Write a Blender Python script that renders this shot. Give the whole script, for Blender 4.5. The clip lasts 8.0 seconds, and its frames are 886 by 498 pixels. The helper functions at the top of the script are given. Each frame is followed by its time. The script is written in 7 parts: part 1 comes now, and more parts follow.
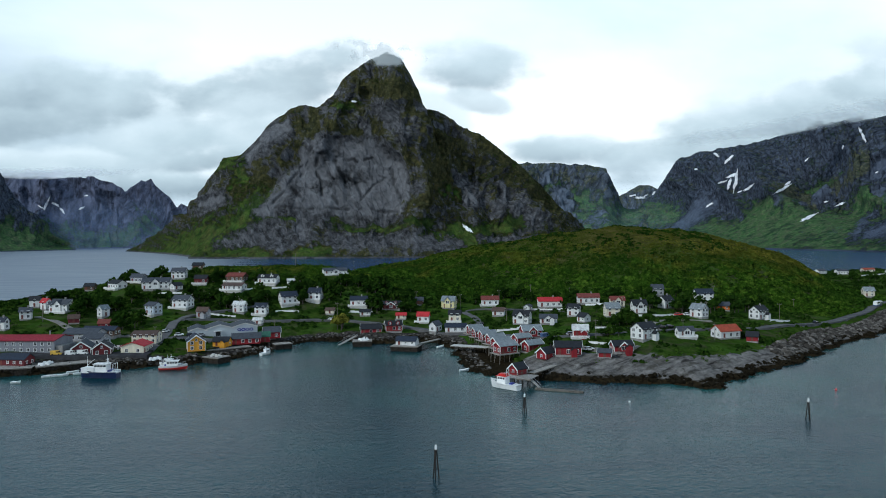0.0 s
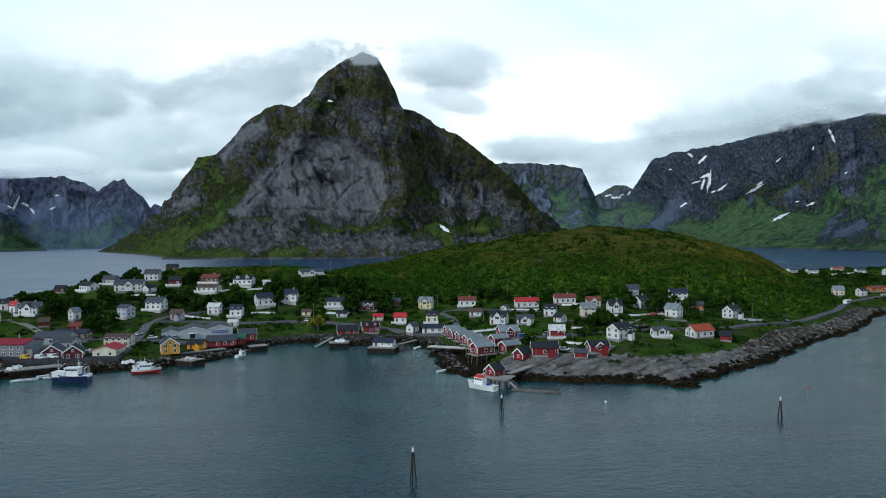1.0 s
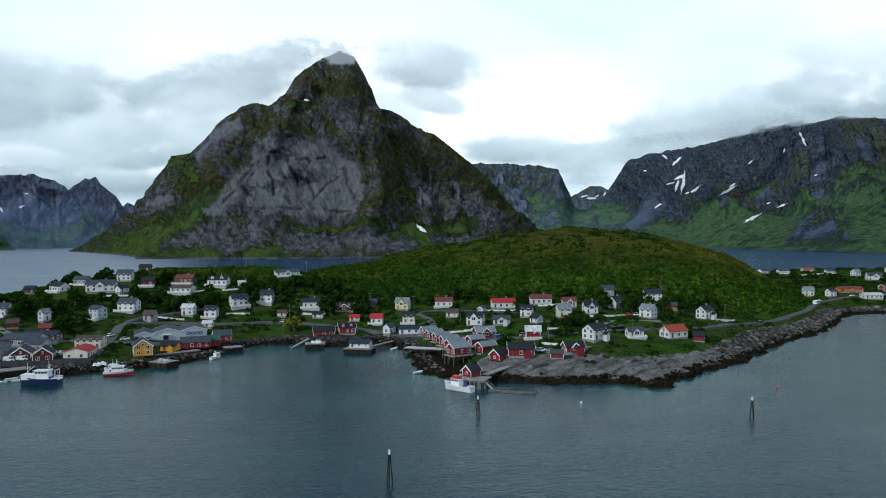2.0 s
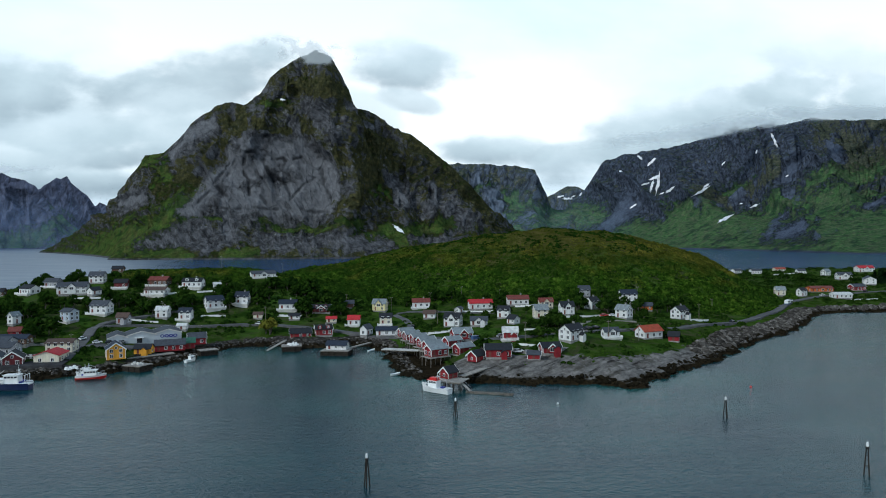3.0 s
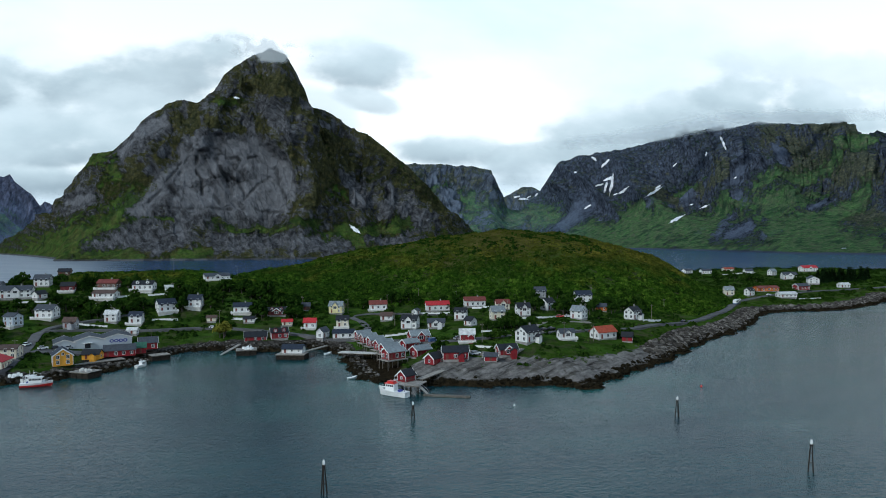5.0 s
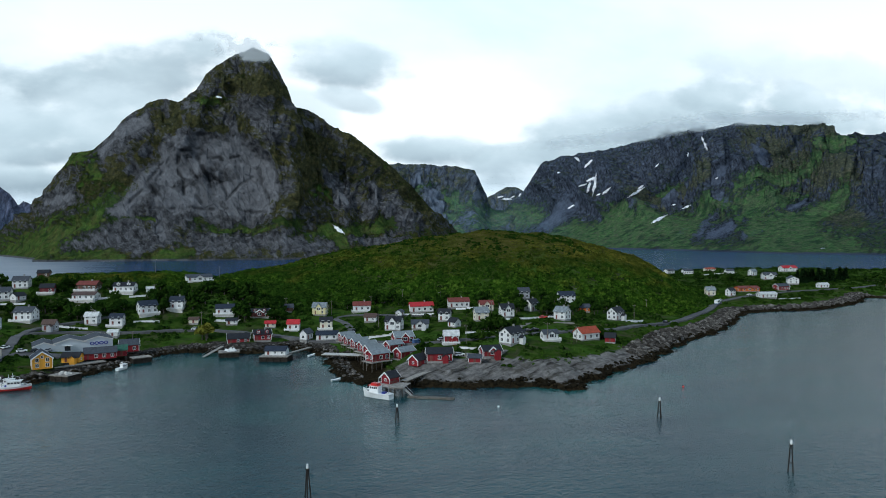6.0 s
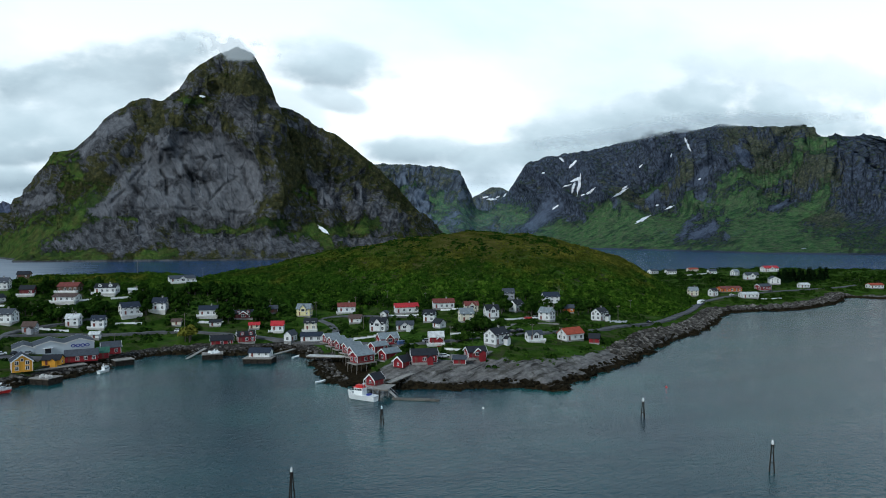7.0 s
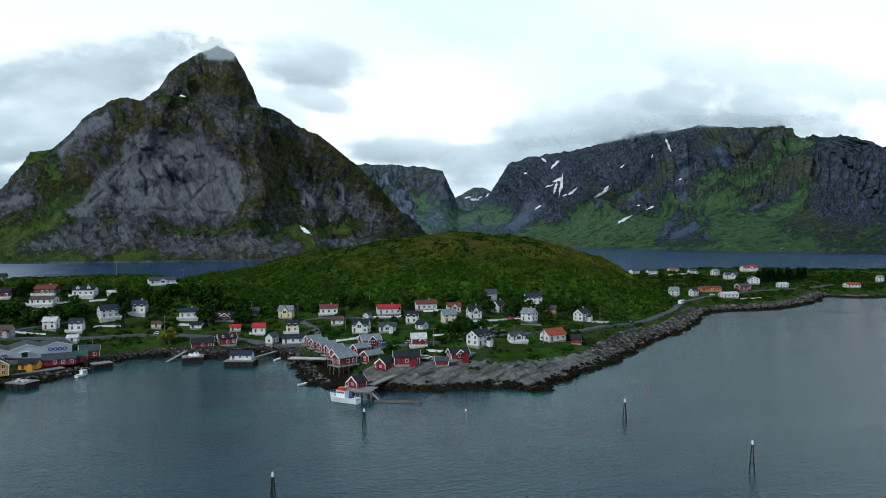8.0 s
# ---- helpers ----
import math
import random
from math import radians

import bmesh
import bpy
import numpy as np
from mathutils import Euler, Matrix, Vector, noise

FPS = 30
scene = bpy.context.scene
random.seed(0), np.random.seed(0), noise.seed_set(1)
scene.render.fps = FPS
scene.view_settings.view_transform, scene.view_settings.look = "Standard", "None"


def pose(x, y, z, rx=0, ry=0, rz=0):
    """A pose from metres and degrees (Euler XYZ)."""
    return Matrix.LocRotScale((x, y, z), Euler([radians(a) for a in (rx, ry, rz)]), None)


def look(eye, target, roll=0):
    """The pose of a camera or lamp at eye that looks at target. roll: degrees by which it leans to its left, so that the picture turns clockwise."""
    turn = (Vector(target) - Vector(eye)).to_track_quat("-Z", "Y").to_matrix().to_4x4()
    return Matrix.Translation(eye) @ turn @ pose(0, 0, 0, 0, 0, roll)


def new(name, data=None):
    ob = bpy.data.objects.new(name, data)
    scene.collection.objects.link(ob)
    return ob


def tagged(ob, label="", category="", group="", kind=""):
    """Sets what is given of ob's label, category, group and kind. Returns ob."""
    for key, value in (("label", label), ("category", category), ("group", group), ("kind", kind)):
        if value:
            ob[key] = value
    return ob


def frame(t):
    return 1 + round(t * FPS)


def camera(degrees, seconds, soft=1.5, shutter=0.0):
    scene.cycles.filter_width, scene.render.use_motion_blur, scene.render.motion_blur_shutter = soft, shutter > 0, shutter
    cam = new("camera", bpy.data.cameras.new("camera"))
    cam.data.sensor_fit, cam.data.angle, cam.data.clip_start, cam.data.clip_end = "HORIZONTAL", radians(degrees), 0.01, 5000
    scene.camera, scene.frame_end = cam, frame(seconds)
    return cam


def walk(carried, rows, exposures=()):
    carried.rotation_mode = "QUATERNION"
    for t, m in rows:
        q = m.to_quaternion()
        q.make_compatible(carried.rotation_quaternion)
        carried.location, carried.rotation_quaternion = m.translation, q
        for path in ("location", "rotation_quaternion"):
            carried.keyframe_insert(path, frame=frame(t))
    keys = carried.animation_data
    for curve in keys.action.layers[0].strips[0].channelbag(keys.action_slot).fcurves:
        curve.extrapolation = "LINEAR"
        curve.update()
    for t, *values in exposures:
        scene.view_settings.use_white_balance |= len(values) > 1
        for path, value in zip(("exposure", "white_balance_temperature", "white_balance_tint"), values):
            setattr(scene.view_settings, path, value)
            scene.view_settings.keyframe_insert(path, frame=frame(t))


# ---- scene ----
cam = camera(63.8, 8.0, soft=1.0)
PATH = [
    (0, (-0.074, -0.271, 53.726), (-0.063, 1.729, 53.689), -0.5),
    (0.5, (0.018, -0.052, 53.971), (0.062, 1.947, 53.933), -0.5),
    (1, (0.069, 0.06, 54.203), (0.144, 2.059, 54.165), -0.6),
    (1.5, (0.007, 0.089, 54.381), (0.115, 2.086, 54.343), -0.5),
    (3, (0.03, 0.02, 55.282), (0.234, 2.009, 55.243), -0.5),
    (3.5, (0.085, 0.135, 55.493), (0.322, 2.121, 55.455), -0.5),
    (4, (0.061, 0.166, 55.787), (0.329, 2.148, 55.747), -0.5),
    (4.5, (-0.032, 0.05, 56.073), (0.266, 2.028, 56.033), -0.5),
    (6, (-0.172, -0.133, 57.082), (0.197, 1.833, 57.041), -0.5),
    (6.5, (-0.15, -0.175, 57.322), (0.24, 1.786, 57.282), -0.5),
    (7, (-0.061, -0.17, 57.583), (0.349, 1.787, 57.542), -0.5),
    (7.5, (0.034, -0.021, 57.905), (0.466, 1.932, 57.864), -0.6),
    (8, (0.202, 0.233, 58.122), (0.659, 2.179, 58.081), -0.6),
]
walk(cam, [(t, look(eye, target, roll)) for t, eye, target, roll in PATH],
     [(0, -0.06, 5900, 5), (8, -0.06, 5900, 5)])

# ---- sky and light: a bright, broken overcast ----
# Lumps of cloud in the broken overcast: bearing, rise, half width and half height in thousandths, lean, paleness, thickness.
WESTERN_LUMPS = (
    (-470, 150, 300, 110, 0.00, 0.72, 0.70), (-524, 200, 192, 54, 0.05, 0.45, 0.90), (-564, 157, 126, 27, 0.00, 0.35, 0.80), (-415, 124, 140, 39, 0.10, 0.55, 0.80),
    (-329, 108, 62, 18, 0.15, 0.25, 0.90), (-518, 105, 81, 34, 0.00, 1.00, 0.80), (-233, 213, 142, 45, 0.25, 0.42, 0.90), (-281, 151, 103, 58, 0.20, 0.70, 0.70),
    (-565, 98, 168, 27, 0.00, 0.55, 0.95), (-377, 73, 109, 22, 0.00, 0.35, 0.95))
EASTERN_LUMPS = (
    (48, 239, 110, 38, -0.05, 0.38, 0.90), (60, 188, 52, 17, -0.20, 0.55, 0.70), (-4, 176, 56, 32, -0.40, 0.72, 0.60), (178, 120, 98, 23, 0.00, 0.36, 0.95),
    (297, 103, 73, 35, 0.10, 0.38, 0.80), (393, 140, 110, 58, 0.20, 0.50, 0.90), (552, 173, 217, 51, 0.16, 0.42, 0.95), (767, 185, 214, 37, -0.10, 0.50, 0.90),
    (818, 246, 265, 41, -0.10, 0.75, 0.60), (745, 191, 222, 35, -0.12, 0.50, 0.90))


def sky():
    world = bpy.data.worlds.new("sky")
    scene.world = world
    world.use_nodes = True
    nt = world.node_tree
    nt.nodes.clear()
    N = nt.nodes.new
    L = nt.links.new
    co, sep = N("ShaderNodeTexCoord"), N("ShaderNodeSeparateXYZ")
    L(co.outputs["Generated"], sep.inputs[0])

    def m(op, a, b=None, c=None):
        n = N("ShaderNodeMath")
        n.operation = op
        for i, v in enumerate((a, b, c)):
            if v is None:
                continue
            if isinstance(v, (int, float)):
                n.inputs[i].default_value = v
            else:
                L(v, n.inputs[i])
        return n.outputs[0]
    up = m("ADD", m("MAXIMUM", sep.outputs[2], 0.0), 0.16)
    flat = N("ShaderNodeCombineXYZ")
    L(m("DIVIDE", sep.outputs[0], up), flat.inputs[0])
    L(m("DIVIDE", sep.outputs[1], up), flat.inputs[1])

    def clouds(scale, detail, rough, warp, shift):
        n = N("ShaderNodeTexNoise")
        n.inputs["Scale"].default_value, n.inputs["Detail"].default_value = scale, detail
        n.inputs["Roughness"].default_value, n.inputs["Distortion"].default_value = rough, warp
        mv = N("ShaderNodeVectorMath")
        mv.operation = "ADD"
        mv.inputs[1].default_value = (shift, shift * 0.7, 0)
        L(flat.outputs[0], mv.inputs[0])
        L(mv.outputs[0], n.inputs["Vector"])
        return n.outputs["Fac"]

    def ramp(v, *stops):
        r = N("ShaderNodeValToRGB")
        r.color_ramp.elements[0].position, r.color_ramp.elements[0].color = stops[0][0], (*stops[0][1], 1)
        r.color_ramp.elements[1].position, r.color_ramp.elements[1].color = stops[-1][0], (*stops[-1][1], 1)
        for p, c in stops[1:-1]:
            r.color_ramp.elements.new(p).color = (*c, 1)
        L(v, r.inputs[0])
        return r.outputs[0]

    def mix(f, a, b):
        n = N("ShaderNodeMix")
        n.data_type = "RGBA"
        L(f, n.inputs[0])
        L(a, n.inputs[6])
        L(b, n.inputs[7])
        return n.outputs[2]
    air = N("ShaderNodeTexSky")
    air.sky_type, air.sun_disc = "NISHITA", False
    air.sun_elevation, air.sun_rotation = SUN_UP, SUN_ROUND
    dim = N("ShaderNodeVectorMath")
    dim.operation = "SCALE"
    dim.inputs["Scale"].default_value = 0.11
    L(air.outputs[0], dim.inputs[0])
    west = m("MULTIPLY", m("MAXIMUM", m("SUBTRACT", m("MULTIPLY", sep.outputs[0], -1.0), 0.12), 0.0), 0.55)
    veil = ramp(m("SUBTRACT", m("ADD", clouds(0.55, 6, 0.52, 0.2, 3.1), 0.12), west), (0.30, (0.56, 0.66, 0.74)), (0.46, (0.84, 0.93, 0.98)), (0.62, (1.10, 1.12, 1.12)))
    gaps = ramp(clouds(1.5, 6, 0.58, 0.4, 7.7), (0.14, (0.25, 0.25, 0.25)), (0.28, (1, 1, 1)))
    thick = N("ShaderNodeMix")
    thick.data_type, thick.blend_type = "RGBA", "MULTIPLY"
    thick.inputs[0].default_value = 1.0
    L(veil, thick.inputs[6])
    L(ramp(sep.outputs[2], (0.22, (1, 1, 1)), (0.31, (0.88, 0.94, 0.98)), (0.40, (0.46, 0.58, 0.72)), (0.60, (0.20, 0.29, 0.41))), thick.inputs[7])
    veil = thick.outputs[2]
    ahead = m("MAXIMUM", sep.outputs[1], 0.02)
    bearing, rise = m("DIVIDE", sep.outputs[0], ahead), m("DIVIDE", sep.outputs[2], ahead)
    plane = N("ShaderNodeCombineXYZ")
    L(bearing, plane.inputs[0])
    L(m("MULTIPLY", rise, 1.7), plane.inputs[1])

    def billow(scale, shift):
        n = N("ShaderNodeTexNoise")
        n.inputs["Scale"].default_value, n.inputs["Detail"].default_value, n.inputs["Roughness"].default_value = scale, 5, 0.5
        mv = N("ShaderNodeVectorMath")
        mv.operation = "ADD"
        mv.inputs[1].default_value = (shift, shift, 0)
        L(plane.outputs[0], mv.inputs[0])
        L(mv.outputs[0], n.inputs["Vector"])
        return n.outputs["Fac"]
    rough_edge = m("MULTIPLY", m("SUBTRACT", billow(11.0, 2.0), 0.5), 2.6)
    tone_shift = m("MULTIPLY", m("SUBTRACT", billow(8.0, 9.0), 0.5), 1.1)
    whole = mix(gaps, dim.outputs[0], veil)
    for b0, e0, wide, tall, lean, pale, thick in WESTERN_LUMPS + EASTERN_LUMPS:
        du, dv = m("SUBTRACT", bearing, b0 / 1000), m("SUBTRACT", rise, e0 / 1000)
        dv = m("SUBTRACT", dv, m("MULTIPLY", du, lean))
        r = m("ADD", m("POWER", m("ABSOLUTE", m("DIVIDE", du, wide / 1000)), 2.0), m("POWER", m("ABSOLUTE", m("DIVIDE", dv, tall / 1000)), 2.0))
        soft = N("ShaderNodeMapRange")
        soft.interpolation_type = "SMOOTHERSTEP"
        soft.inputs["From Min"].default_value, soft.inputs["From Max"].default_value, soft.inputs["To Max"].default_value = -0.25, 0.9, thick
        L(m("SUBTRACT", m("ADD", 1.0, rough_edge), r), soft.inputs["Value"])
        under = m("ADD", m("ADD", pale - (0.16 if b0 < -150 else 0.0), tone_shift), m("MULTIPLY", m("DIVIDE", dv, tall / 1000), 0.35))   # paler towards its top
        whole = mix(soft.outputs[0], whole, ramp(under, (0.0, (0.36, 0.44, 0.49)), (0.5, (0.60, 0.70, 0.74)), (1.0, (0.86, 0.94, 0.97))))
    bg, out = N("ShaderNodeBackground"), N("ShaderNodeOutputWorld")
    L(whole, bg.inputs[0])
    bg.inputs[1].default_value = 1.07
    L(bg.outputs[0], out.inputs[0])


SUN_UP, SUN_ROUND = radians(36), radians(234)
sky()
sun = new("sun", bpy.data.lights.new("sun", "SUN"))
sun.data.energy, sun.data.angle, sun.data.color = 2.4, radians(12), (1.0, 0.97, 0.92)
sun.matrix_world = look((0, 0, 0), (-math.sin(SUN_ROUND) * math.cos(SUN_UP), -math.cos(SUN_ROUND) * math.cos(SUN_UP), -math.sin(SUN_UP)))

# ---- materials ----
class Shade:
    """A node material being wired."""

    def __init__(self, name, rough=0.8, metal=0.0):
        self.mat = bpy.data.materials.new(name)
        self.mat.use_nodes = True
        self.nt = self.mat.node_tree
        self.bsdf = self.nt.nodes["Principled BSDF"]
        self.bsdf.inputs["Roughness"].default_value = rough
        self.bsdf.inputs["Metallic"].default_value = metal
        self.bsdf.inputs["Specular IOR Level"].default_value = 0.5 if rough < 0.5 else 0.25 if rough < 0.75 else 0.0
        self.co = self.nt.nodes.new("ShaderNodeTexCoord")
        self.geo = self.nt.nodes.new("ShaderNodeNewGeometry")

    def put(self, v, socket):
        if isinstance(v, (int, float)):
            socket.default_value = v
        elif isinstance(v, tuple):
            socket.default_value = (*v, 1) if len(socket.default_value) == 4 and len(v) == 3 else v
        else:
            self.nt.links.new(v, socket)

    def math(self, op, a, b=None, c=None):
        n = self.nt.nodes.new("ShaderNodeMath")
        n.operation = op
        for i, v in enumerate((a, b, c)):
            if v is not None:
                self.put(v, n.inputs[i])
        return n.outputs[0]

    def scaled(self, size, where="Position"):
        n = self.nt.nodes.new("ShaderNodeVectorMath")
        n.operation = "MULTIPLY"
        n.inputs[1].default_value = size if isinstance(size, tuple) else (size,) * 3
        self.nt.links.new(self.geo.outputs["Position"] if where == "Position" else self.co.outputs[where], n.inputs[0])
        return n.outputs[0]

    def noise(self, scale, detail=4, rough=0.55, warp=0.0, where="Position"):
        """scale: metres to a wave, one number or three."""
        n = self.nt.nodes.new("ShaderNodeTexNoise")
        n.inputs["Scale"].default_value, n.inputs["Detail"].default_value = 1.0, detail
        n.inputs["Roughness"].default_value, n.inputs["Distortion"].default_value = rough, warp
        s = tuple(1 / v for v in scale) if isinstance(scale, tuple) else 1 / scale
        self.nt.links.new(self.scaled(s, where), n.inputs["Vector"])
        return n.outputs["Fac"]

    def cells(self, scale, feature="F1", where="Position"):
        n = self.nt.nodes.new("ShaderNodeTexVoronoi")
        n.feature = feature
        n.inputs["Scale"].default_value = 1.0
        s = tuple(1 / v for v in scale) if isinstance(scale, tuple) else 1 / scale
        self.nt.links.new(self.scaled(s, where), n.inputs["Vector"])
        return n.outputs["Distance"]

    def ramp(self, v, *stops):
        r = self.nt.nodes.new("ShaderNodeValToRGB")
        e = r.color_ramp.elements
        while len(e) < len(stops):
            e.new(0.5)
        for k, (p, c) in zip(e, stops):
            k.position, k.color = p, ((c, c, c, 1) if isinstance(c, (int, float)) else (*c, 1))
        self.nt.links.new(v, r.inputs[0])
        return r.outputs[0]

    def mix(self, f, a, b, blend="MIX"):
        n = self.nt.nodes.new("ShaderNodeMix")
        n.data_type, n.blend_type = "RGBA", blend
        self.put(f, n.inputs[0])
        self.put(a, n.inputs[6])
        self.put(b, n.inputs[7])
        return n.outputs[2]

    def attr(self, name):
        n = self.nt.nodes.new("ShaderNodeAttribute")
        n.attribute_name = name
        return n.outputs["Fac"]

    def axis(self, i, of="Position"):
        n = self.nt.nodes.new("ShaderNodeSeparateXYZ")
        self.nt.links.new(self.geo.outputs[of], n.inputs[0])
        return n.outputs[i]

    def chance(self):
        return self.nt.nodes.new("ShaderNodeObjectInfo").outputs["Random"]

    def island(self):
        return self.geo.outputs["Random Per Island"]

    def bump(self, v, depth, strength=1.0):
        n = self.nt.nodes.new("ShaderNodeBump")
        n.inputs["Strength"].default_value, n.inputs["Distance"].default_value = strength, depth
        self.nt.links.new(v, n.inputs["Height"])
        self.nt.links.new(n.outputs[0], self.bsdf.inputs["Normal"])

    def done(self, colour, rough=None):
        self.put(colour, self.bsdf.inputs["Base Color"])
        if rough is not None:
            self.put(rough, self.bsdf.inputs["Roughness"])
        return self.mat


def mat_ground():
    s = Shade("ground", 0.9)
    big, mid, fine = s.noise(38, 5), s.noise(7, 5, 0.6), s.noise(1.3, 4, 0.65)
    grass = s.ramp(mid, (0.3, (0.010, 0.026, 0.004)), (0.5, (0.024, 0.050, 0.007)), (0.7, (0.054, 0.082, 0.016)))
    heath = s.ramp(mid, (0.3, (0.028, 0.032, 0.008)), (0.5, (0.058, 0.056, 0.014)), (0.72, (0.10, 0.080, 0.028)))
    high = s.ramp(s.math("ADD", s.math("DIVIDE", s.axis(2), 90.0), s.math("MULTIPLY", big, 0.45)), (0.52, 0.0), (0.85, 1.0))
    worn = s.ramp(s.noise(11, 7, 0.68, 0.5), (0.50, 0.0), (0.64, 0.8))
    grass = s.mix(s.ramp(s.noise(23, 5, 0.6), (0.5, 0.0), (0.62, 0.8)), grass, (0.044, 0.092, 0.014))
    grass = s.mix(worn, grass, (0.055, 0.052, 0.030))
    turf = s.mix(high, grass, heath)
    turn, squeeze, bands = s.nt.nodes.new("ShaderNodeVectorRotate"), s.nt.nodes.new("ShaderNodeVectorMath"), s.nt.nodes.new("ShaderNodeTexNoise")
    turn.rotation_type, squeeze.operation = "Z_AXIS", "MULTIPLY"
    turn.inputs["Angle"].default_value, squeeze.inputs[1].default_value = radians(-38), (1 / 21.0, 1 / 2.6, 1 / 3.4)
    bands.inputs["Scale"].default_value, bands.inputs["Detail"].default_value, bands.inputs["Roughness"].default_value = 1.0, 7, 0.66
    s.nt.links.new(s.geo.outputs["Position"], turn.inputs["Vector"])
    s.nt.links.new(turn.outputs[0], squeeze.inputs[0])
    s.nt.links.new(squeeze.outputs[0], bands.inputs["Vector"])
    strata = bands.outputs["Fac"]
    rock = s.ramp(s.math("ADD", s.math("MULTIPLY", s.noise(3.0, 7, 0.65, 0.4), 0.5), s.math("MULTIPLY", strata, 0.5)), (0.34, (0.034, 0.032, 0.030)), (0.48, (0.125, 0.118, 0.110)), (0.66, (0.25, 0.238, 0.224)))
    rock = s.mix(s.ramp(strata, (0.34, 0.85), (0.43, 0.0)), rock, (0.020, 0.018, 0.016))
    rock = s.mix(s.ramp(s.noise((5, 8, 3), 6, 0.7, 0.6), (0.52, 0.0), (0.62, 0.6)), rock, (0.050, 0.045, 0.034))
    rubble = s.ramp(s.noise(1.7, 5, 0.7), (0.36, (0.012, 0.011, 0.010)), (0.52, (0.040, 0.037, 0.033)), (0.68, (0.105, 0.098, 0.088)))
    rock = s.mix(s.attr("rubble"), rock, rubble)
    edge = s.math("ADD", s.attr("rock"), s.math("MULTIPLY", s.math("SUBTRACT", s.noise(8, 6, 0.7), 0.5), 1.8))
    top = s.mix(s.ramp(edge, (0.42, 0.0), (0.52, 1.0)), turf, rock)
    weed = s.ramp(fine, (0.3, (0.008, 0.007, 0.005)), (0.7, (0.032, 0.024, 0.013)))
    wet = s.math("ADD", s.axis(2), s.math("MULTIPLY", s.math("SUBTRACT", s.noise(6, 4), 0.5), 2.4))
    top = s.mix(s.ramp(s.math("DIVIDE", wet, 4.0), (0.36, 1.0), (0.50, 0.0)), top, weed)
    s.bump(s.math("ADD", s.math("ADD", fine, s.math("MULTIPLY", mid, 2.0)), s.math("MULTIPLY", strata, 3.0)), 0.5)
    return s.done(top)


def mat_rockface(name, tone=(1.0, 1.0, 1.0), size=1.0, relief=13.0, jointed=1.0, grass=(1.0, 1.0, 1.0), streak=1.0, slant=0.0, cover=0.4):
    """Bare gneiss with heath and grass on its ledges. Attributes: slab, where it is smooth and pale; turf and heath,
    how much grass and dry heath it holds; crack, deep joints coloured almost black.
    cover: the share under low olive heath."""
    s = Shade(name, 0.85)
    c = lambda v: (v * tone[0], v * tone[1], v * tone[2])
    g = lambda *v: tuple(a * b for a, b in zip(v, grass))

    def slanted(scale, detail, rough, warp=0.0):
        turn, shrink, n = s.nt.nodes.new("ShaderNodeVectorRotate"), s.nt.nodes.new("ShaderNodeVectorMath"), s.nt.nodes.new("ShaderNodeTexNoise")
        turn.rotation_type, shrink.operation = "Y_AXIS", "MULTIPLY"
        turn.inputs["Angle"].default_value = radians(slant)
        shrink.inputs[1].default_value = tuple(1 / v for v in scale)
        n.inputs["Scale"].default_value, n.inputs["Detail"].default_value = 1.0, detail
        n.inputs["Roughness"].default_value, n.inputs["Distortion"].default_value = rough, warp
        face = s.nt.nodes.new("ShaderNodeCombineXYZ")
        for i, v in enumerate((s.attr("strike"), s.axis(1), s.axis(2))):
            s.nt.links.new(v, face.inputs[i])
        s.nt.links.new(face.outputs[0], turn.inputs["Vector"])
        s.nt.links.new(turn.outputs[0], shrink.inputs[0])
        s.nt.links.new(shrink.outputs[0], n.inputs["Vector"])
        return n.outputs["Fac"]
    grain = slanted((22 * size, 22 * size * streak ** 2, 30 * size * streak), 9, 0.66, 0.5)
    stain = slanted((13 * size, 40 * size * streak, 120 * size), 7, 0.62, 0.5)
    big = s.noise(190 * size, 6, 0.6)
    rock = s.ramp(grain, (0.34, c(0.036)), (0.46, c(0.10)), (0.56, c(0.165)), (0.70, c(0.27)))
    pale = s.ramp(grain, (0.34, c(0.118)), (0.50, c(0.178)), (0.68, c(0.232)))
    slab = s.math("ADD", s.attr("slab"), s.math("MULTIPLY", s.math("SUBTRACT", s.noise(85 * size, 9, 0.70), 0.5), 2.6))
    pale = s.mix(s.ramp(slanted((40 * size, 40 * size, 110 * size), 6, 0.62, 0.8), (0.40, 0.35), (0.54, 0.0)), pale, c(0.085))
    smooth = s.ramp(slab, (0.40, 0.0), (0.75, 1.0))
    rock = s.mix(smooth, rock, pale)
    rock = s.mix(s.math("MULTIPLY", s.ramp(stain, (0.34, 0.65), (0.47, 0.0)), s.math("SUBTRACT", 1.0, s.math("MULTIPLY", smooth, 0.8))), rock, c(0.022))
    bend = s.nt.nodes.new("ShaderNodeVectorMath")
    bend.operation = "ADD"
    wob = s.nt.nodes.new("ShaderNodeTexNoise")
    wob.inputs["Scale"].default_value, wob.inputs["Detail"].default_value = 1.0, 3
    s.nt.links.new(s.scaled(1 / (95 * size)), wob.inputs["Vector"])
    lean = s.nt.nodes.new("ShaderNodeVectorRotate")
    lean.rotation_type = "Y_AXIS"
    lean.inputs["Angle"].default_value = radians(33)
    s.nt.links.new(s.geo.outputs["Position"], lean.inputs["Vector"])
    squeeze = s.nt.nodes.new("ShaderNodeVectorMath")
    squeeze.operation = "MULTIPLY"
    squeeze.inputs[1].default_value = (1 / (34 * size), 1 / (170 * size), 1 / (120 * size))
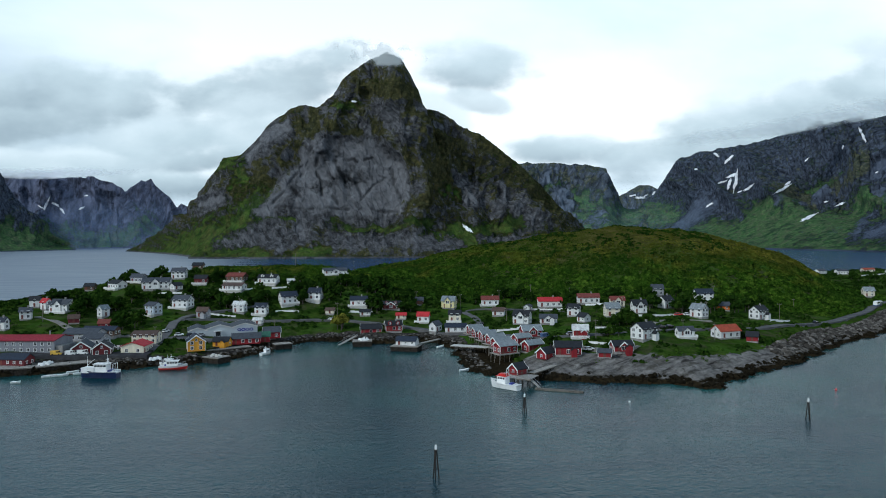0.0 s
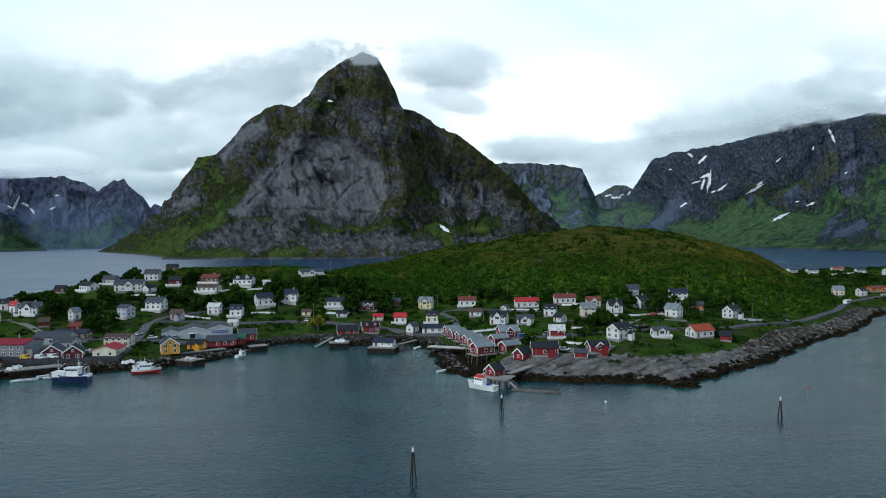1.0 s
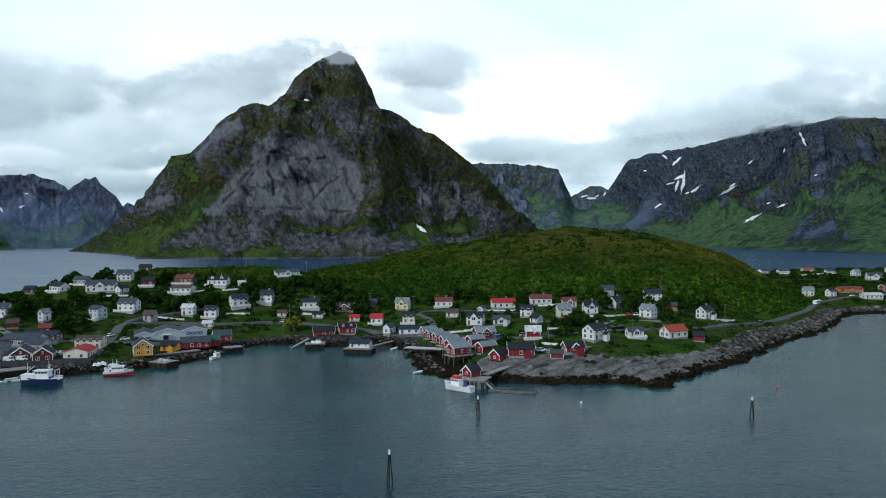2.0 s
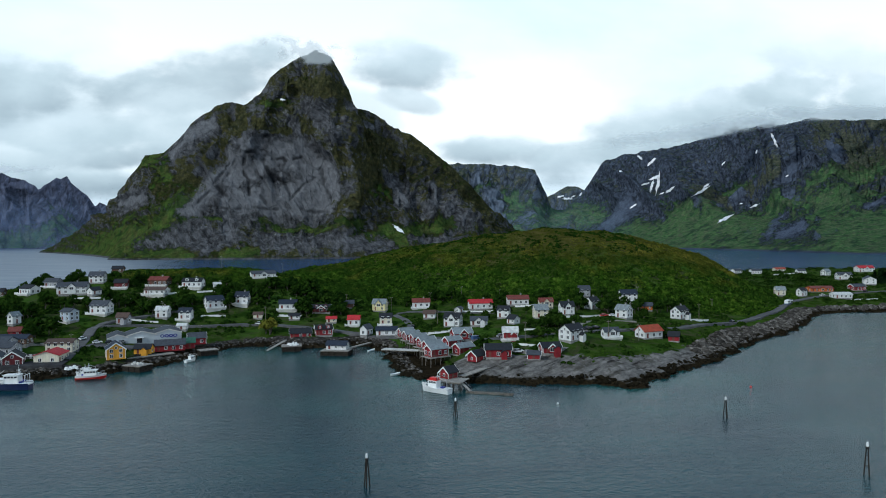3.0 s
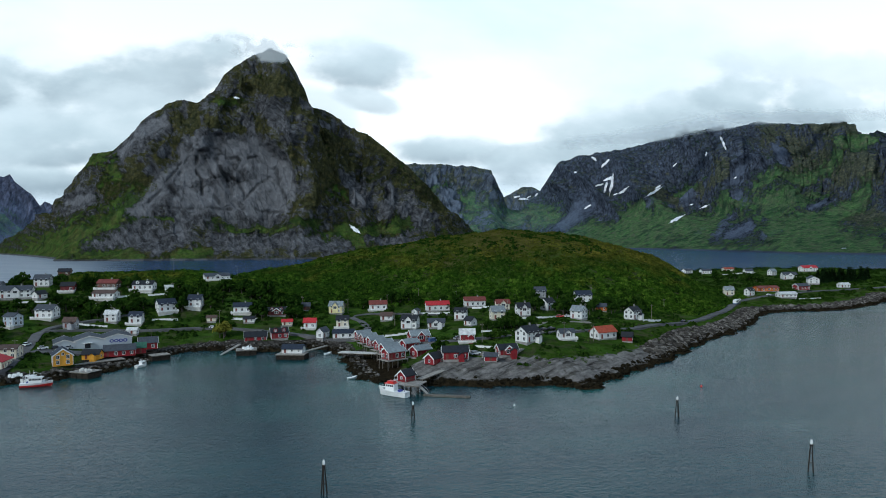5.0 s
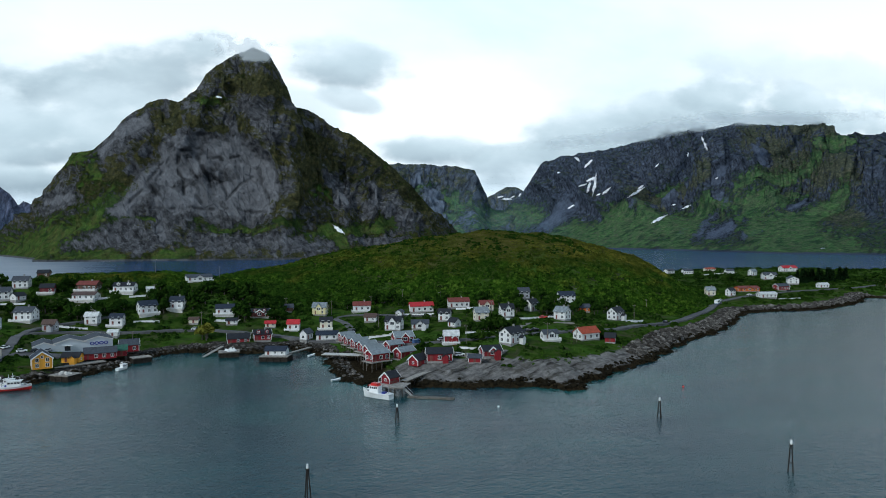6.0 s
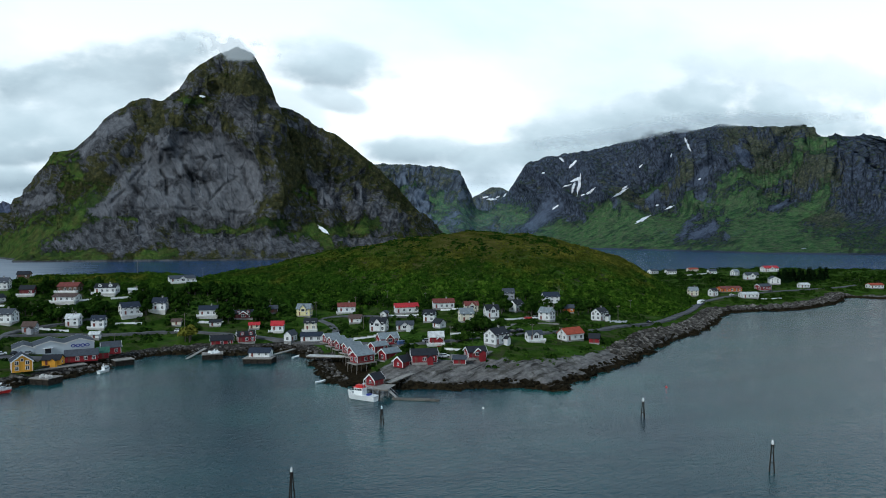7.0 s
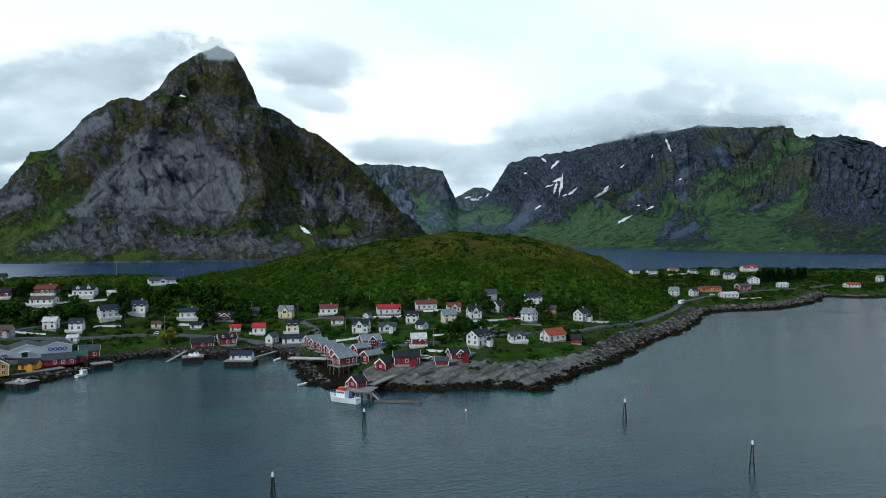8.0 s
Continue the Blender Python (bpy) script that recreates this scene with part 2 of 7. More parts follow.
    s.nt.links.new(lean.outputs[0], squeeze.inputs[0])
    s.nt.links.new(squeeze.outputs[0], bend.inputs[0])
    s.nt.links.new(wob.outputs["Color"], bend.inputs[1])
    joints = s.nt.nodes.new("ShaderNodeTexVoronoi")
    joints.feature = "DISTANCE_TO_EDGE"
    joints.inputs["Scale"].default_value = 1.0
    s.nt.links.new(bend.outputs[0], joints.inputs["Vector"])
    crack = joints.outputs["Distance"]
    patchy = s.math("MULTIPLY", s.ramp(s.noise(55 * size, 4), (0.38, 0.0), (0.52, 1.0)), jointed)
    rock = s.mix(s.math("MULTIPLY", s.ramp(crack, (0.0, 0.9), (0.028, 0.0)), patchy), rock, c(0.02))
    rock = s.mix(s.math("MULTIPLY", s.attr("crack"), 0.85), rock, c(0.026))
    green = s.ramp(s.noise(24 * size, 8, 0.68), (0.32, g(0.014, 0.034, 0.009)), (0.50, g(0.034, 0.072, 0.016)), (0.70, g(0.080, 0.118, 0.028)))
    olive = s.ramp(s.noise(17 * size, 9, 0.72), (0.32, g(0.012, 0.018, 0.009)), (0.50, g(0.034, 0.039, 0.017)), (0.68, g(0.080, 0.076, 0.030)))
    patch = slanted((30 * size, 30 * size * streak ** 2, 46 * size * streak), 11, 0.76, 0.3)
    tuft = s.math("SUBTRACT", s.math("ADD", patch, s.math("ADD", s.math("MULTIPLY", s.attr("heath"), 0.22), s.math("MULTIPLY", s.axis(2, "Normal"), 0.10))), s.math("MULTIPLY", s.attr("slab"), 0.30))
    low = 0.50 + 0.5 * (0.5 - cover)
    rock = s.mix(s.math("MULTIPLY", s.ramp(tuft, (low, 0.0), (low + 0.07, 1.0)), 0.92), rock, olive)
    ledge = s.math("MULTIPLY", s.axis(2, "Normal"), 0.30)
    ledge = s.math("ADD", ledge, s.math("MULTIPLY", s.math("SUBTRACT", slanted((42 * size, 42 * size * streak ** 2, 42 * size * streak), 12, 0.78), 0.5), 2.8))
    ledge = s.math("ADD", ledge, s.math("MULTIPLY", s.math("SUBTRACT", big, 0.5), 0.8))
    ledge = s.math("ADD", ledge, s.math("MULTIPLY", s.math("SUBTRACT", s.noise(11 * size, 6, 0.72), 0.5), 1.7))
    ledge = s.math("ADD", ledge, s.attr("turf"))
    ledge = s.math("SUBTRACT", ledge, s.math("MULTIPLY", s.attr("slab"), 0.6))
    lawn = s.ramp(ledge, (0.36, 0.0), (0.72, 0.95))
    green = s.mix(s.ramp(s.noise(48 * size, 9, 0.74, 0.3), (0.42, 0.0), (0.60, 0.85)), green, olive)
    green = s.mix(s.ramp(s.noise(70 * size, 7, 0.7, 0.3), (0.38, 0.85), (0.52, 0.0)), green, g(0.010, 0.024, 0.008))
    top = s.mix(lawn, rock, green)
    tide = s.ramp(s.math("DIVIDE", s.math("ADD", s.axis(2), s.math("MULTIPLY", s.noise(20, 4), 6.0)), 14.0), (0.42, 1.0), (0.60, 0.0))
    top = s.mix(tide, top, c(0.13))
    relief_of = s.math("ADD", s.math("MULTIPLY", grain, s.math("SUBTRACT", 1.9, s.math("MULTIPLY", smooth, 1.2))), s.math("ADD", s.math("MULTIPLY", stain, s.math("SUBTRACT", 1.0, s.math("MULTIPLY", smooth, 0.6))), s.math("MULTIPLY", s.ramp(crack, (0.0, 0.0), (0.05, 0.5)), patchy)))
    s.bump(s.math("MULTIPLY", relief_of, s.math("SUBTRACT", 1.0, s.math("MULTIPLY", lawn, 0.45))), relief * size)
    return s.done(top)


def mat_sea():
    s = Shade("sea_water", 0.12)
    shoal = s.attr("shoal")
    big = s.noise((60, 26, 10), 4, 0.55, 0.6)
    deep = s.ramp(big, (0.35, (0.003, 0.026, 0.036)), (0.65, (0.005, 0.038, 0.046)))
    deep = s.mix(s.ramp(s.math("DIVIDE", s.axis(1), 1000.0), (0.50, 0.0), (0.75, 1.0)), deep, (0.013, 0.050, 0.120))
    col = s.mix(s.math("MULTIPLY", shoal, s.ramp(s.noise(34, 4), (0.42, 0.0), (0.66, 0.7))), deep, (0.022, 0.105, 0.088))
    slick = s.noise((150, 16, 10), 4, 0.5, 0.5)
    wave = s.math("ADD", s.math("ADD", s.math("MULTIPLY", s.noise((1.3, 1.0, 2), 3, 0.6, 0.3), 0.8), s.noise((3.4, 2.4, 5), 3, 0.6, 0.4)), s.math("MULTIPLY", s.noise((22, 15, 9), 3, 0.5), 0.5))
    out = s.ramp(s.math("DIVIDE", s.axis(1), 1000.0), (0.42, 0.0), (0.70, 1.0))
    breeze_sheen = s.ramp(s.math("ADD", s.math("DIVIDE", s.math("ADD", s.axis(0), s.math("MULTIPLY", s.axis(1), 0.24)), 400.0), s.math("ADD", 0.5, s.math("MULTIPLY", slick, 0.2))), (0.30, 1.0), (0.62, 0.0))
    breeze_sheen = s.math("MAXIMUM", breeze_sheen, s.ramp(s.math("DIVIDE", s.axis(0), 1000.0), (0.22, 0.0), (0.50, 0.14)))
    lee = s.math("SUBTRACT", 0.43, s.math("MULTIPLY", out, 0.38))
    # Bright sky reflection is painted into the base colour of the ruffled water.
    col = s.mix(s.math("MULTIPLY", breeze_sheen, out), col, (0.17, 0.20, 0.235))
    s.bump(s.math("MULTIPLY", wave, lee), 0.46)
    s.put(s.math("SUBTRACT", 1.235, s.math("MULTIPLY", s.math("MULTIPLY", out, s.math("SUBTRACT", 1.0, breeze_sheen)), 0.15)), s.bsdf.inputs["IOR"])
    return s.done(col, s.math("ADD", s.ramp(slick, (0.40, 0.19), (0.60, 0.11)), s.math("MULTIPLY", s.math("MULTIPLY", breeze_sheen, out), 0.30)))


def mat_snow():
    s = Shade("snow", 0.6)
    return s.done(s.ramp(s.noise(9, 5), (0.3, (0.62, 0.64, 0.67)), (0.7, (0.84, 0.85, 0.87))))


def mat_cloud(name, density, seed, size, ragged, tone=(0.95, 0.97, 0.98)):
    """Mist that thins out towards the edges of its billows."""
    s = Shade(name)
    m = s.mat
    s.nt.nodes.remove(s.bsdf)
    n = s.noise((5.5 * size[0] ** 0.5, 260 + 7 * seed, 6.0 * size[2] ** 0.5), 2, 0.46)
    wisp = s.noise((1.6 * size[0] ** 0.5, 170 + 7 * seed, 3.0 * size[2] ** 0.5), 1, 0.5)
    uneven = s.math("ADD", s.math("MULTIPLY", s.math("SUBTRACT", n, 0.5), ragged), s.math("MULTIPLY", s.math("SUBTRACT", wisp, 0.5), 0.35 * ragged))
    body = s.math("ADD", s.attr("body"), uneven)
    thick = s.nt.nodes.new("ShaderNodeMapRange")
    thick.interpolation_type = "SMOOTHERSTEP"
    thick.inputs["From Min"].default_value, thick.inputs["From Max"].default_value = 0.0, 0.75
    s.nt.links.new(body, thick.inputs["Value"])
    rim = s.nt.nodes.new("ShaderNodeMapRange")
    rim.interpolation_type = "SMOOTHSTEP"
    rim.inputs["From Min"].default_value, rim.inputs["From Max"].default_value = 0.0, 0.35
    s.nt.links.new(s.attr("body"), rim.inputs["Value"])
    a = s.math("MULTIPLY", s.math("MULTIPLY", thick.outputs[0], rim.outputs[0]), density)
    dif, tra, clear = s.nt.nodes.new("ShaderNodeBsdfDiffuse"), s.nt.nodes.new("ShaderNodeBsdfTranslucent"), s.nt.nodes.new("ShaderNodeBsdfTransparent")
    dif.inputs[0].default_value = tra.inputs[0].default_value = (*tone, 1)
    both, mixed, out = s.nt.nodes.new("ShaderNodeMixShader"), s.nt.nodes.new("ShaderNodeMixShader"), s.nt.nodes["Material Output"]
    both.inputs[0].default_value = 0.3
    for f, t in ((dif.outputs[0], both.inputs[1]), (tra.outputs[0], both.inputs[2]), (a, mixed.inputs[0]), (clear.outputs[0], mixed.inputs[1]),
                 (both.outputs[0], mixed.inputs[2]), (mixed.outputs[0], out.inputs[0])):
        s.nt.links.new(f, t)
    return m


GROUND, SEA, SNOW = mat_ground(), mat_sea(), mat_snow()


def mat_boards(name, colour, worn=0.12):
    """Painted wooden cladding."""
    s = Shade(name, 0.6)
    dark = tuple(c * (1 - 2.2 * worn) for c in colour)
    light = tuple(min(0.86, c * (1 + worn)) for c in colour)
    base = s.ramp(s.noise((1.4, 1.4, 3.0), 4), (0.3, dark), (0.55, colour), (0.75, light))
    base = s.mix(s.ramp(s.noise((0.5, 0.5, 4.0), 3), (0.32, 0.35), (0.5, 0.0)), base, tuple(c * 0.55 for c in colour))
    s.bump(s.noise((0.16, 0.16, 6.0), 1), 0.03)
    return s.done(base)


def mat_roof(name, colour, course=0.35, rough=0.7):
    s = Shade(name, rough)
    dark = tuple(c * 0.62 for c in colour)
    light = tuple(min(0.8, c * 1.35) for c in colour)
    base = s.ramp(s.noise(1.1, 5, 0.6), (0.3, dark), (0.52, colour), (0.75, light))
    base = s.mix(s.ramp(s.noise((0.4, 0.4, 0.4), 2), (0.35, 0.4), (0.5, 0.0)), base, dark)
    base = s.mix(s.math("MULTIPLY", s.chance(), 0.35), base, dark)
    s.bump(s.noise((course, course, course * 0.5), 2), 0.05)
    return s.done(base)


def mat_plain(name, colour, rough=0.6, metal=0.0, size=1.0, spread=0.3):
    s = Shade(name, rough, metal)
    base = s.ramp(s.noise(size, 5, 0.6), (0.3, tuple(c * (1 - spread) for c in colour)), (0.7, tuple(min(0.88, c * (1 + spread)) for c in colour)))
    return s.done(base)


def mat_leaves(name, dark, mid, light, patch=14.0):
    s = Shade(name, 0.85)
    own = s.ramp(s.island(), (0.0, dark), (0.5, mid), (1.0, light))
    drift = s.ramp(s.noise(patch, 4), (0.34, dark), (0.54, mid), (0.70, light))
    return s.done(s.mix(0.65, own, drift))


def mat_scrub():
    """Low birch scrub and heath, browner on the dry heights."""
    s = Shade("scrub_leaves", 0.85)
    each = s.math("ADD", s.math("MULTIPLY", s.island(), 0.4), s.math("MULTIPLY", s.ramp(s.noise(4.5, 3, 0.6), (0.32, 0.0), (0.68, 1.0)), 0.6))
    own = s.ramp(each, (0.0, (0.006, 0.019, 0.002)), (0.5, (0.026, 0.062, 0.006)), (1.0, (0.080, 0.130, 0.016)))
    dry = s.ramp(each, (0.0, (0.040, 0.046, 0.007)), (0.6, (0.112, 0.106, 0.016)), (1.0, (0.18, 0.150, 0.032)))
    high = s.math("ADD", s.math("DIVIDE", s.axis(2), 75.0), s.math("MULTIPLY", s.math("SUBTRACT", s.noise(26, 5, 0.6), 0.5), 1.2))
    high = s.math("ADD", high, s.math("MULTIPLY", s.ramp(s.math("DIVIDE", s.axis(0), 400.0), (0.30, 0.0), (0.70, 1.0)), 0.22))
    top = s.mix(s.ramp(high, (0.44, 0.0), (0.74, 0.9)), own, dry)
    return s.done(s.mix(s.ramp(s.noise(33, 4), (0.40, 0.55), (0.58, 0.0)), top, (0.012, 0.030, 0.005)))


WALLS = {
    "white": mat_boards("white_painted_boards", (0.63, 0.64, 0.63), 0.07),
    "cream": mat_boards("cream_painted_boards", (0.62, 0.58, 0.46), 0.08),
    "grey": mat_boards("grey_painted_boards", (0.33, 0.34, 0.36)),
    "blue-grey": mat_boards("blue_grey_boards", (0.38, 0.44, 0.50)),
    "red": mat_boards("red_ochre_boards", (0.215, 0.014, 0.020), 0.14),
    "maroon": mat_boards("maroon_boards", (0.12, 0.018, 0.022), 0.14),
    "yellow": mat_boards("yellow_ochre_boards", (0.62, 0.30, 0.030), 0.10),
    "orange": mat_boards("orange_boards", (0.50, 0.13, 0.025), 0.12),
    "brown": mat_boards("brown_stained_boards", (0.10, 0.060, 0.040), 0.15),
    "pale yellow": mat_boards("pale_yellow_boards", (0.62, 0.56, 0.30), 0.08),
}
ROOFS = {
    "black": mat_roof("black_roof_tiles", (0.018, 0.020, 0.025)),
    "dark blue": mat_roof("dark_blue_roof_tiles", (0.022, 0.030, 0.048)),
    "grey": mat_roof("grey_slate_roof", (0.20, 0.23, 0.245), 0.5),
    "dark grey": mat_roof("dark_grey_slate_roof", (0.055, 0.062, 0.075), 0.5),
    "red": mat_roof("bright_red_roof_tiles", (0.40, 0.026, 0.032)),
    "rust": mat_roof("rust_brown_roof_tiles", (0.17, 0.045, 0.036)),
    "orange": mat_roof("orange_roof_tiles", (0.32, 0.062, 0.030)),
    "brown": mat_roof("brown_roof_tiles", (0.085, 0.055, 0.045)),
    "green": mat_roof("green_sheet_roof", (0.035, 0.11, 0.075)),
    "white": mat_roof("pale_sheet_roof", (0.55, 0.56, 0.55)),
}
STONE = mat_plain("rough_concrete", (0.24, 0.235, 0.225), 0.9, 0, 1.6)
WHITE = mat_plain("white_paint", (0.70, 0.71, 0.70), 0.5, 0, 2.0, 0.10)
PALE = mat_plain("pale_concrete", (0.52, 0.51, 0.48), 0.85, 0, 2.0, 0.2)
GLASS = mat_plain("dark_window_glass", (0.022, 0.026, 0.032), 0.08, 0, 3.0, 0.3)
TIMBER = mat_plain("weathered_timber", (0.15, 0.135, 0.115), 0.9, 0, 0.9, 0.45)
TARRED = mat_plain("dark_tarred_timber", (0.030, 0.026, 0.022), 0.85, 0, 0.8, 0.5)
BOARDWALK = mat_plain("grey_boardwalk", (0.27, 0.255, 0.23), 0.9, 0, 1.2, 0.35)
ASPHALT = mat_plain("worn_asphalt", (0.105, 0.105, 0.107), 0.9, 0, 4.0, 0.3)
YARD = mat_plain("dark_wet_asphalt", (0.050, 0.050, 0.053), 0.85, 0, 3.0, 0.4)
GRAVEL = mat_plain("gravel", (0.20, 0.19, 0.17), 0.95, 0, 2.0, 0.35)
NAVY = mat_plain("navy_hull_paint", (0.012, 0.020, 0.070), 0.3, 0, 2.0, 0.25)
REDPAINT = mat_plain("red_paint", (0.48, 0.022, 0.020), 0.4, 0, 2.0, 0.2)
BLUEPAINT = mat_plain("blue_sign_paint", (0.010, 0.022, 0.20), 0.4, 0, 2.0, 0.15)
STEEL = mat_plain("grey_steel", (0.30, 0.31, 0.32), 0.45, 0.6, 1.0, 0.2)
RUBBER = mat_plain("black_rubber", (0.015, 0.015, 0.015), 0.8, 0, 0.5, 0.2)
CLADDING = mat_plain("pale_blue_grey_cladding", (0.40, 0.44, 0.47), 0.5, 0.0, 5.0, 0.1)
def mat_boulder():
    s = Shade("shore_boulders", 0.9)
    own = s.ramp(s.island(), (0.0, (0.020, 0.018, 0.016)), (0.45, (0.070, 0.065, 0.058)), (0.8, (0.135, 0.125, 0.113)), (1.0, (0.22, 0.205, 0.185)))
    stain = s.ramp(s.noise(1.3, 5, 0.7), (0.40, 0.75), (0.58, 0.0))
    return s.done(s.mix(stain, own, (0.028, 0.025, 0.021)))


BOULDER = mat_boulder()
WEEDSTONE = mat_plain("seaweed_covered_stones", (0.013, 0.011, 0.007), 0.8, 0, 1.0, 0.5)
SCRUB = mat_scrub()
LUSH = mat_leaves("garden_leaves", (0.012, 0.034, 0.004), (0.034, 0.074, 0.009), (0.075, 0.125, 0.018), 6.0)
LEAVES = mat_leaves("birch_leaves", (0.005, 0.015, 0.003), (0.015, 0.036, 0.005), (0.042, 0.078, 0.011), 7.0)
WILLOW = mat_leaves("willow_leaves", (0.07, 0.075, 0.012), (0.13, 0.13, 0.02), (0.19, 0.18, 0.035))
NEEDLES = mat_leaves("spruce_needles", (0.003, 0.008, 0.003), (0.006, 0.015, 0.005), (0.013, 0.028, 0.009))
BARK = mat_plain("birch_bark", (0.09, 0.08, 0.07), 0.9, 0, 0.6, 0.4)
# ---- lie of the land ----
COAST = [(-440, 262), (-260, 268), (-172, 279), (-148, 292), (-122, 295), (-98, 309), (-80, 335), (-72, 358), (-58, 367), (-33, 355),
         (-10, 361), (3, 345), (8, 318), (10, 290), (20, 272), (38, 263), (61, 256), (80, 254), (95, 246), (108, 259), (125, 273),
         (157, 303), (199, 346), (236, 376), (271, 417), (305, 452), (363, 457), (428, 494), (466, 527), (500, 505), (640, 540), (860, 520),
         (880, 700), (700, 880), (560, 940), (420, 900), (330, 800), (180, 800), (0, 760), (-120, 640), (-250, 600), (-310, 560), (-330, 508), (-440, 470)]


def curve_through(knots, n):
    """A closed smooth line through the knots, n steps to each."""
    k = np.array(knots, float)
    out = []
    for i in range(len(k)):
        a, b, c, d = k[i - 1], k[i], k[(i + 1) % len(k)], k[(i + 2) % len(k)]
        for s in np.arange(n) / n:
            out.append(0.5 * (2 * b + (c - a) * s + (2 * a - 5 * b + 4 * c - d) * s * s + (3 * b - a - 3 * c + d) * s ** 3))
    return np.array(out)


SHORE = curve_through(COAST, 4)


def inland(x, y):
    """Metres from the shoreline, positive on land."""
    x, y = np.atleast_1d(np.asarray(x, float)), np.atleast_1d(np.asarray(y, float))
    best, inside = np.full(x.shape, 1e9), np.zeros(x.shape, bool)
    for i in range(len(SHORE)):
        (ax, ay), (bx, by) = SHORE[i - 1], SHORE[i]
        dx, dy = bx - ax, by - ay
        s = np.clip(((x - ax) * dx + (y - ay) * dy) / (dx * dx + dy * dy), 0, 1)
        best = np.minimum(best, np.hypot(x - ax - s * dx, y - ay - s * dy))
        inside ^= ((ay > y) != (by > y)) & (x < ax + (y - ay) * dx / (dy if abs(dy) > 1e-9 else 1e-9))
    return np.where(inside, best, -best)


def ripple(x, y, size, seed=0):
    """Cheap smooth unevenness between -1 and 1."""
    u, v = x / size, y / size
    return (np.sin(1.7 * u + 1.3 * v + seed) + np.sin(-1.1 * u + 2.1 * v + 2.3 * seed) + np.sin(2.9 * u - 0.7 * v + 1.1 * seed + 1.9 * np.sin(0.8 * v + seed))) / 3


def bump(x, y, cx, cy, rx, ry):
    return np.exp(-((x - cx) / rx) ** 2 - ((y - cy) / ry) ** 2)


CREST_X = (-140, -64, -20, 7, 52, 84, 118, 149, 184, 216, 240, 263, 278, 294, 310, 328)
CREST_Z = (12, 26, 33.6, 39.4, 48.8, 53, 57, 58.6, 57.2, 52.2, 44, 36.2, 28.4, 18, 7, 2)


def height(x, y):
    x, y = np.atleast_1d(np.asarray(x, float)), np.atleast_1d(np.asarray(y, float))
    d = inland(x, y)
    d = d + np.exp(-np.abs(d) / 25) * (2.6 * ripple(x, y, 8.5, 2) + 1.3 * ripple(x, y, 3.3, 4))
    land = np.interp(d, (0, 2, 6, 14, 30, 60, 100, 150, 400), (0, 0.9, 2.3, 4.0, 6.3, 10.3, 14.0, 16, 17))
    east = np.clip((x - 200) / 120, 0, 1)
    land = land * (1 - 0.42 * east)
    land = land + (13 * bump(x, y, -95, 480, 85, 62) + 9 * bump(x, y, -190, 478, 70, 50) + 5 * bump(x, y, -58, 440, 28, 24) + 5.5 * bump(x, y, -115, 512, 80, 32)) * np.clip(d / 40, 0, 1)
    land = land + 3.0 * bump(x, y, 165, 345, 26, 22) - 3.5 * bump(x, y, -110, 345, 60, 28) - 3.0 * bump(x, y, -215, 340, 70, 40) + 2 * bump(x, y, 100, 300, 40, 20)
    crest = np.interp(x, CREST_X, CREST_Z)
    wide = 150 * np.sqrt(np.clip(crest, 3, 80) / 60)
    s = np.clip(1 - (565 - y) / wide, 0, 1)
    back = np.clip(1 - (y - 565) / 190, 0, 1)
    hill = crest * np.where(y < 565, np.sin(s * np.pi / 2) ** 0.85, np.sin(back * np.pi / 2) ** 1.1)
    hill = np.where(d > 0, hill, 0)
    k = 3.0
    z = k * np.logaddexp(land / k, hill / k) - k * np.log1p(np.exp(-np.abs(d) / 12)) * 0.6
    z = np.where(d > 0, np.maximum(z, np.minimum(land, 3)), 0)
    hollow = bump(x, y, 20, 303, 17, 28)
    z = np.where(d > 0, np.maximum(z - 5.5 * hollow, np.minimum(z, 0.5)), z)
    rough = np.exp(-np.clip(d, 0, 200) / 22)
    z = z + np.clip(d / 6, 0, 1) * (0.55 * rough + 0.12) * ripple(x, y, 5.0, 1) + np.clip(d / 40, 0, 1) * (0.8 * ripple(x, y, 22, 3))
    z = z + np.clip((z - 18) / 20, 0, 1) * (1.0 * ripple(x, y, 11, 5) + 1.6 * ripple(x, y, 30, 8))
    return np.where(d > 0, z, np.maximum(-7, 0.28 * d))


from mathutils.bvhtree import BVHTree


# ---- meshes ----
def sheet(name, pts, nu, nv, material, attrs=(), parent=None, smooth=True):
    """A grid of nu x nv points (numpy, u fastest) as one mesh."""
    me = bpy.data.meshes.new(name)
    i = (np.arange(nv - 1)[:, None] * nu + np.arange(nu - 1)[None, :]).ravel()
    faces = np.stack([i, i + 1, i + nu + 1, i + nu], 1)
    fill(me, pts, faces, 4, smooth)
    for key, values in attrs:
        me.attributes.new(key, "FLOAT", "POINT").data.foreach_set("value", np.asarray(values, np.float32).ravel())
    me.materials.append(material)
    ob = new(name, me)
    ob.parent = parent
    return ob


def fill(me, pts, faces, corners, smooth=False):
    pts, faces = np.asarray(pts, np.float32), np.asarray(faces, np.int32)
    me.vertices.add(len(pts))
    me.vertices.foreach_set("co", pts.ravel())
    me.loops.add(faces.size)
    me.loops.foreach_set("vertex_index", faces.ravel())
    me.polygons.add(len(faces))
    me.polygons.foreach_set("loop_start", np.arange(0, faces.size, corners, dtype=np.int32))
    me.polygons.foreach_set("use_smooth", np.full(len(faces), smooth))
    me.update(calc_edges=True)
    me.validate()


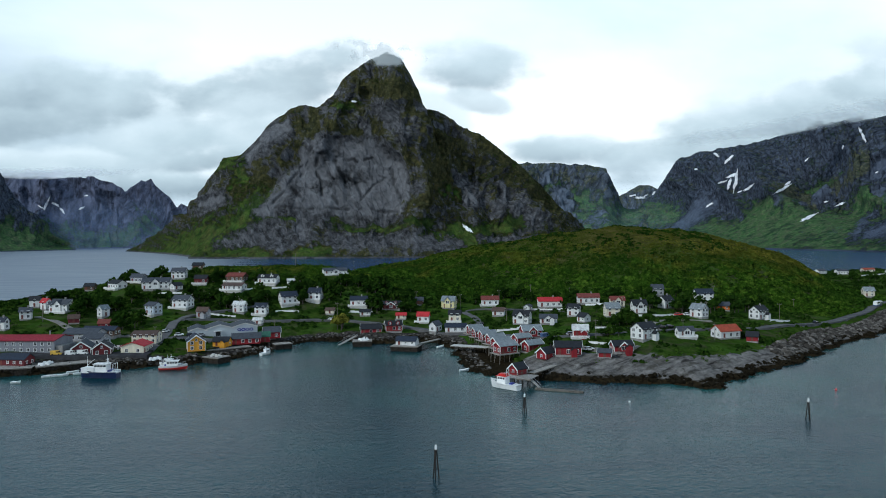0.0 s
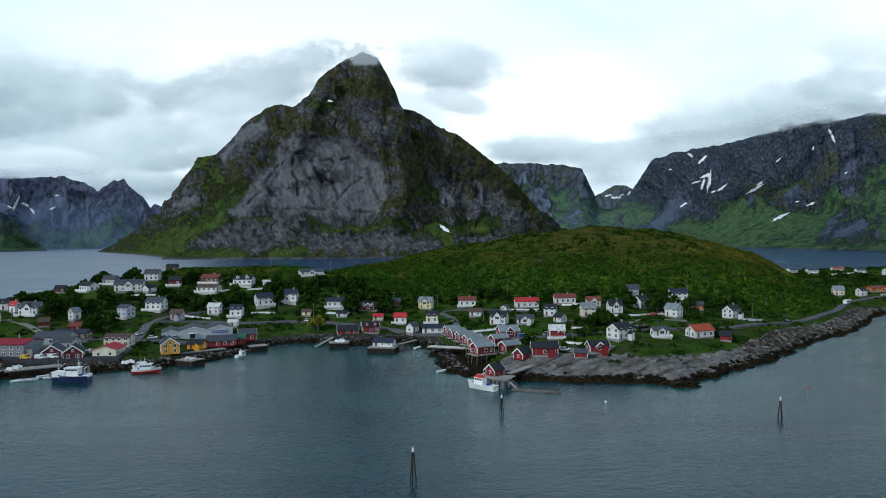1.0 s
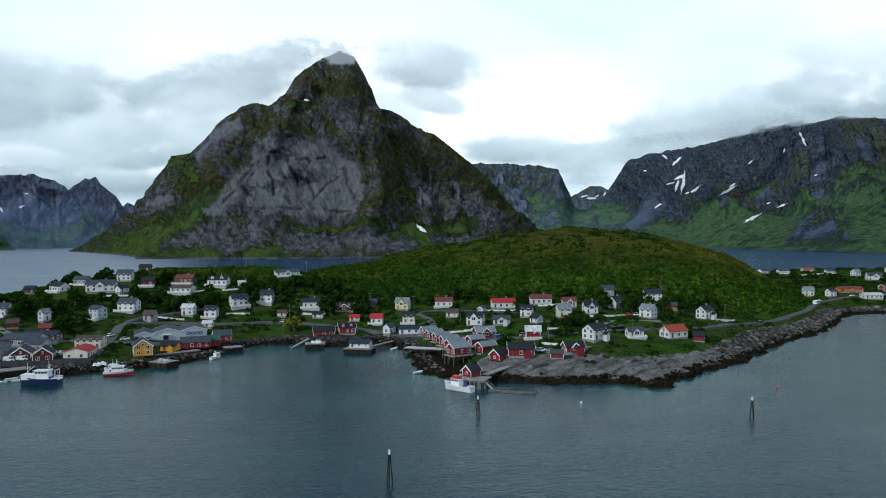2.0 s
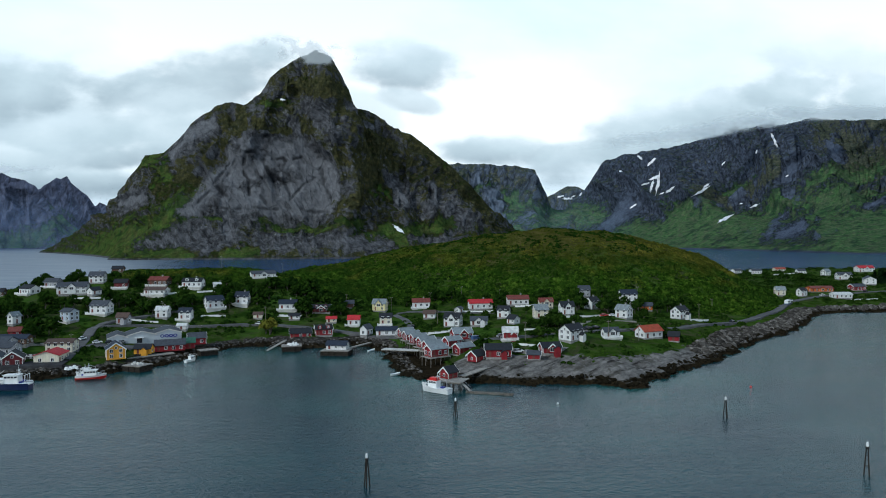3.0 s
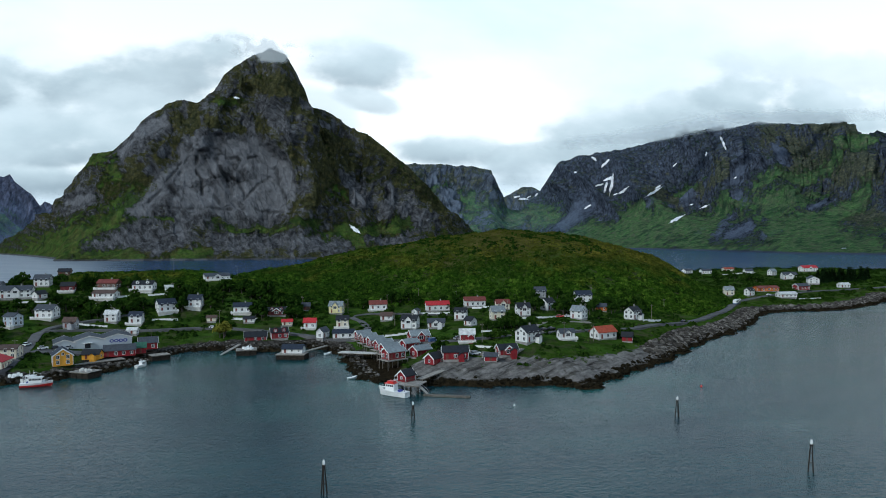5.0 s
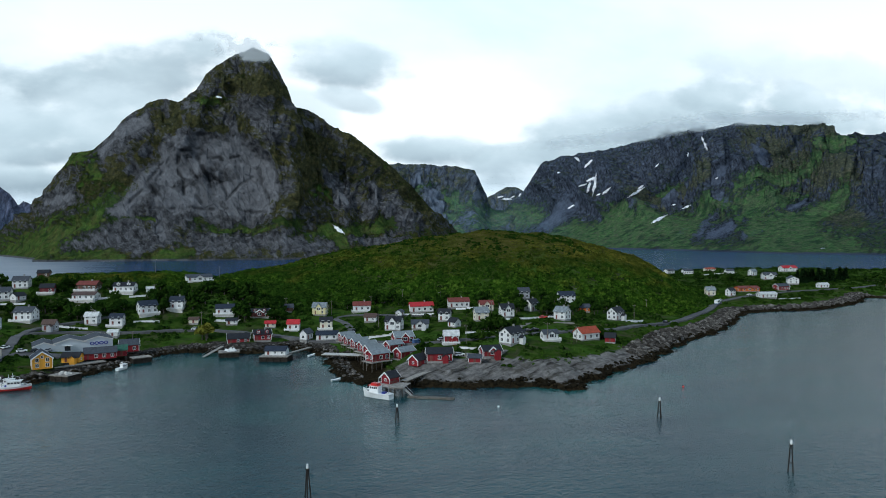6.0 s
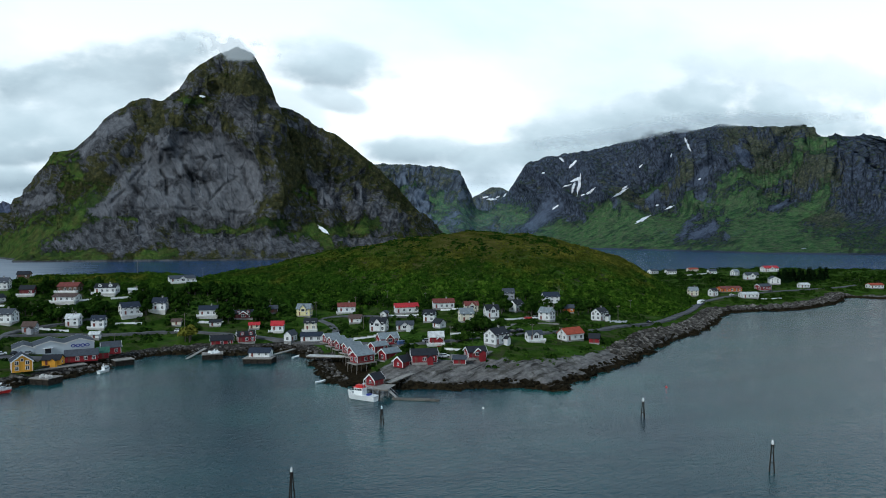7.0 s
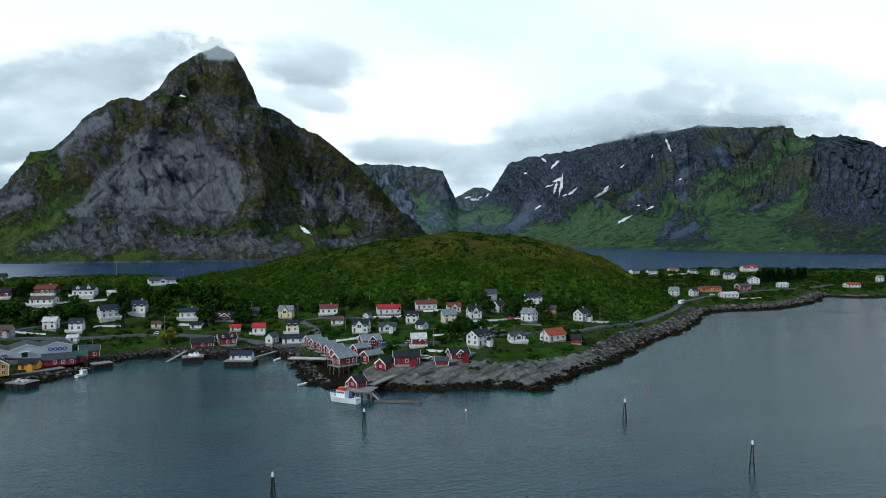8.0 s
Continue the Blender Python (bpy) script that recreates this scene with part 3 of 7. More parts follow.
def spans(*parts):
    """Stops along an axis: (from, to, step), joined."""
    return np.concatenate([np.arange(a, b, c) for a, b, c in parts] + [[parts[-1][1]]])


# ground
gx, gy = spans((-440, -210, 5), (-210, 240, 1.6), (240, 540, 3), (540, 880, 8)), spans((236, 420, 1.3), (420, 560, 2.5), (560, 960, 6))
X, Y = np.meshgrid(gx, gy)
X, Y = X.ravel(), Y.ravel()
D, Z = inland(X, Y), height(X, Y)
bare = 6 + 15 * 1.5 * bump(X, Y, 60, 274, 28, 17) + 17 * bump(X, Y, 98, 262, 46, 22) + 6 * bump(X, Y, 150, 300, 40, 30) + 6 * bump(X, Y, 260, 410, 60, 50) + 9 * bump(X, Y, -40, 362, 60, 12)
sharp = np.clip(D / 3, 0, 1) * np.clip((bare + 4 - D) / 10, 0, 1)
Z = Z + sharp * np.array([0.9 * (noise.ridged_multi_fractal((x * 0.11, y * 0.16, 3.0), 0.9, 2.1, 4, 1.0, 2.0) - 1.1) if k > 0 else 0 for x, y, k in zip(X, Y, sharp)])
bare = bare + 12 * bump(X, Y, -152, 306, 34, 14) + 16 * bump(X, Y, 42, 284, 12, 14) + 18 * bump(X, Y, -104, 338, 24, 16) + 14 * bump(X, Y, 34, 330, 16, 26)
rockiness = np.clip(0.5 + (bare - D) / 14, 0, 1)
tagged(sheet("ground", np.stack([X, Y, Z], 1), len(gx), len(gy), GROUND, (("rock", rockiness), ("rubble", np.clip((34 - X) / 16, 0, 1)))),
       "grassy green island with grey rock shore and dark seaweed", "ground", kind="structure")

# sea
gx, gy = spans((-9000, -500, 850), (-500, 900, 10), (900, 9000, 900)), spans((-6000, 60, 600), (60, 600, 10), (600, 1000, 40), (1000, 6000, 500))
X, Y = np.meshgrid(gx, gy)
X, Y = X.ravel(), Y.ravel()
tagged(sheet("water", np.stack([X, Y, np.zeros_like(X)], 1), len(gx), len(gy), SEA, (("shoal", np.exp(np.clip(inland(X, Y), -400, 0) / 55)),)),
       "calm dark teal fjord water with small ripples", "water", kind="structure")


# ---- mountains ----
def lattice(i, j, k):
    """A steady chance between -1 and 1 for each whole-numbered place."""
    h = (i * 374761393 + j * 668265263 + k * 2147483647) & 0xffffffff
    h = ((h ^ (h >> 13)) * 1274126177) & 0xffffffff
    return ((h ^ (h >> 16)) & 0xffff) / 32767.5 - 1


def swell(x, y, z):
    """Smooth noise between -1 and 1."""
    fx, fy, fz = np.floor(x), np.floor(y), np.floor(z)
    i, j, k = fx.astype(np.int64), fy.astype(np.int64), fz.astype(np.int64)
    u, v, w = (t * t * t * (t * (6 * t - 15) + 10) for t in (x - fx, y - fy, z - fz))
    sides = []
    for dk in (0, 1):
        low = lattice(i, j, k + dk) * (1 - u) + lattice(i + 1, j, k + dk) * u
        high = lattice(i, j + 1, k + dk) * (1 - u) + lattice(i + 1, j + 1, k + dk) * u
        sides.append(low * (1 - v) + high * v)
    return sides[0] * (1 - w) + sides[1] * w


def ridges(x, y, z, octaves, fall=0.5):
    """Sharp-crested noise, about -1 to 1."""
    out, weight, total = 0, 1.0, 0
    for o in range(octaves):
        out = out + weight * (1 - 2.4 * np.abs(swell(x * 2.03 ** o + 17 * o, y * 2.03 ** o, z * 2.03 ** o + 5 * o)))
        total += weight
        weight *= fall
    return out / total


def strokes(b, e, rows, hard=2.0):
    """How far each place lies inside broad strokes, 0 to 1. Bearing and rise, in thousandths, at both ends, and half the width."""
    best = np.zeros_like(b)
    for b0, e0, b1, e1, w in rows:
        ux, uz = b1 - b0, e1 - e0
        t = np.clip(((b - b0) * ux + (e - e0) * uz) / max(1e-6, ux * ux + uz * uz), 0, 1)
        best = np.maximum(best, np.exp(-(np.hypot(b - b0 - t * ux, e - e0 - t * uz) / w) ** hard))
    return best


def massif(name, label, material, crest, far, foot, profile, steps=(420, 150), slabs=(), meadows=(), heath=(), cracks=(), seams=(), bare=(), seed=0.0, cell=150.0, crags=0.2, jag=0.012,
           spurs=0.35, gullies=0.30, lean=0.3, ribs=(), turf=(0.0, 0.0), soft_foot=0.0):
    """A mountain. crest: (bearing, height) knots; far, foot: (bearing, distance) knots of the crest and of the foot; profile: how it climbs from foot to crest.
    Bearings are sideways metres per metre ahead of the lookout. turf: how much grass it holds everywhere, and besides at its foot; soft_foot: the height below which its slopes are smooth."""
    nu, nv = steps
    c, a, f, p = np.array(crest), np.array(far), np.array(foot), np.array(profile)
    b = np.linspace(c[0, 0], c[-1, 0], nu)
    yc, zc, yf = np.interp(b, a[:, 0], a[:, 1]), np.interp(b, c[:, 0], c[:, 1]), np.interp(b, f[:, 0], f[:, 1])
    none = np.zeros_like(b)
    zc = zc * (1 + jag * (ridges(b * 60 + seed, none + seed, none, 4) - 0.2))
    v = np.concatenate([np.linspace(0, 1, nv), np.linspace(1.04, 1.9, 22)])
    V, B = np.meshgrid(v, b, indexing="ij")
    rise = np.where(V <= 1, np.interp(V, p[:, 0], p[:, 1]), np.clip(2 - V, 0, 1) ** 0.8)
    y = yf + (yc - yf) * V
    x, z = B * y, zc * rise
    up = np.hypot(np.gradient(y, axis=0), np.gradient(z, axis=0)).cumsum(0)   # metres walked up the slope
    strike = B * a[:, 1].mean()
    keep = np.clip(V * 12, 0, 1) * (1 - 0.92 * np.exp(-((V - 1) / 0.07) ** 2))
    for ax, az, bx, bz, out, wide in ribs:
        ux, uz = bx - ax, bz - az
        s_ = np.clip(((x - ax) * ux + (z - az) * uz) / (ux * ux + uz * uz), 0, 1)
        far_ = np.hypot(x - ax - s_ * ux, z - az - s_ * uz)
        y = y - keep * out * np.exp(-(far_ / (0.6 * wide)) ** 2)
    n = np.cross(np.stack([np.gradient(x, axis=1), np.gradient(y, axis=1), np.gradient(z, axis=1)], -1), np.stack([np.gradient(x, axis=0), np.gradient(y, axis=0), np.gradient(z, axis=0)], -1))
    n /= np.maximum(1e-6, np.linalg.norm(n, axis=-1, keepdims=True))
    bb, ee = 1000 * x / y, 1000 * (z - 56) / y
    wob = 7 * swell(strike / 60, up / 60, V * 0 + seed) + 5 * swell(strike / 24, up / 40, V * 0 + seed) + 3 * swell(strike / 10, up / 18, V * 0 + seed)
    slab = strokes(bb + wob, ee + wob * 0.7, slabs, 2.4)
    green = strokes(bb + wob * 1.5, ee + wob, meadows, 1.6)
    dry = strokes(bb + wob * 1.5, ee - wob, heath)
    crack = np.maximum(strokes(bb + 0.15 * wob, ee, cracks, 3.0), 0.75 * strokes(bb + 0.2 * wob, ee + 0.2 * wob, seams, 2.4)) * np.clip(1.1 + 1.2 * swell(strike / 16, up / 16, V * 0), 0, 1)
    cliff = strokes(bb + wob, ee + 0.6 * wob, bare)
    px, pu = strike / cell, up / cell
    bend = 0.4 * swell(px * 0.9, pu * 0.7, px * 0 + seed)
    broad = ridges(px * 0.45 + 0.5 * bend - 0.5 * lean * pu, pu * 0.10, px * 0 + seed, 2)
    gully = ridges(px * 1.15 + bend + lean * pu, pu * 0.60 + seed, px * 0 + 3.3, 5, 0.52)
    crag = ridges(px * 2.7 + bend, pu * 2.0 + seed, px * 0 + 7.7, 4, 0.55)
    calm = (1 - 0.72 * slab) * (1 - 0.65 * green)
    h = cell * keep * np.clip((z - soft_foot) / 90, 0.12, 1) * (spurs * (broad - 0.2) * (1 - 0.5 * slab) + calm * (gullies * (gully - 0.2) + crags * (crag - 0.2))) - 4 * crack * keep
    x, y, z = x + h * n[..., 0], y + h * n[..., 1], np.maximum(z + h * n[..., 2], -2)
    grass = turf[0] + turf[1] * np.clip((110 - z) / 110, 0, 1) + 0.98 * green - 0.5 * cliff - 0.12 * np.clip(gully, -1, 1)
    return tagged(sheet(name, np.stack([x.ravel(), y.ravel(), z.ravel()], 1), nu, len(v), material,
                        (("slab", slab), ("turf", grass), ("heath", dry - 0.7 * cliff), ("crack", crack), ("strike", strike)), smooth=True), label, "mountain", kind="structure")


# smooth pale slabs of the great peak and its shoulders
PALE_SLABS = (
    (-250, 30, -211, 78, 25), (-211, 78, -172, 118, 25), (-184, 90, -133, 114, 31), (-133, 114, -94, 110, 31), (-181, 53, -66, 53, 31), (-86, 98, -66, 70, 25),
    (-187, 33, -187, 5, 11), (-262, 107, -220, 151, 11), (-321, 46, -302, 58, 7), (-99, 143, -99, 143, 8), (-111, 153, -111, 153, 4), (44, 70, 40, 49, 6),
    (48, 66, 57, 57, 8), (92, 74, 94, 49, 7), (6, 153, 6, 153, 6))
# bright grass on the great peak's benches and lower slopes
PEAK_MEADOWS = (
    (-146, 23, -87, 15, 11), (-87, 15, -14, 14, 11), (-146, 183, -116, 185, 8), (-269, 18, -200, 25, 6), (-201, -23, -151, -19, 9), (-355, -17, -292, 10, 25),
    (-292, 10, -250, 54, 18), (-298, 107, -273, 105, 11), (-291, 89, -276, 77, 10), (2, 4, 52, 12, 9), (11, 64, 27, 57, 6), (65, 16, 119, 22, 9),
    (50, -5, 52, -22, 12), (15, 62, 24, 57, 7), (-326, -17, -251, -22, 17))
# olive heath on the great peak's dry ridges
PEAK_HEATH = (
    (-246, 58, -211, 102, 13), (-211, 102, -175, 170, 13), (-156, 150, -117, 139, 14), (-85, 151, -41, 111, 13), (-1, 99, 11, 78, 17), (-92, 208, -44, 197, 13),
    (0, 128, 28, 107, 21), (120, 100, 150, 49, 17), (70, 145, 112, 104, 17), (-46, 41, -14, 57, 17), (-276, 58, -238, 85, 11))
# bare cliffs above the water and below the summit
PEAK_CLIFFS = (
    (-308, -4, -204, -5, 13), (-148, -2, 20, -13, 16), (60, 0, 140, -8, 8), (-80, 180, -50, 120, 14), (-165, 165, -150, 120, 14), (20, 110, 60, 60, 12), (100, 60, 130, 20, 14))
# dark curving cracks in the great slab
PEAK_CRACKS = (
    (-173, 100, -169, 113, 3), (-169, 113, -156, 118, 3), (-156, 118, -143, 102, 3), (-143, 102, -133, 79, 3), (-161, 104, -154, 88, 2), (-154, 88, -147, 79, 2),
    (-173, 91, -165, 78, 2), (-165, 78, -164, 58, 2), (-207, 69, -188, 51, 3), (-133, 87, -116, 78, 2), (-103, 107, -92, 110, 2), (-92, 110, -89, 102, 2),
    (-132, 107, -119, 109, 2), (-119, 109, -114, 103, 2))
# long thin seams across the great slab
SLAB_SEAMS = (
    (-219, 42, -185, 39, 2), (-185, 39, -126, 41, 2), (-200, 78, -172, 124, 2), (-211, 74, -192, 102, 2), (-114, 49, -94, 70, 2), (-94, 70, -78, 82, 2),
    (-70, 94, -66, 70, 2), (-66, 70, -54, 45, 2), (-149, 57, -134, 41, 2), (-239, 42, -211, 70, 2), (-118, 82, -110, 57, 2), (-94, 41, -59, 33, 2),
    (-164, 138, -184, 118, 2))
# grass on the lower slopes and ridges of the eastern range
RANGE_MEADOWS = (
    (365, -5, 446, -6, 22), (446, 20, 548, 15, 21), (548, -11, 581, 19, 17), (581, 38, 646, 41, 15), (658, 64, 729, 91, 12), (729, 91, 853, 134, 12),
    (671, 34, 733, 49, 22), (687, 3, 780, 10, 19), (708, -16, 853, -26, 17), (517, 77, 541, 81, 5), (780, 22, 836, 56, 15), (267, 19, 307, 31, 21),
    (422, 1, 488, -10, 16), (528, 79, 554, 85, 7), (442, 43, 488, 36, 12))
# pale bare slabs of the eastern range
RANGE_SLABS = (
    (342, 13, 373, 49, 16), (581, -4, 601, 19, 10), (605, -4, 646, 11, 9), (617, 51, 638, 41, 7), (613, 71, 642, 100, 7), (746, 35, 767, 49, 6),
    (666, -4, 691, 3, 7), (687, 140, 695, 110, 11), (548, -7, 564, 4, 5), (477, 40, 477, 40, 7), (607, 72, 624, 78, 8), (534, 62, 544, 72, 8))
# brown heath high on the eastern range
RANGE_HEATH = (
    (679, 147, 729, 133, 21), (750, 156, 822, 141, 11), (712, 102, 771, 114, 22), (792, 95, 848, 84, 26), (565, 71, 605, 83, 15), (806, 29, 853, 21, 17),
    (477, 68, 517, 56, 11))
# grass in the valley and on the flat-topped mountain's spur
VALLEY_MEADOWS = (
    (245, 32, 307, 27, 19), (201, 32, 236, 15, 15), (150, 70, 171, 79, 8), (193, 66, 223, 45, 11), (133, 70, 154, 41, 9), (210, 10, 271, 14, 13))
# pale rock on the flat-topped mountain's spur
VALLEY_SLABS = (
    (175, 62, 184, 28, 11), (214, 19, 223, 10, 9), (154, 87, 163, 74, 6), (223, 27, 236, 32, 5))
# grass at the foot of the far western mountains
WEST_MEADOWS = (
    (-615, 0, -536, -1, 17), (-543, 19, -425, 14, 19), (-614, 19, -575, 3, 13), (-425, 26, -393, 17, 17), (-472, 6, -441, 8, 9))
# pale scree on the far western mountains
WEST_SLABS = (
    (-574, 47, -535, 27, 11), (-495, 74, -448, 75, 7), (-523, 38, -483, 62, 13), (-484, 34, -476, 50, 6), (-601, 75, -554, 74, 9))

PEAK_ROCK = mat_rockface("grey_gneiss", (0.68, 0.70, 0.75), 0.7, 12.0, 0.4, (1.4, 1.28, 1.1), 1.0, 30, cover=0.50)
# The blue of distance haze is put into this rock and its grass.
RANGE_ROCK = mat_rockface("dark_hazed_gneiss", (0.40, 0.49, 0.68), 0.55, 11.0, 0.0, (1.75, 1.75, 2.7), 1.15, 4, cover=0.28)
# Aerial haze painted into the next two: bluer rock and grass for distance.
VALLEY_ROCK = mat_rockface("haze_tinted_gneiss", (0.58, 0.70, 0.90), 1.0, 10.0, 0.0, (2.0, 2.0, 3.2), 1.6, -10, cover=0.42)
FAR_ROCK = mat_rockface("far_haze_tinted_gneiss", (0.56, 0.64, 0.95), 1.2, 9.0, 0.0, (1.5, 1.6, 3.2), 1.6, -15, cover=0.1)
CLIMB = ((0, 0), (0.14, 0.085), (0.30, 0.155), (0.44, 0.185), (0.62, 0.42), (0.80, 0.71), (0.92, 0.90), (1, 1))
EVEN = ((0, 0), (0.3, 0.16), (0.6, 0.47), (0.85, 0.83), (1, 1))
GENTLE = ((0, 0), (0.22, 0.10), (0.45, 0.22), (0.62, 0.40), (0.76, 0.66), (0.9, 0.90), (1, 1))

# the great peak: a front face between two shoulders that stand further back
great_peak = massif("mountain_peak", "tall grey rock peak with pale slabs and grassy ledges", PEAK_ROCK,
    ((-0.352, 2), (-0.340, 20), (-0.3144, 56), (-0.2905, 85), (-0.2744, 119), (-0.2541, 192), (-0.2355, 246), (-0.2178, 293), (-0.1978, 339), (-0.1818, 378), (-0.1658, 416), (-0.1538, 442), (-0.1442, 459), (-0.1337, 495), (-0.1202, 518), (-0.1059, 539), (-0.086, 568), (-0.0702, 577), (-0.0506, 558), (-0.0389, 512), (-0.0273, 463), (-0.0197, 411), (-0.0104, 358), (-0.0004, 299), (0.0112, 237), (0.0235, 173), (0.0384, 118), (0.054, 72)),
    ((-0.35, 1880), (-0.25, 1930), (-0.15, 2010), (-0.0702, 2040), (0.0, 1990), (0.06, 1900)),
    ((-0.35, 1850), (-0.2513, 1790), (-0.0612, 1745), (0.06, 1740)),
    CLIMB, (680, 330), PALE_SLABS, PEAK_MEADOWS, PEAK_HEATH, PEAK_CRACKS, SLAB_SEAMS, PEAK_CLIFFS, 3.0, 95, 0.12, 0.012, 0.36, 0.24, 0.22, ((-143, 575, -100, 330, 45, 80), (-235, 490, -320, 300, 35, 60), (-60, 440, -10, 180, 35, 70), (-100, 330, -60, 110, 30, 60)), turf=(0.0, 0.10))
west_shoulder = massif("mountain_shoulder_west", "green and grey shoulder of the tall rock peak", PEAK_ROCK,
    ((-0.4396, 1), (-0.4173, 32), (-0.3853, 91), (-0.3454, 154), (-0.3309, 194), (-0.3171, 248), (-0.3009, 319), (-0.2771, 322), (-0.2571, 362),
     (-0.2331, 418), (-0.2092, 452), (-0.1854, 463), (-0.1697, 452), (-0.1577, 466), (-0.1442, 470), (-0.12, 440)),
    ((-0.4396, 3000), (-0.3009, 2350), (-0.1854, 2200), (-0.12, 2150)),
    ((-0.4396, 2990), (-0.3778, 2350), (-0.3382, 1880), (-0.2513, 1810), (-0.12, 1900)),
    EVEN, (400, 220), PALE_SLABS, PEAK_MEADOWS, PEAK_HEATH, bare=PEAK_CLIFFS, seed=9.0, cell=120, crags=0.12, spurs=0.28, gullies=0.24, lean=0.4, turf=(0.06, 0.45))
east_shoulder = massif("mountain_shoulder_east", "dark rocky shoulder of the tall rock peak", PEAK_ROCK,
    ((-0.045, 440), (-0.0197, 422), (0.0001, 414), (0.0197, 390), (0.0433, 361), (0.0591, 350),
     (0.0827, 314), (0.1142, 263), (0.1457, 198), (0.1694, 139), (0.1931, 88), (0.2168, 45), (0.2446, 13)),
    ((-0.045, 2060), (0.0591, 2060), (0.1931, 2150), (0.2446, 2200)),
    ((-0.045, 1800), (0.0578, 1745), (0.177, 1800), (0.2446, 1900)),
    EVEN, (360, 240), PALE_SLABS, PEAK_MEADOWS, PEAK_HEATH, bare=PEAK_CLIFFS, seed=17.0, cell=100, crags=0.13, spurs=0.36, gullies=0.28, lean=-0.25, turf=(0.12, 0.22))
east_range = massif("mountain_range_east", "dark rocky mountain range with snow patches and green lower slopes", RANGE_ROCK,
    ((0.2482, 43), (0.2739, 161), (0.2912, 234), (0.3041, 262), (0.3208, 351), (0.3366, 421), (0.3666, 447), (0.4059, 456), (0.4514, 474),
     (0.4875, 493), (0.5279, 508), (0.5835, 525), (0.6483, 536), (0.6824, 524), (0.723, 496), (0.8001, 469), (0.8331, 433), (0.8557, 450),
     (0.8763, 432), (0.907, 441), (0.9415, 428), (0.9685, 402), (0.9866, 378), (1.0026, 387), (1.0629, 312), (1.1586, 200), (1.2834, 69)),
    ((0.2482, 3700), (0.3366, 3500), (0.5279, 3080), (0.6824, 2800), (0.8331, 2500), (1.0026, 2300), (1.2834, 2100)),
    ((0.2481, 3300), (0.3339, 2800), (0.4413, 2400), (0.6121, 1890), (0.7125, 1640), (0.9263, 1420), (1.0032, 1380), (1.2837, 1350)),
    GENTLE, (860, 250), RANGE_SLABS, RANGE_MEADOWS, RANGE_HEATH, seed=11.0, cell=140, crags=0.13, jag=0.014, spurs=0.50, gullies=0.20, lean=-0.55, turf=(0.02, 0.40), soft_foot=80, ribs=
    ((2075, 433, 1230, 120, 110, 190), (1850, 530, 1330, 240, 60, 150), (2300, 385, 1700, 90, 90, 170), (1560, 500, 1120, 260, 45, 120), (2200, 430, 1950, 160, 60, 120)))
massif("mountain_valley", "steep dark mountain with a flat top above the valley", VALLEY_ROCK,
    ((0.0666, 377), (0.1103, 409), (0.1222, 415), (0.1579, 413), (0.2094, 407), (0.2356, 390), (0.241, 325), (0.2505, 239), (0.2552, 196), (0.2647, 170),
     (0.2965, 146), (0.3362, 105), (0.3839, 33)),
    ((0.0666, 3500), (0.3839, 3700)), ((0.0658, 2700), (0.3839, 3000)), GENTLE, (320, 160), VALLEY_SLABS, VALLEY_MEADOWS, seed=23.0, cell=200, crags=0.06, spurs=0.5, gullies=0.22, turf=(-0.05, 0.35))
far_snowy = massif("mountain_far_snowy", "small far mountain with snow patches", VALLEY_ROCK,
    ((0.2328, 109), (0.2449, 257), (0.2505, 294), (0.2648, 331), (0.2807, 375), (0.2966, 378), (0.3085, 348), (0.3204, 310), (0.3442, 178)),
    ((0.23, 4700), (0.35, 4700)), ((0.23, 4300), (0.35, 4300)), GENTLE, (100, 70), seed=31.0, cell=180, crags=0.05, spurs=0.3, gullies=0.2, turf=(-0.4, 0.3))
far_west = massif("mountain_far_west", "far mountain tinted haze blue, with snow in its hollow", FAR_ROCK,
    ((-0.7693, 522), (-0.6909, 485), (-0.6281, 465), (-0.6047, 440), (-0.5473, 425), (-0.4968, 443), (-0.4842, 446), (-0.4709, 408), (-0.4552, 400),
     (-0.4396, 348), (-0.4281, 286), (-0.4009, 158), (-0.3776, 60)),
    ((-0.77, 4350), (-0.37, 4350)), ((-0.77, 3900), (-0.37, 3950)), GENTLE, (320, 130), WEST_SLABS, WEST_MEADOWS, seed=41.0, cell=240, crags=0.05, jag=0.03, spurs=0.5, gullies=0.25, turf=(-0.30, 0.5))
massif("mountain_far_spire", "far twin-pointed mountain tinted haze blue", FAR_ROCK,
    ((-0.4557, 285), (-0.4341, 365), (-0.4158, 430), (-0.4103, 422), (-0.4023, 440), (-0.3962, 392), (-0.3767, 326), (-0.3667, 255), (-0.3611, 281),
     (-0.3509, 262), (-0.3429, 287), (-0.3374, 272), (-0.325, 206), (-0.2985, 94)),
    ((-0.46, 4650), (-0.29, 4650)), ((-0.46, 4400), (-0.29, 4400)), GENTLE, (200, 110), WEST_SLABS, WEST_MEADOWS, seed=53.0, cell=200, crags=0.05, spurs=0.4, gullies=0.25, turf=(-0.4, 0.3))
massif("mountain_west_spur", "dark mountain spur falling to the fjord", RANGE_ROCK,
    ((-0.8142, 695), (-0.7054, 574), (-0.6434, 444), (-0.6124, 378), (-0.6049, 319), (-0.5842, 229), (-0.5611, 139), (-0.5378, 73), (-0.5081, 22)),
    ((-0.8142, 3300), (-0.5081, 3500)), ((-0.8191, 2600), (-0.508, 3450)), GENTLE, (200, 110), (), WEST_MEADOWS, seed=61.0, cell=200, crags=0.06, jag=0.02, spurs=0.4, gullies=0.25, turf=(-0.05, 0.4))


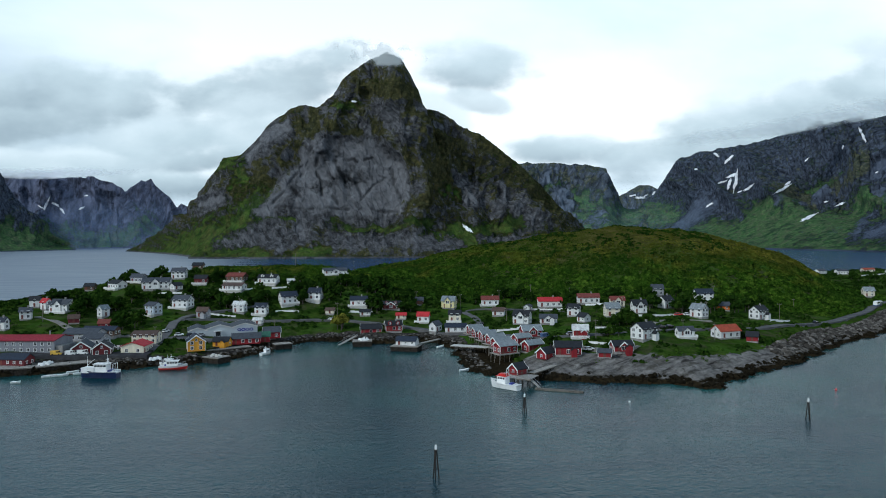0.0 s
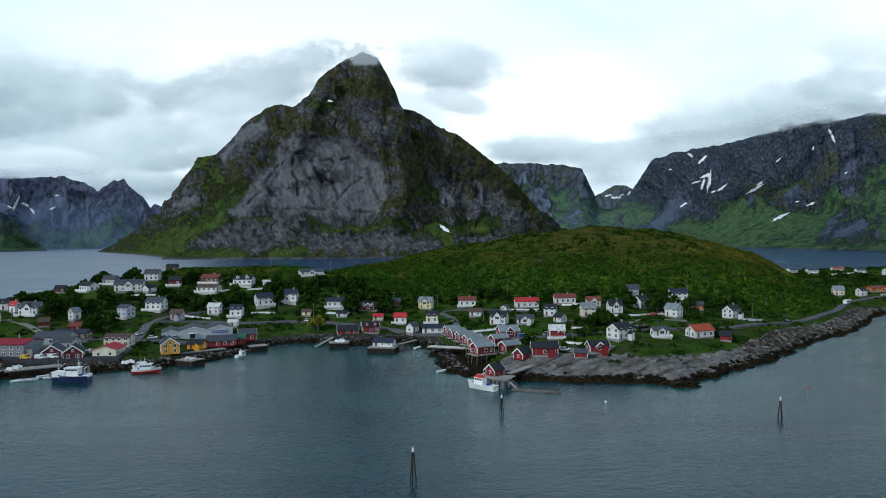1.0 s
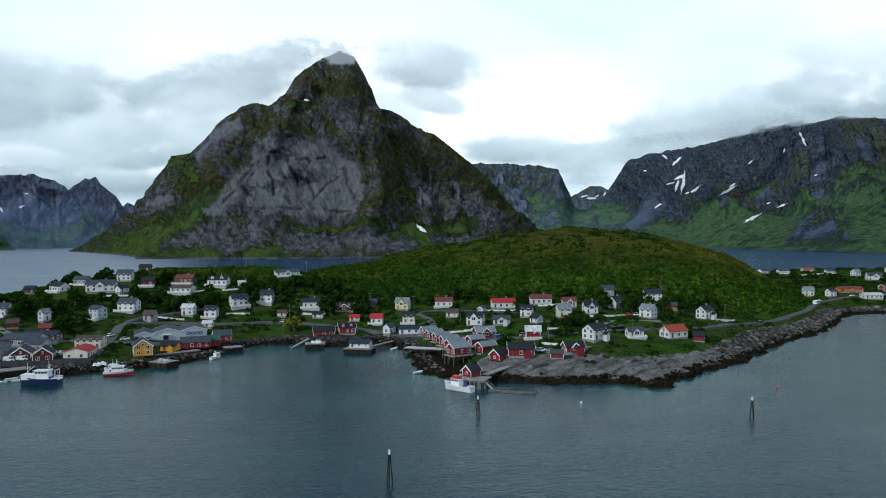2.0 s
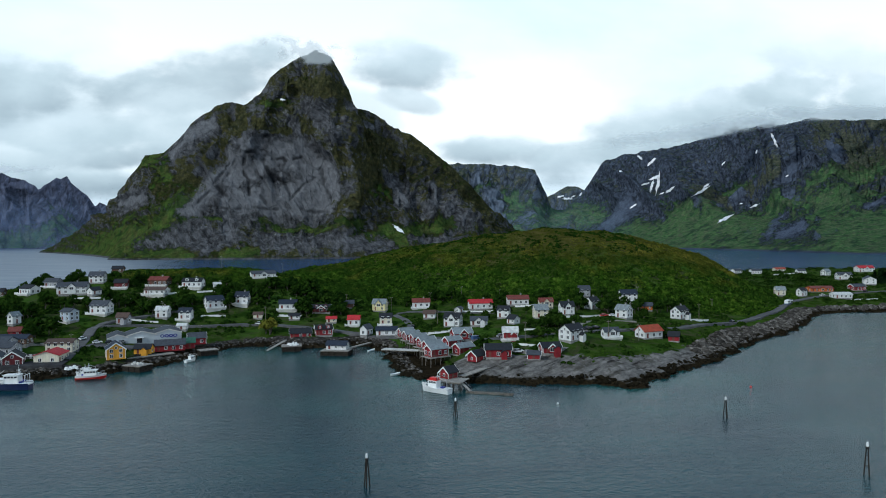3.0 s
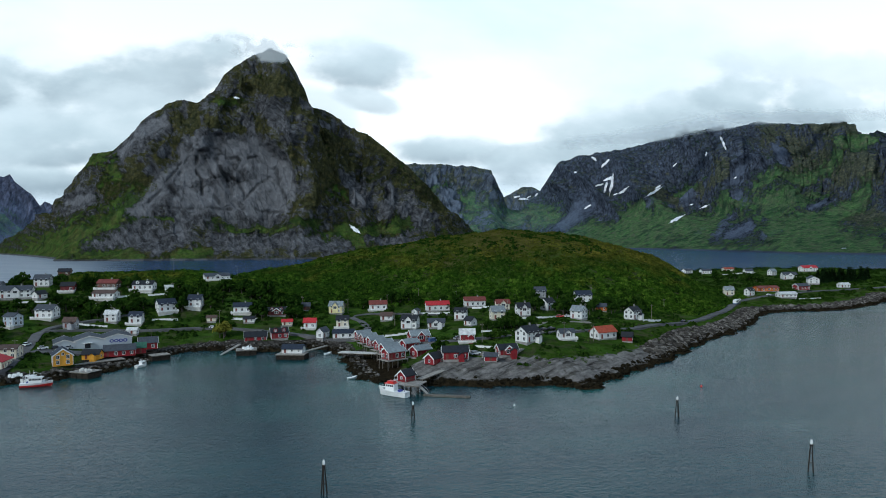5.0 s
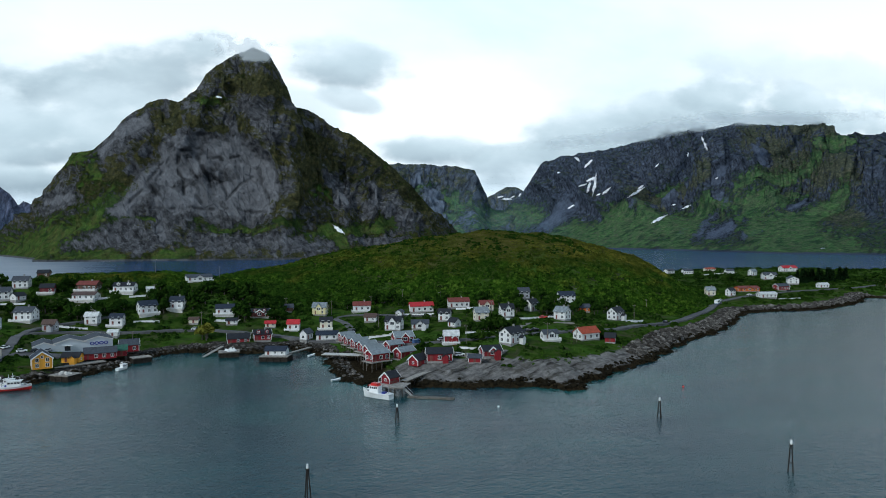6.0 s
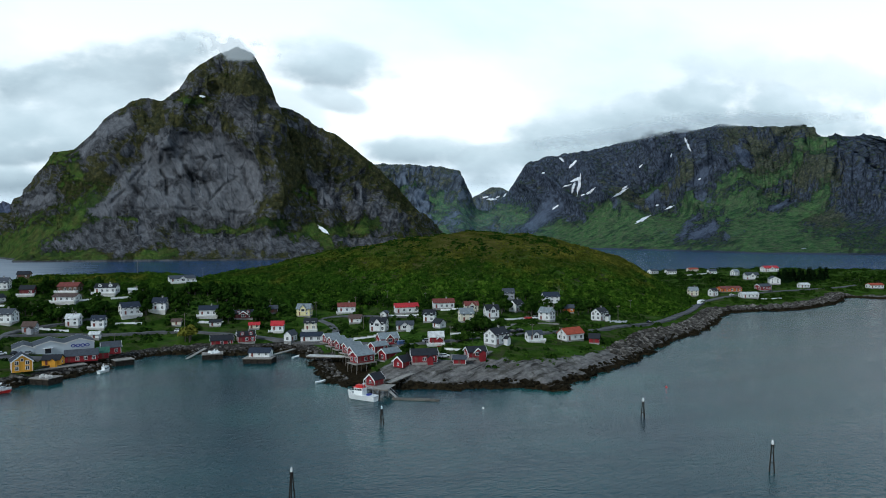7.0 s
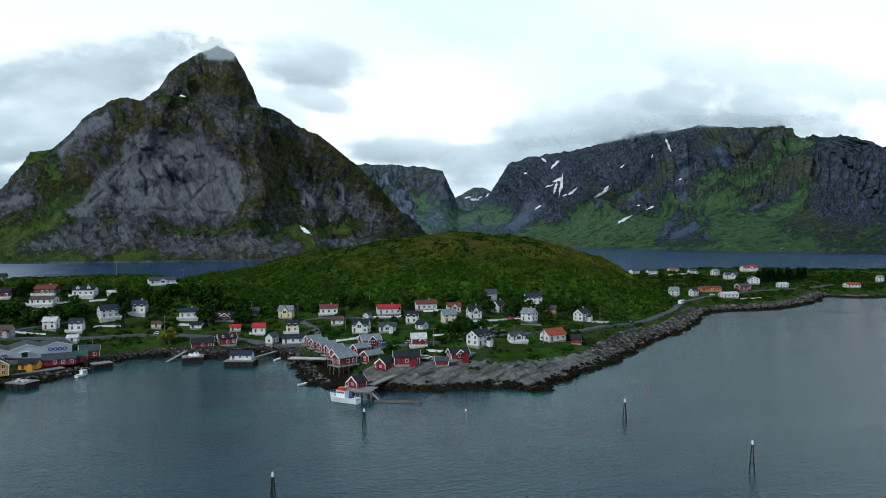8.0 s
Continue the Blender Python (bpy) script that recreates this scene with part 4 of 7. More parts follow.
# ---- snow patches ----
FACES = {}


def face_of(mountain):
    if mountain.name not in FACES:
        me = mountain.data
        co = np.empty(len(me.vertices) * 3, np.float32)
        me.vertices.foreach_get("co", co)
        idx = np.empty(len(me.loops), np.int32)
        me.loops.foreach_get("vertex_index", idx)
        FACES[mountain.name] = BVHTree.FromPolygons(co.reshape(-1, 3).tolist(), idx.reshape(-1, 4).tolist())
    return FACES[mountain.name]


def snow_patch(mountain, bearing, rise, long, thick, tilt):
    """A ragged snowfield that follows the mountain's face. bearing, rise: sideways and up per metre ahead; long, thick: their spans; tilt: degrees."""
    tree_, eye = face_of(mountain), Vector((0, 0, 56))
    n, rings = 32, 5
    pts, r = [], random.Random(int(1e5 * abs(bearing) + 1e4 * rise))
    jag = [0.35 + 0.75 * r.random() for _ in range(n)]
    jag = [(2 * jag[j] + jag[j - 1]) / 3 for j in range(n)]
    ca, sa = math.cos(radians(tilt)), math.sin(radians(tilt))
    for k in range(rings + 1):
        for j in range(n):
            a = 6.2832 * j / n
            u, v = math.cos(a) * long / 2 * k / rings * jag[j], math.sin(a) * 0.6 * thick / 2 * k / rings * jag[(j * 7) % n]
            way = Vector((bearing + u * ca - v * sa, 1, rise + u * sa + v * ca)).normalized()
            hit, normal, _, dist = tree_.ray_cast(eye, way)
            if hit is None:
                return None
            pts.append(hit + normal * (2.5 if normal.dot(way) < 0 else -2.5) - way * 1.5)
    faces = [(k * n + j, k * n + (j + 1) % n, (k + 1) * n + (j + 1) % n, (k + 1) * n + j) for k in range(rings) for j in range(n)]
    me = bpy.data.meshes.new("snow_patch")
    fill(me, [tuple(q) for q in pts], faces, 4, True)
    me.materials.append(SNOW)
    ob = new("snow_patch", me)
    ob.parent = mountain
    return tagged(ob, "white summer snowfield")


snow_patch(east_shoulder, 0.0397, 0.0084, 0.0230, 0.0104, -40)
snow_patch(great_peak, -0.1175, 0.1875, 0.0104, 0.0058, 0)
snow_patch(east_range, 0.4183, 0.0723, 0.0391, 0.0104, 80)
snow_patch(east_range, 0.4088, 0.0677, 0.0299, 0.0081, 70)
snow_patch(east_range, 0.3984, 0.0709, 0.0230, 0.0058, 18)
snow_patch(east_range, 0.4136, 0.0803, 0.0207, 0.0092, 20)
snow_patch(east_range, 0.4366, 0.0627, 0.0230, 0.0081, 35)
snow_patch(east_range, 0.4844, 0.0606, 0.0345, 0.0081, 28)
snow_patch(east_range, 0.4908, 0.0677, 0.0138, 0.0081, 30)
snow_patch(east_range, 0.5210, 0.0198, 0.0311, 0.0092, 25)
snow_patch(east_range, 0.5665, 0.0385, 0.0184, 0.0069, 25)
snow_patch(east_range, 0.5974, 0.1341, 0.0345, 0.0104, -65)
snow_patch(east_range, 0.4088, 0.1033, 0.0230, 0.0081, 42)
snow_patch(east_range, 0.3913, 0.1098, 0.0115, 0.0069, -40)
snow_patch(east_range, 0.3816, 0.0393, 0.0207, 0.0058, 30)
snow_patch(east_range, 0.5186, 0.1016, 0.0104, 0.0046, 40)
snow_patch(east_range, 0.5696, 0.1185, 0.0092, 0.0058, 80)
snow_patch(east_range, 0.5450, 0.0418, 0.0081, 0.0046, 10)
snow_patch(east_range, 0.4239, 0.0572, 0.0092, 0.0046, 20)
snow_patch(east_range, 0.3619, 0.0895, 0.0069, 0.0046, 0)
snow_patch(east_range, 0.6174, 0.0826, 0.0069, 0.0046, 20)
snow_patch(far_snowy, 0.2830, 0.0504, 0.0184, 0.0069, 0)
snow_patch(far_snowy, 0.2727, 0.0536, 0.0138, 0.0058, 10)
snow_patch(far_snowy, 0.2910, 0.0535, 0.0138, 0.0046, 30)
snow_patch(far_snowy, 0.3021, 0.0565, 0.0092, 0.0046, 50)
snow_patch(far_west, -0.5488, 0.0492, 0.0276, 0.0081, 65)
snow_patch(far_west, -0.5362, 0.0483, 0.0161, 0.0069, -25)
snow_patch(far_west, -0.5269, 0.0395, 0.0138, 0.0058, -50)
snow_patch(far_west, -0.5000, 0.0425, 0.0127, 0.0058, 20)
snow_patch(far_west, -0.4934, 0.0598, 0.0081, 0.0046, 10)
snow_patch(far_west, -0.5567, 0.0446, 0.0092, 0.0046, -30)

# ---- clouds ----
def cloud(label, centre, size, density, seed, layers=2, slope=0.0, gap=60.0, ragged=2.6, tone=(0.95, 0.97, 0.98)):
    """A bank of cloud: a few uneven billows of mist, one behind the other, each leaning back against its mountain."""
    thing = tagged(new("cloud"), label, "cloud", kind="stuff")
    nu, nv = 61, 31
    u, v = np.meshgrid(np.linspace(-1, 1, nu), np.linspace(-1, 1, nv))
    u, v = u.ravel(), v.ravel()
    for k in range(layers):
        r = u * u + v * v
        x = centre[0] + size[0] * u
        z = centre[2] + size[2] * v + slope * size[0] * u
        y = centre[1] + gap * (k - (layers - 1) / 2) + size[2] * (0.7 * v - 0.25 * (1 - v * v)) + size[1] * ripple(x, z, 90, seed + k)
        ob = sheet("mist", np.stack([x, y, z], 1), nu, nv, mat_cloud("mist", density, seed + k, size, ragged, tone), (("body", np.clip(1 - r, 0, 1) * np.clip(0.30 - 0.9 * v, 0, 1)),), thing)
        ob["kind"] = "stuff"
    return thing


# Haze of the distance added as two blue-tinted sheets, not as cloud.
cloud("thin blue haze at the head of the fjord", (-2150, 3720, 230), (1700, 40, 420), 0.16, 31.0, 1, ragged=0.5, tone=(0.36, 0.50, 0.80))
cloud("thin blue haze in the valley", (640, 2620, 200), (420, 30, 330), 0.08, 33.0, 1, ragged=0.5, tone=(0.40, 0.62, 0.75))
cloud("thin mist over the peak", (-150, 1850, 545), (150, 12, 66), 0.58, 1.0, 1, -0.10, ragged=3.0, tone=(0.70, 0.74, 0.75))
cloud("grey mist lying on the mountain range", (1330, 2660, 486), (620, 12, 74), 0.97, 7.0, 1, 0.15, ragged=0.8, tone=(0.66, 0.72, 0.74))
cloud("grey mist resting on the range's summits", (1720, 2420, 505), (640, 12, 60), 0.92, 9.0, 1, 0.03, ragged=0.8, tone=(0.66, 0.72, 0.74))
cloud("grey mist on the far mountains", (-2350, 3850, 428), (900, 12, 62), 0.95, 21.0, 1, ragged=0.8, tone=(0.76, 0.80, 0.86))


# ---- building kit ----
class Solid:
    """A mesh in the making: corners and faces."""

    def __init__(self):
        self.v, self.f = [], []

    def add(self, pts, faces):
        n = len(self.v)
        self.v += [tuple(p) for p in pts]
        self.f += [tuple(i + n for i in q) for q in faces]
        return self

    def box(self, x0, y0, z0, x1, y1, z1):
        return self.add([(x0, y0, z0), (x1, y0, z0), (x1, y1, z0), (x0, y1, z0), (x0, y0, z1), (x1, y0, z1), (x1, y1, z1), (x0, y1, z1)],
                        [(3, 2, 1, 0), (4, 5, 6, 7), (0, 1, 5, 4), (1, 2, 6, 5), (2, 3, 7, 6), (3, 0, 4, 7)])

    def gabled(self, l, w, eave, rise, z0=0.0):
        """Walls up to a ridge along x."""
        a, b = l / 2, w / 2
        return self.add([(-a, -b, z0), (a, -b, z0), (a, b, z0), (-a, b, z0), (-a, -b, eave), (a, -b, eave), (a, b, eave), (-a, b, eave), (-a, 0, eave + rise), (a, 0, eave + rise)],
                        [(3, 2, 1, 0), (0, 1, 5, 4), (2, 3, 7, 6), (1, 2, 6, 9, 5), (3, 0, 4, 8, 7), (4, 5, 9, 8), (6, 7, 8, 9)])

    def pitched(self, l, w, eave, rise, over=0.45, thick=0.22):
        """Two roof slabs with eaves that stand out."""
        a, b = l / 2 + over, w / 2
        k = rise / b
        lo, hi = eave - over * k, eave + rise
        for s in (-1, 1):
            y = s * (b + over)
            p = [(-a, y, lo), (a, y, lo), (a, 0, hi), (-a, 0, hi)]
            q = [(x, yy, z + thick) for x, yy, z in p]
            f = [(0, 1, 2, 3), (7, 6, 5, 4), (1, 0, 4, 5), (2, 1, 5, 6), (3, 2, 6, 7), (0, 3, 7, 4)]
            self.add(p + q, f if s > 0 else [c[::-1] for c in f])
        return self

    def rake(self, l, w, eave, rise, over=0.5, deep=0.28, ends=(-1, 1)):
        """White boards along the gables' sloping edges."""
        a, b = l / 2 + over, w / 2
        k = rise / b
        for e in ends:
            for s in (-1, 1):
                x0, x1 = sorted((e * a, e * (a + 0.07)))
                lo, hi = eave - over * k, eave + rise
                y = s * (b + over)
                p = [(x0, y, lo - deep), (x1, y, lo - deep), (x1, 0, hi - deep), (x0, 0, hi - deep), (x0, y, lo + 0.26), (x1, y, lo + 0.26), (x1, 0, hi + 0.26), (x0, 0, hi + 0.26)]
                f = [(3, 2, 1, 0), (4, 5, 6, 7), (0, 1, 5, 4), (1, 2, 6, 5), (2, 3, 7, 6), (3, 0, 4, 7)]
                self.add(p, f if s < 0 else [c[::-1] for c in f])
        return self

    def tube(self, a, b, r0, r1=None, n=7):
        """A tapered round bar from a to b."""
        a, b = Vector(a), Vector(b)
        r1 = r0 if r1 is None else r1
        q = (b - a).to_track_quat("Z", "Y")
        pts = [c + q @ Vector((r * math.cos(6.2832 * i / n), r * math.sin(6.2832 * i / n), 0)) for c, r in ((a, r0), (b, r1)) for i in range(n)]
        return self.add(pts, [(i, (i + 1) % n, n + (i + 1) % n, n + i) for i in range(n)] + [tuple(range(n))[::-1], tuple(range(n, 2 * n))])

    def moved(self, m):
        self.v = [tuple(m @ Vector(p)) for p in self.v]
        return self

    def join(self, other, m=None):
        return self.add([m @ Vector(p) for p in other.v] if m else other.v, other.f)

    def mesh(self, name, material, smooth=False):
        me = bpy.data.meshes.new(name)
        me.from_pydata(self.v, [], self.f)
        if smooth:
            me.polygons.foreach_set("use_smooth", [True] * len(me.polygons))
        me.materials.append(material)
        return me


def part(name, solid, material, parent, label="", at=None, smooth=False):
    """One mesh object under a thing or part. solid: a Solid, or a mesh to share."""
    ob = new(name, solid if isinstance(solid, bpy.types.Mesh) else solid.mesh(name, material, smooth))
    ob.parent = parent
    if at is not None:
        ob.matrix_basis = at
    return tagged(ob, label)


def thing(name, m, label, category, group=""):
    ob = new(name)
    ob.matrix_basis = m
    return tagged(ob, label, category, group)


def level(x, y):
    return float(height(x, y)[0])


TAKEN = []   # footprints: x, y, radius


# ---- windows and doors, each kind one shared mesh ----
def window_meshes(w, h):
    f = Solid()
    f.box(-w / 2 - 0.12, -0.07, -0.12, w / 2 + 0.12, 0.02, 0).box(-w / 2 - 0.12, -0.07, h, w / 2 + 0.12, 0.02, h + 0.14)
    f.box(-w / 2 - 0.12, -0.07, 0, -w / 2, 0.02, h).box(w / 2, -0.07, 0, w / 2 + 0.12, 0.02, h).box(-0.05, -0.06, 0, 0.05, 0.02, h)
    p = Solid().box(-w / 2, -0.035, 0, w / 2, 0.01, h)
    return f.mesh("window", WHITE), p.mesh("pane", GLASS)


PANES = {"tall": window_meshes(1.15, 1.35), "small": window_meshes(0.8, 0.9), "wide": window_meshes(1.9, 1.35), "strip": window_meshes(2.6, 1.2)}
DOOR = Solid().box(-0.5, -0.07, 0, 0.5, 0.02, 2.05).mesh("door", mat_boards("door_paint", (0.16, 0.05, 0.04)))


def window(kind, parent, x, y, z, turn):
    f, p = PANES[kind]
    w = part("window", f, None, parent, at=pose(x, y, z, 0, 0, turn))
    part("pane", p, None, w)


def glaze(parent, l, w, eave, rise, kind="tall", pitch=2.7, skip=0, attic=True, ends=True):
    """Windows round a house, storey by storey. Walls face -y, +y, -x, +x."""
    storeys = 2 if eave > 4.0 else 1
    for k in range(storeys):
        z = 0.85 + 2.2 * k
        n = max(1, int(l / pitch))
        for i in range(n):
            x = (i + 0.5 - n / 2) * l / n
            if not (k == 0 and i == skip):
                window(kind, parent, x, -w / 2, z, 0)
            if i % 2 == 0:
                window(kind, parent, x, w / 2, z, 180)
        if ends:
            m = 2 if w > 5.2 else 1
            for i in range(m):
                y = (i + 0.5 - m / 2) * w / m
                window(kind, parent, -l / 2, y, z, -90)
                window(kind, parent, l / 2, y, z, 90)
    if attic and rise > 1.9 and ends:
        z = eave + 0.05
        window("small", parent, -l / 2, 0, z, -90)
        window("small", parent, l / 2, 0, z, 90)


def house(x, y, yaw, l, w, eave, rise, wall, roof, label, extra="", group="houses of the village", lift=0.0, name="house"):
    """A wooden house with its ridge along its own x. extra: c chimney, t terrace, g cross gable, r rake boards, d dormers, p porch."""
    cs, sn = math.cos(radians(yaw)), math.sin(radians(yaw))
    base = [level(x + cs * a * l / 2 - sn * b * w / 2, y + sn * a * l / 2 + cs * b * w / 2) for a in (-1, 1) for b in (-1, 1)]
    z = (sum(base) / 4 + max(base[0], base[2])) / 2 + 0.35 + lift if not lift else lift
    TAKEN.append((x, y, 0.5 * math.hypot(l, w) + 1.0))
    away = Vector((x, y)).normalized()
    for near in (6.0, 11.0, 17.0, 23.0):
        TAKEN.append((x - away.x * near, y - away.y * near, 0.42 * l + 1.0 - 0.05 * near))
    h = thing(name, pose(x, y, z, 0, 0, yaw), label, name.replace("_", " "), group)
    if not lift:
        part("foundation", Solid().box(-l / 2 + 0.05, -w / 2 + 0.05, -3.5, l / 2 - 0.05, w / 2 - 0.05, 0.25), STONE, h)
    part("wall", Solid().gabled(l, w, eave, rise, 0.2 if not lift else 0.0), WALLS[wall], h)
    part("roof", Solid().pitched(l, w, eave, rise), ROOFS[roof], h, roof + " roof")
    if "r" in extra:
        for e in (-1, 1):
            part("bargeboard", Solid().rake(l, w, eave, rise, ends=(e,)), WHITE, h, "white gable boards")
    for a in ((-1, 1) if "r" in extra else ()):
        for b in (-1, 1):
            part("corner_board", Solid().box(a * l / 2 - 0.1, b * w / 2 - 0.1, 0.2, a * l / 2 + 0.1, b * w / 2 + 0.1, eave), WHITE, h)
    glaze(h, l, w, eave, rise, "tall" if eave > 2.6 else "small", attic="r" not in extra or rise > 2)
    n = max(1, int(l / 2.7))
    part("door", DOOR, None, h, at=pose((0.5 - n / 2) * l / n, -w / 2, 0.25, 0, 0, 0))
    if "c" in extra:
        part("chimney", Solid().box(l * 0.12, -0.35, eave + rise - 0.9, l * 0.12 + 0.7, 0.35, eave + rise + 0.95).box(l * 0.12 - 0.06, -0.41, eave + rise + 0.95, l * 0.12 + 0.76, 0.41, eave + rise + 1.05), STONE, h)
    if "g" in extra:
        gw = min(4.2, l * 0.42)
        g = part("cross_gable", Solid().gabled(w * 0.5 + 0.5, gw, eave, rise * 0.85, 0.2).moved(pose(0, -w * 0.25 - 0.25, 0, 0, 0, 90)), WALLS[wall], h)
        part("gable_roof", Solid().pitched(w * 0.5 + 0.5, gw, eave, rise * 0.85, 0.35).moved(pose(0, -w * 0.25 - 0.25, 0.02, 0, 0, 90)), ROOFS[roof], g)
        window("wide", g, 0, -w / 2 - 0.5, eave - 1.6, 0)
        if "r" in extra:
            part("gable_board", Solid().rake(w * 0.5 + 0.5, gw, eave, rise * 0.85, 0.4).moved(pose(0, -w * 0.25 - 0.25, 0.02, 0, 0, 90)), WHITE, g)
    if "t" in extra:
        t = part("terrace", Solid().box(-l / 2 - 1.2, -w / 2 - 2.2, -0.5, l / 2 + 0.5, -w / 2 - 0.02, 0.1).box(-l / 2 - 0.8, -w / 2 - 1.8, -3.0, l / 2 + 0.2, -w / 2 - 0.03, -0.5), PALE, h, "pale terrace")
        rail = Solid()
        rail.box(-l / 2 - 1.2, -w / 2 - 2.24, 0.85, l / 2 + 0.5, -w / 2 - 2.14, 0.95).box(-l / 2 - 1.2, -w / 2 - 2.22, 0.2, l / 2 + 0.5, -w / 2 - 2.17, 0.65)
        for e in (-l / 2 - 1.2, l / 2 + 0.42):
            rail.box(e, -w / 2 - 2.2, 0.1, e + 0.08, -w / 2, 0.9)
        part("railing", rail, WHITE, t, "white railing")
    if "d" in extra:
        for dx in (-l / 4, l / 4):
            d = part("dormer", Solid().gabled(2.4, 1.9, 1.35, 0.7).moved(pose(dx, -w * 0.26, eave + rise * 0.12, 0, 0, 90)), WALLS[wall], h)
            part("dormer_roof", Solid().pitched(2.4, 1.9, 1.35, 0.7, 0.2, 0.12).moved(pose(dx, -w * 0.26, eave + rise * 0.12, 0, 0, 90)), ROOFS[roof], d)
            window("small", d, dx, -w * 0.26 - 1.2, eave + rise * 0.12 + 0.3, 0)
    if "p" in extra:
        p = part("porch", Solid().gabled(2.2, 2.2, 2.3, 0.9, -2.5).moved(pose(l * 0.22, -w / 2 - 1.0, 0, 0, 0, 90)), WALLS[wall], h)
        part("porch_roof", Solid().pitched(2.2, 2.2, 2.3, 0.9, 0.25).moved(pose(l * 0.22, -w / 2 - 1.0, 0, 0, 0, 90)), ROOFS[roof], p)
    return h



# ---- the village ----
house(-214.3, 348.7, -10, 5.2, 3.4, 4.1, 1.9, "white", "dark blue", "two-storey white house with dark blue roof", "c")
house(-214.1, 368.5, 20, 5.4, 3.9, 4.1, 1.9, "white", "dark grey", "two-storey white house with dark grey roof", "c")
house(-226.3, 398.9, 10, 5.2, 3.4, 4.1, 1.9, "white", "black", "two-storey white house with black roof")
house(-217.7, 394.1, -30, 5.2, 3.7, 4.1, 1.9, "white", "red", "two-storey white house with red roof", "c")
house(-205.5, 388.6, -12, 11.2, 8.0, 4.3, 2.4, "white", "dark grey", "two-storey white house with dark grey roof and pale terrace", "cgt")
house(-187.7, 365.2, 20, 5.0, 3.6, 2.5, 1.7, "maroon", "brown", "small maroon house with brown roof")
house(-178.0, 376.7, 70, 5.2, 3.4, 4.1, 1.9, "white", "grey", "two-storey white house with grey roof")
house(-169.0, 359.1, 5, 5.4, 3.9, 2.5, 1.7, "red", "rust", "small red house with rust roof")
house(-220.9, 450.8, 0, 6.1, 4.4, 2.5, 1.7, "brown", "black", "small brown house with black roof")
house(-198.5, 439.2, -35, 10.8, 6.3, 3.3, 1.9, "white", "black", "long white house with black roof and pale terrace", "t")
house(-190.7, 452.0, -15, 8.7, 5.0, 3.3, 1.9, "grey", "dark grey", "long grey house with dark grey roof and pale terrace", "t")
house(-173.6, 437.7, 10, 15.8, 9.5, 4.3, 2.4, "white", "dark grey", "two-storey white house with dark grey roof and front gable", "cg")
house(-160.7, 434.6, 60, 6.3, 4.5, 2.5, 1.7, "white", "black", "small white house with black roof")
house(-166.7, 456.9, 0, 8.5, 6.2, 4.3, 2.4, "white", "dark grey", "two-storey white house with dark grey roof", "c")
house(-166.1, 491.2, 0, 6.8, 4.9, 2.5, 1.7, "brown", "black", "small brown house with black roof")
house(-149.3, 446.8, 0, 7.5, 4.4, 3.3, 1.9, "maroon", "black", "long maroon house with black roof and pale terrace", "t")
house(-128.0, 450.6, -12, 11.4, 6.6, 3.3, 1.9, "brown", "rust", "long brown house with rust roof and pale terrace", "ct")
house(-125.6, 435.9, -12, 12.8, 7.1, 2.7, 1.5, "white", "brown", "long low white house with brown roof and pale terrace", "t")
house(-107.3, 447.4, -8, 11.8, 6.8, 3.3, 1.9, "white", "black", "long white house with black roof and pale terrace", "cdt")
house(-93.4, 447.1, 20, 4.2, 3.4, 2.1, 1.1, "white", "white", "low white shed with white roof", name="shed", group="sheds of the village")
house(-153.0, 380.5, -30, 7.0, 5.6, 4.8, 1.5, "blue-grey", "dark grey", "two-storey blue-grey house with dark grey roof and pale terrace", "t")
house(-143.6, 398.2, -12, 9.5, 6.9, 4.3, 2.4, "white", "dark grey", "two-storey white house with dark grey roof and pale terrace", "ct")
house(-127.6, 383.9, -12, 6.4, 3.7, 3.3, 1.9, "grey", "brown", "long grey house with brown roof and porch", "p")
house(-112.0, 398.7, -8, 6.4, 5.1, 4.1, 1.9, "white", "white", "two-storey white house with white roof", "c")
house(-99.6, 397.4, -5, 6.5, 4.7, 4.1, 1.9, "white", "dark blue", "two-storey white house with dark blue roof and pale terrace", "t")
house(-88.5, 415.2, 30, 9.4, 6.8, 4.3, 2.4, "white", "dark blue", "two-storey white house with dark blue roof and pale terrace", "t")
house(-97.4, 381.1, -5, 4.7, 3.6, 2.1, 1.1, "white", "white", "low white shed with white roof", name="shed", group="sheds of the village")
house(-71.1, 482.9, 18, 15.4, 9.5, 2.5, 1.7, "white", "dark grey", "small white house with dark grey roof and pale terrace", "gt")
house(-73.5, 421.4, -10, 7.4, 5.3, 4.3, 2.4, "white", "dark blue", "two-storey white house with dark blue roof and pale terrace", "ct")
house(-62.3, 404.8, -5, 4.9, 3.7, 2.1, 1.1, "cream", "brown", "low cream-coloured shed with brown roof", name="shed", group="sheds of the village")
house(-47.2, 416.4, 0, 9.7, 5.6, 3.3, 1.9, "white", "dark blue", "long white house with dark blue roof and pale terrace", "ct")
house(-42.1, 401.4, 0, 5.8, 4.3, 2.1, 1.1, "white", "black", "low white shed with black roof", name="shed", group="sheds of the village")
house(-28.1, 413.5, 0, 10.1, 7.3, 2.5, 1.7, "maroon", "black", "small maroon house with black roof and front gable", "gdr")
house(-21.4, 394.5, 0, 5.4, 4.1, 2.1, 1.1, "cream", "red", "low cream-coloured shed with red roof", name="shed", group="sheds of the village")
house(-9.0, 389.1, -10, 6.4, 3.7, 3.3, 1.9, "white", "red", "long white house with red roof and pale terrace", "t")
house(-12.5, 422.6, 0, 5.3, 3.9, 2.5, 1.7, "brown", "dark grey", "small brown house with dark grey roof")
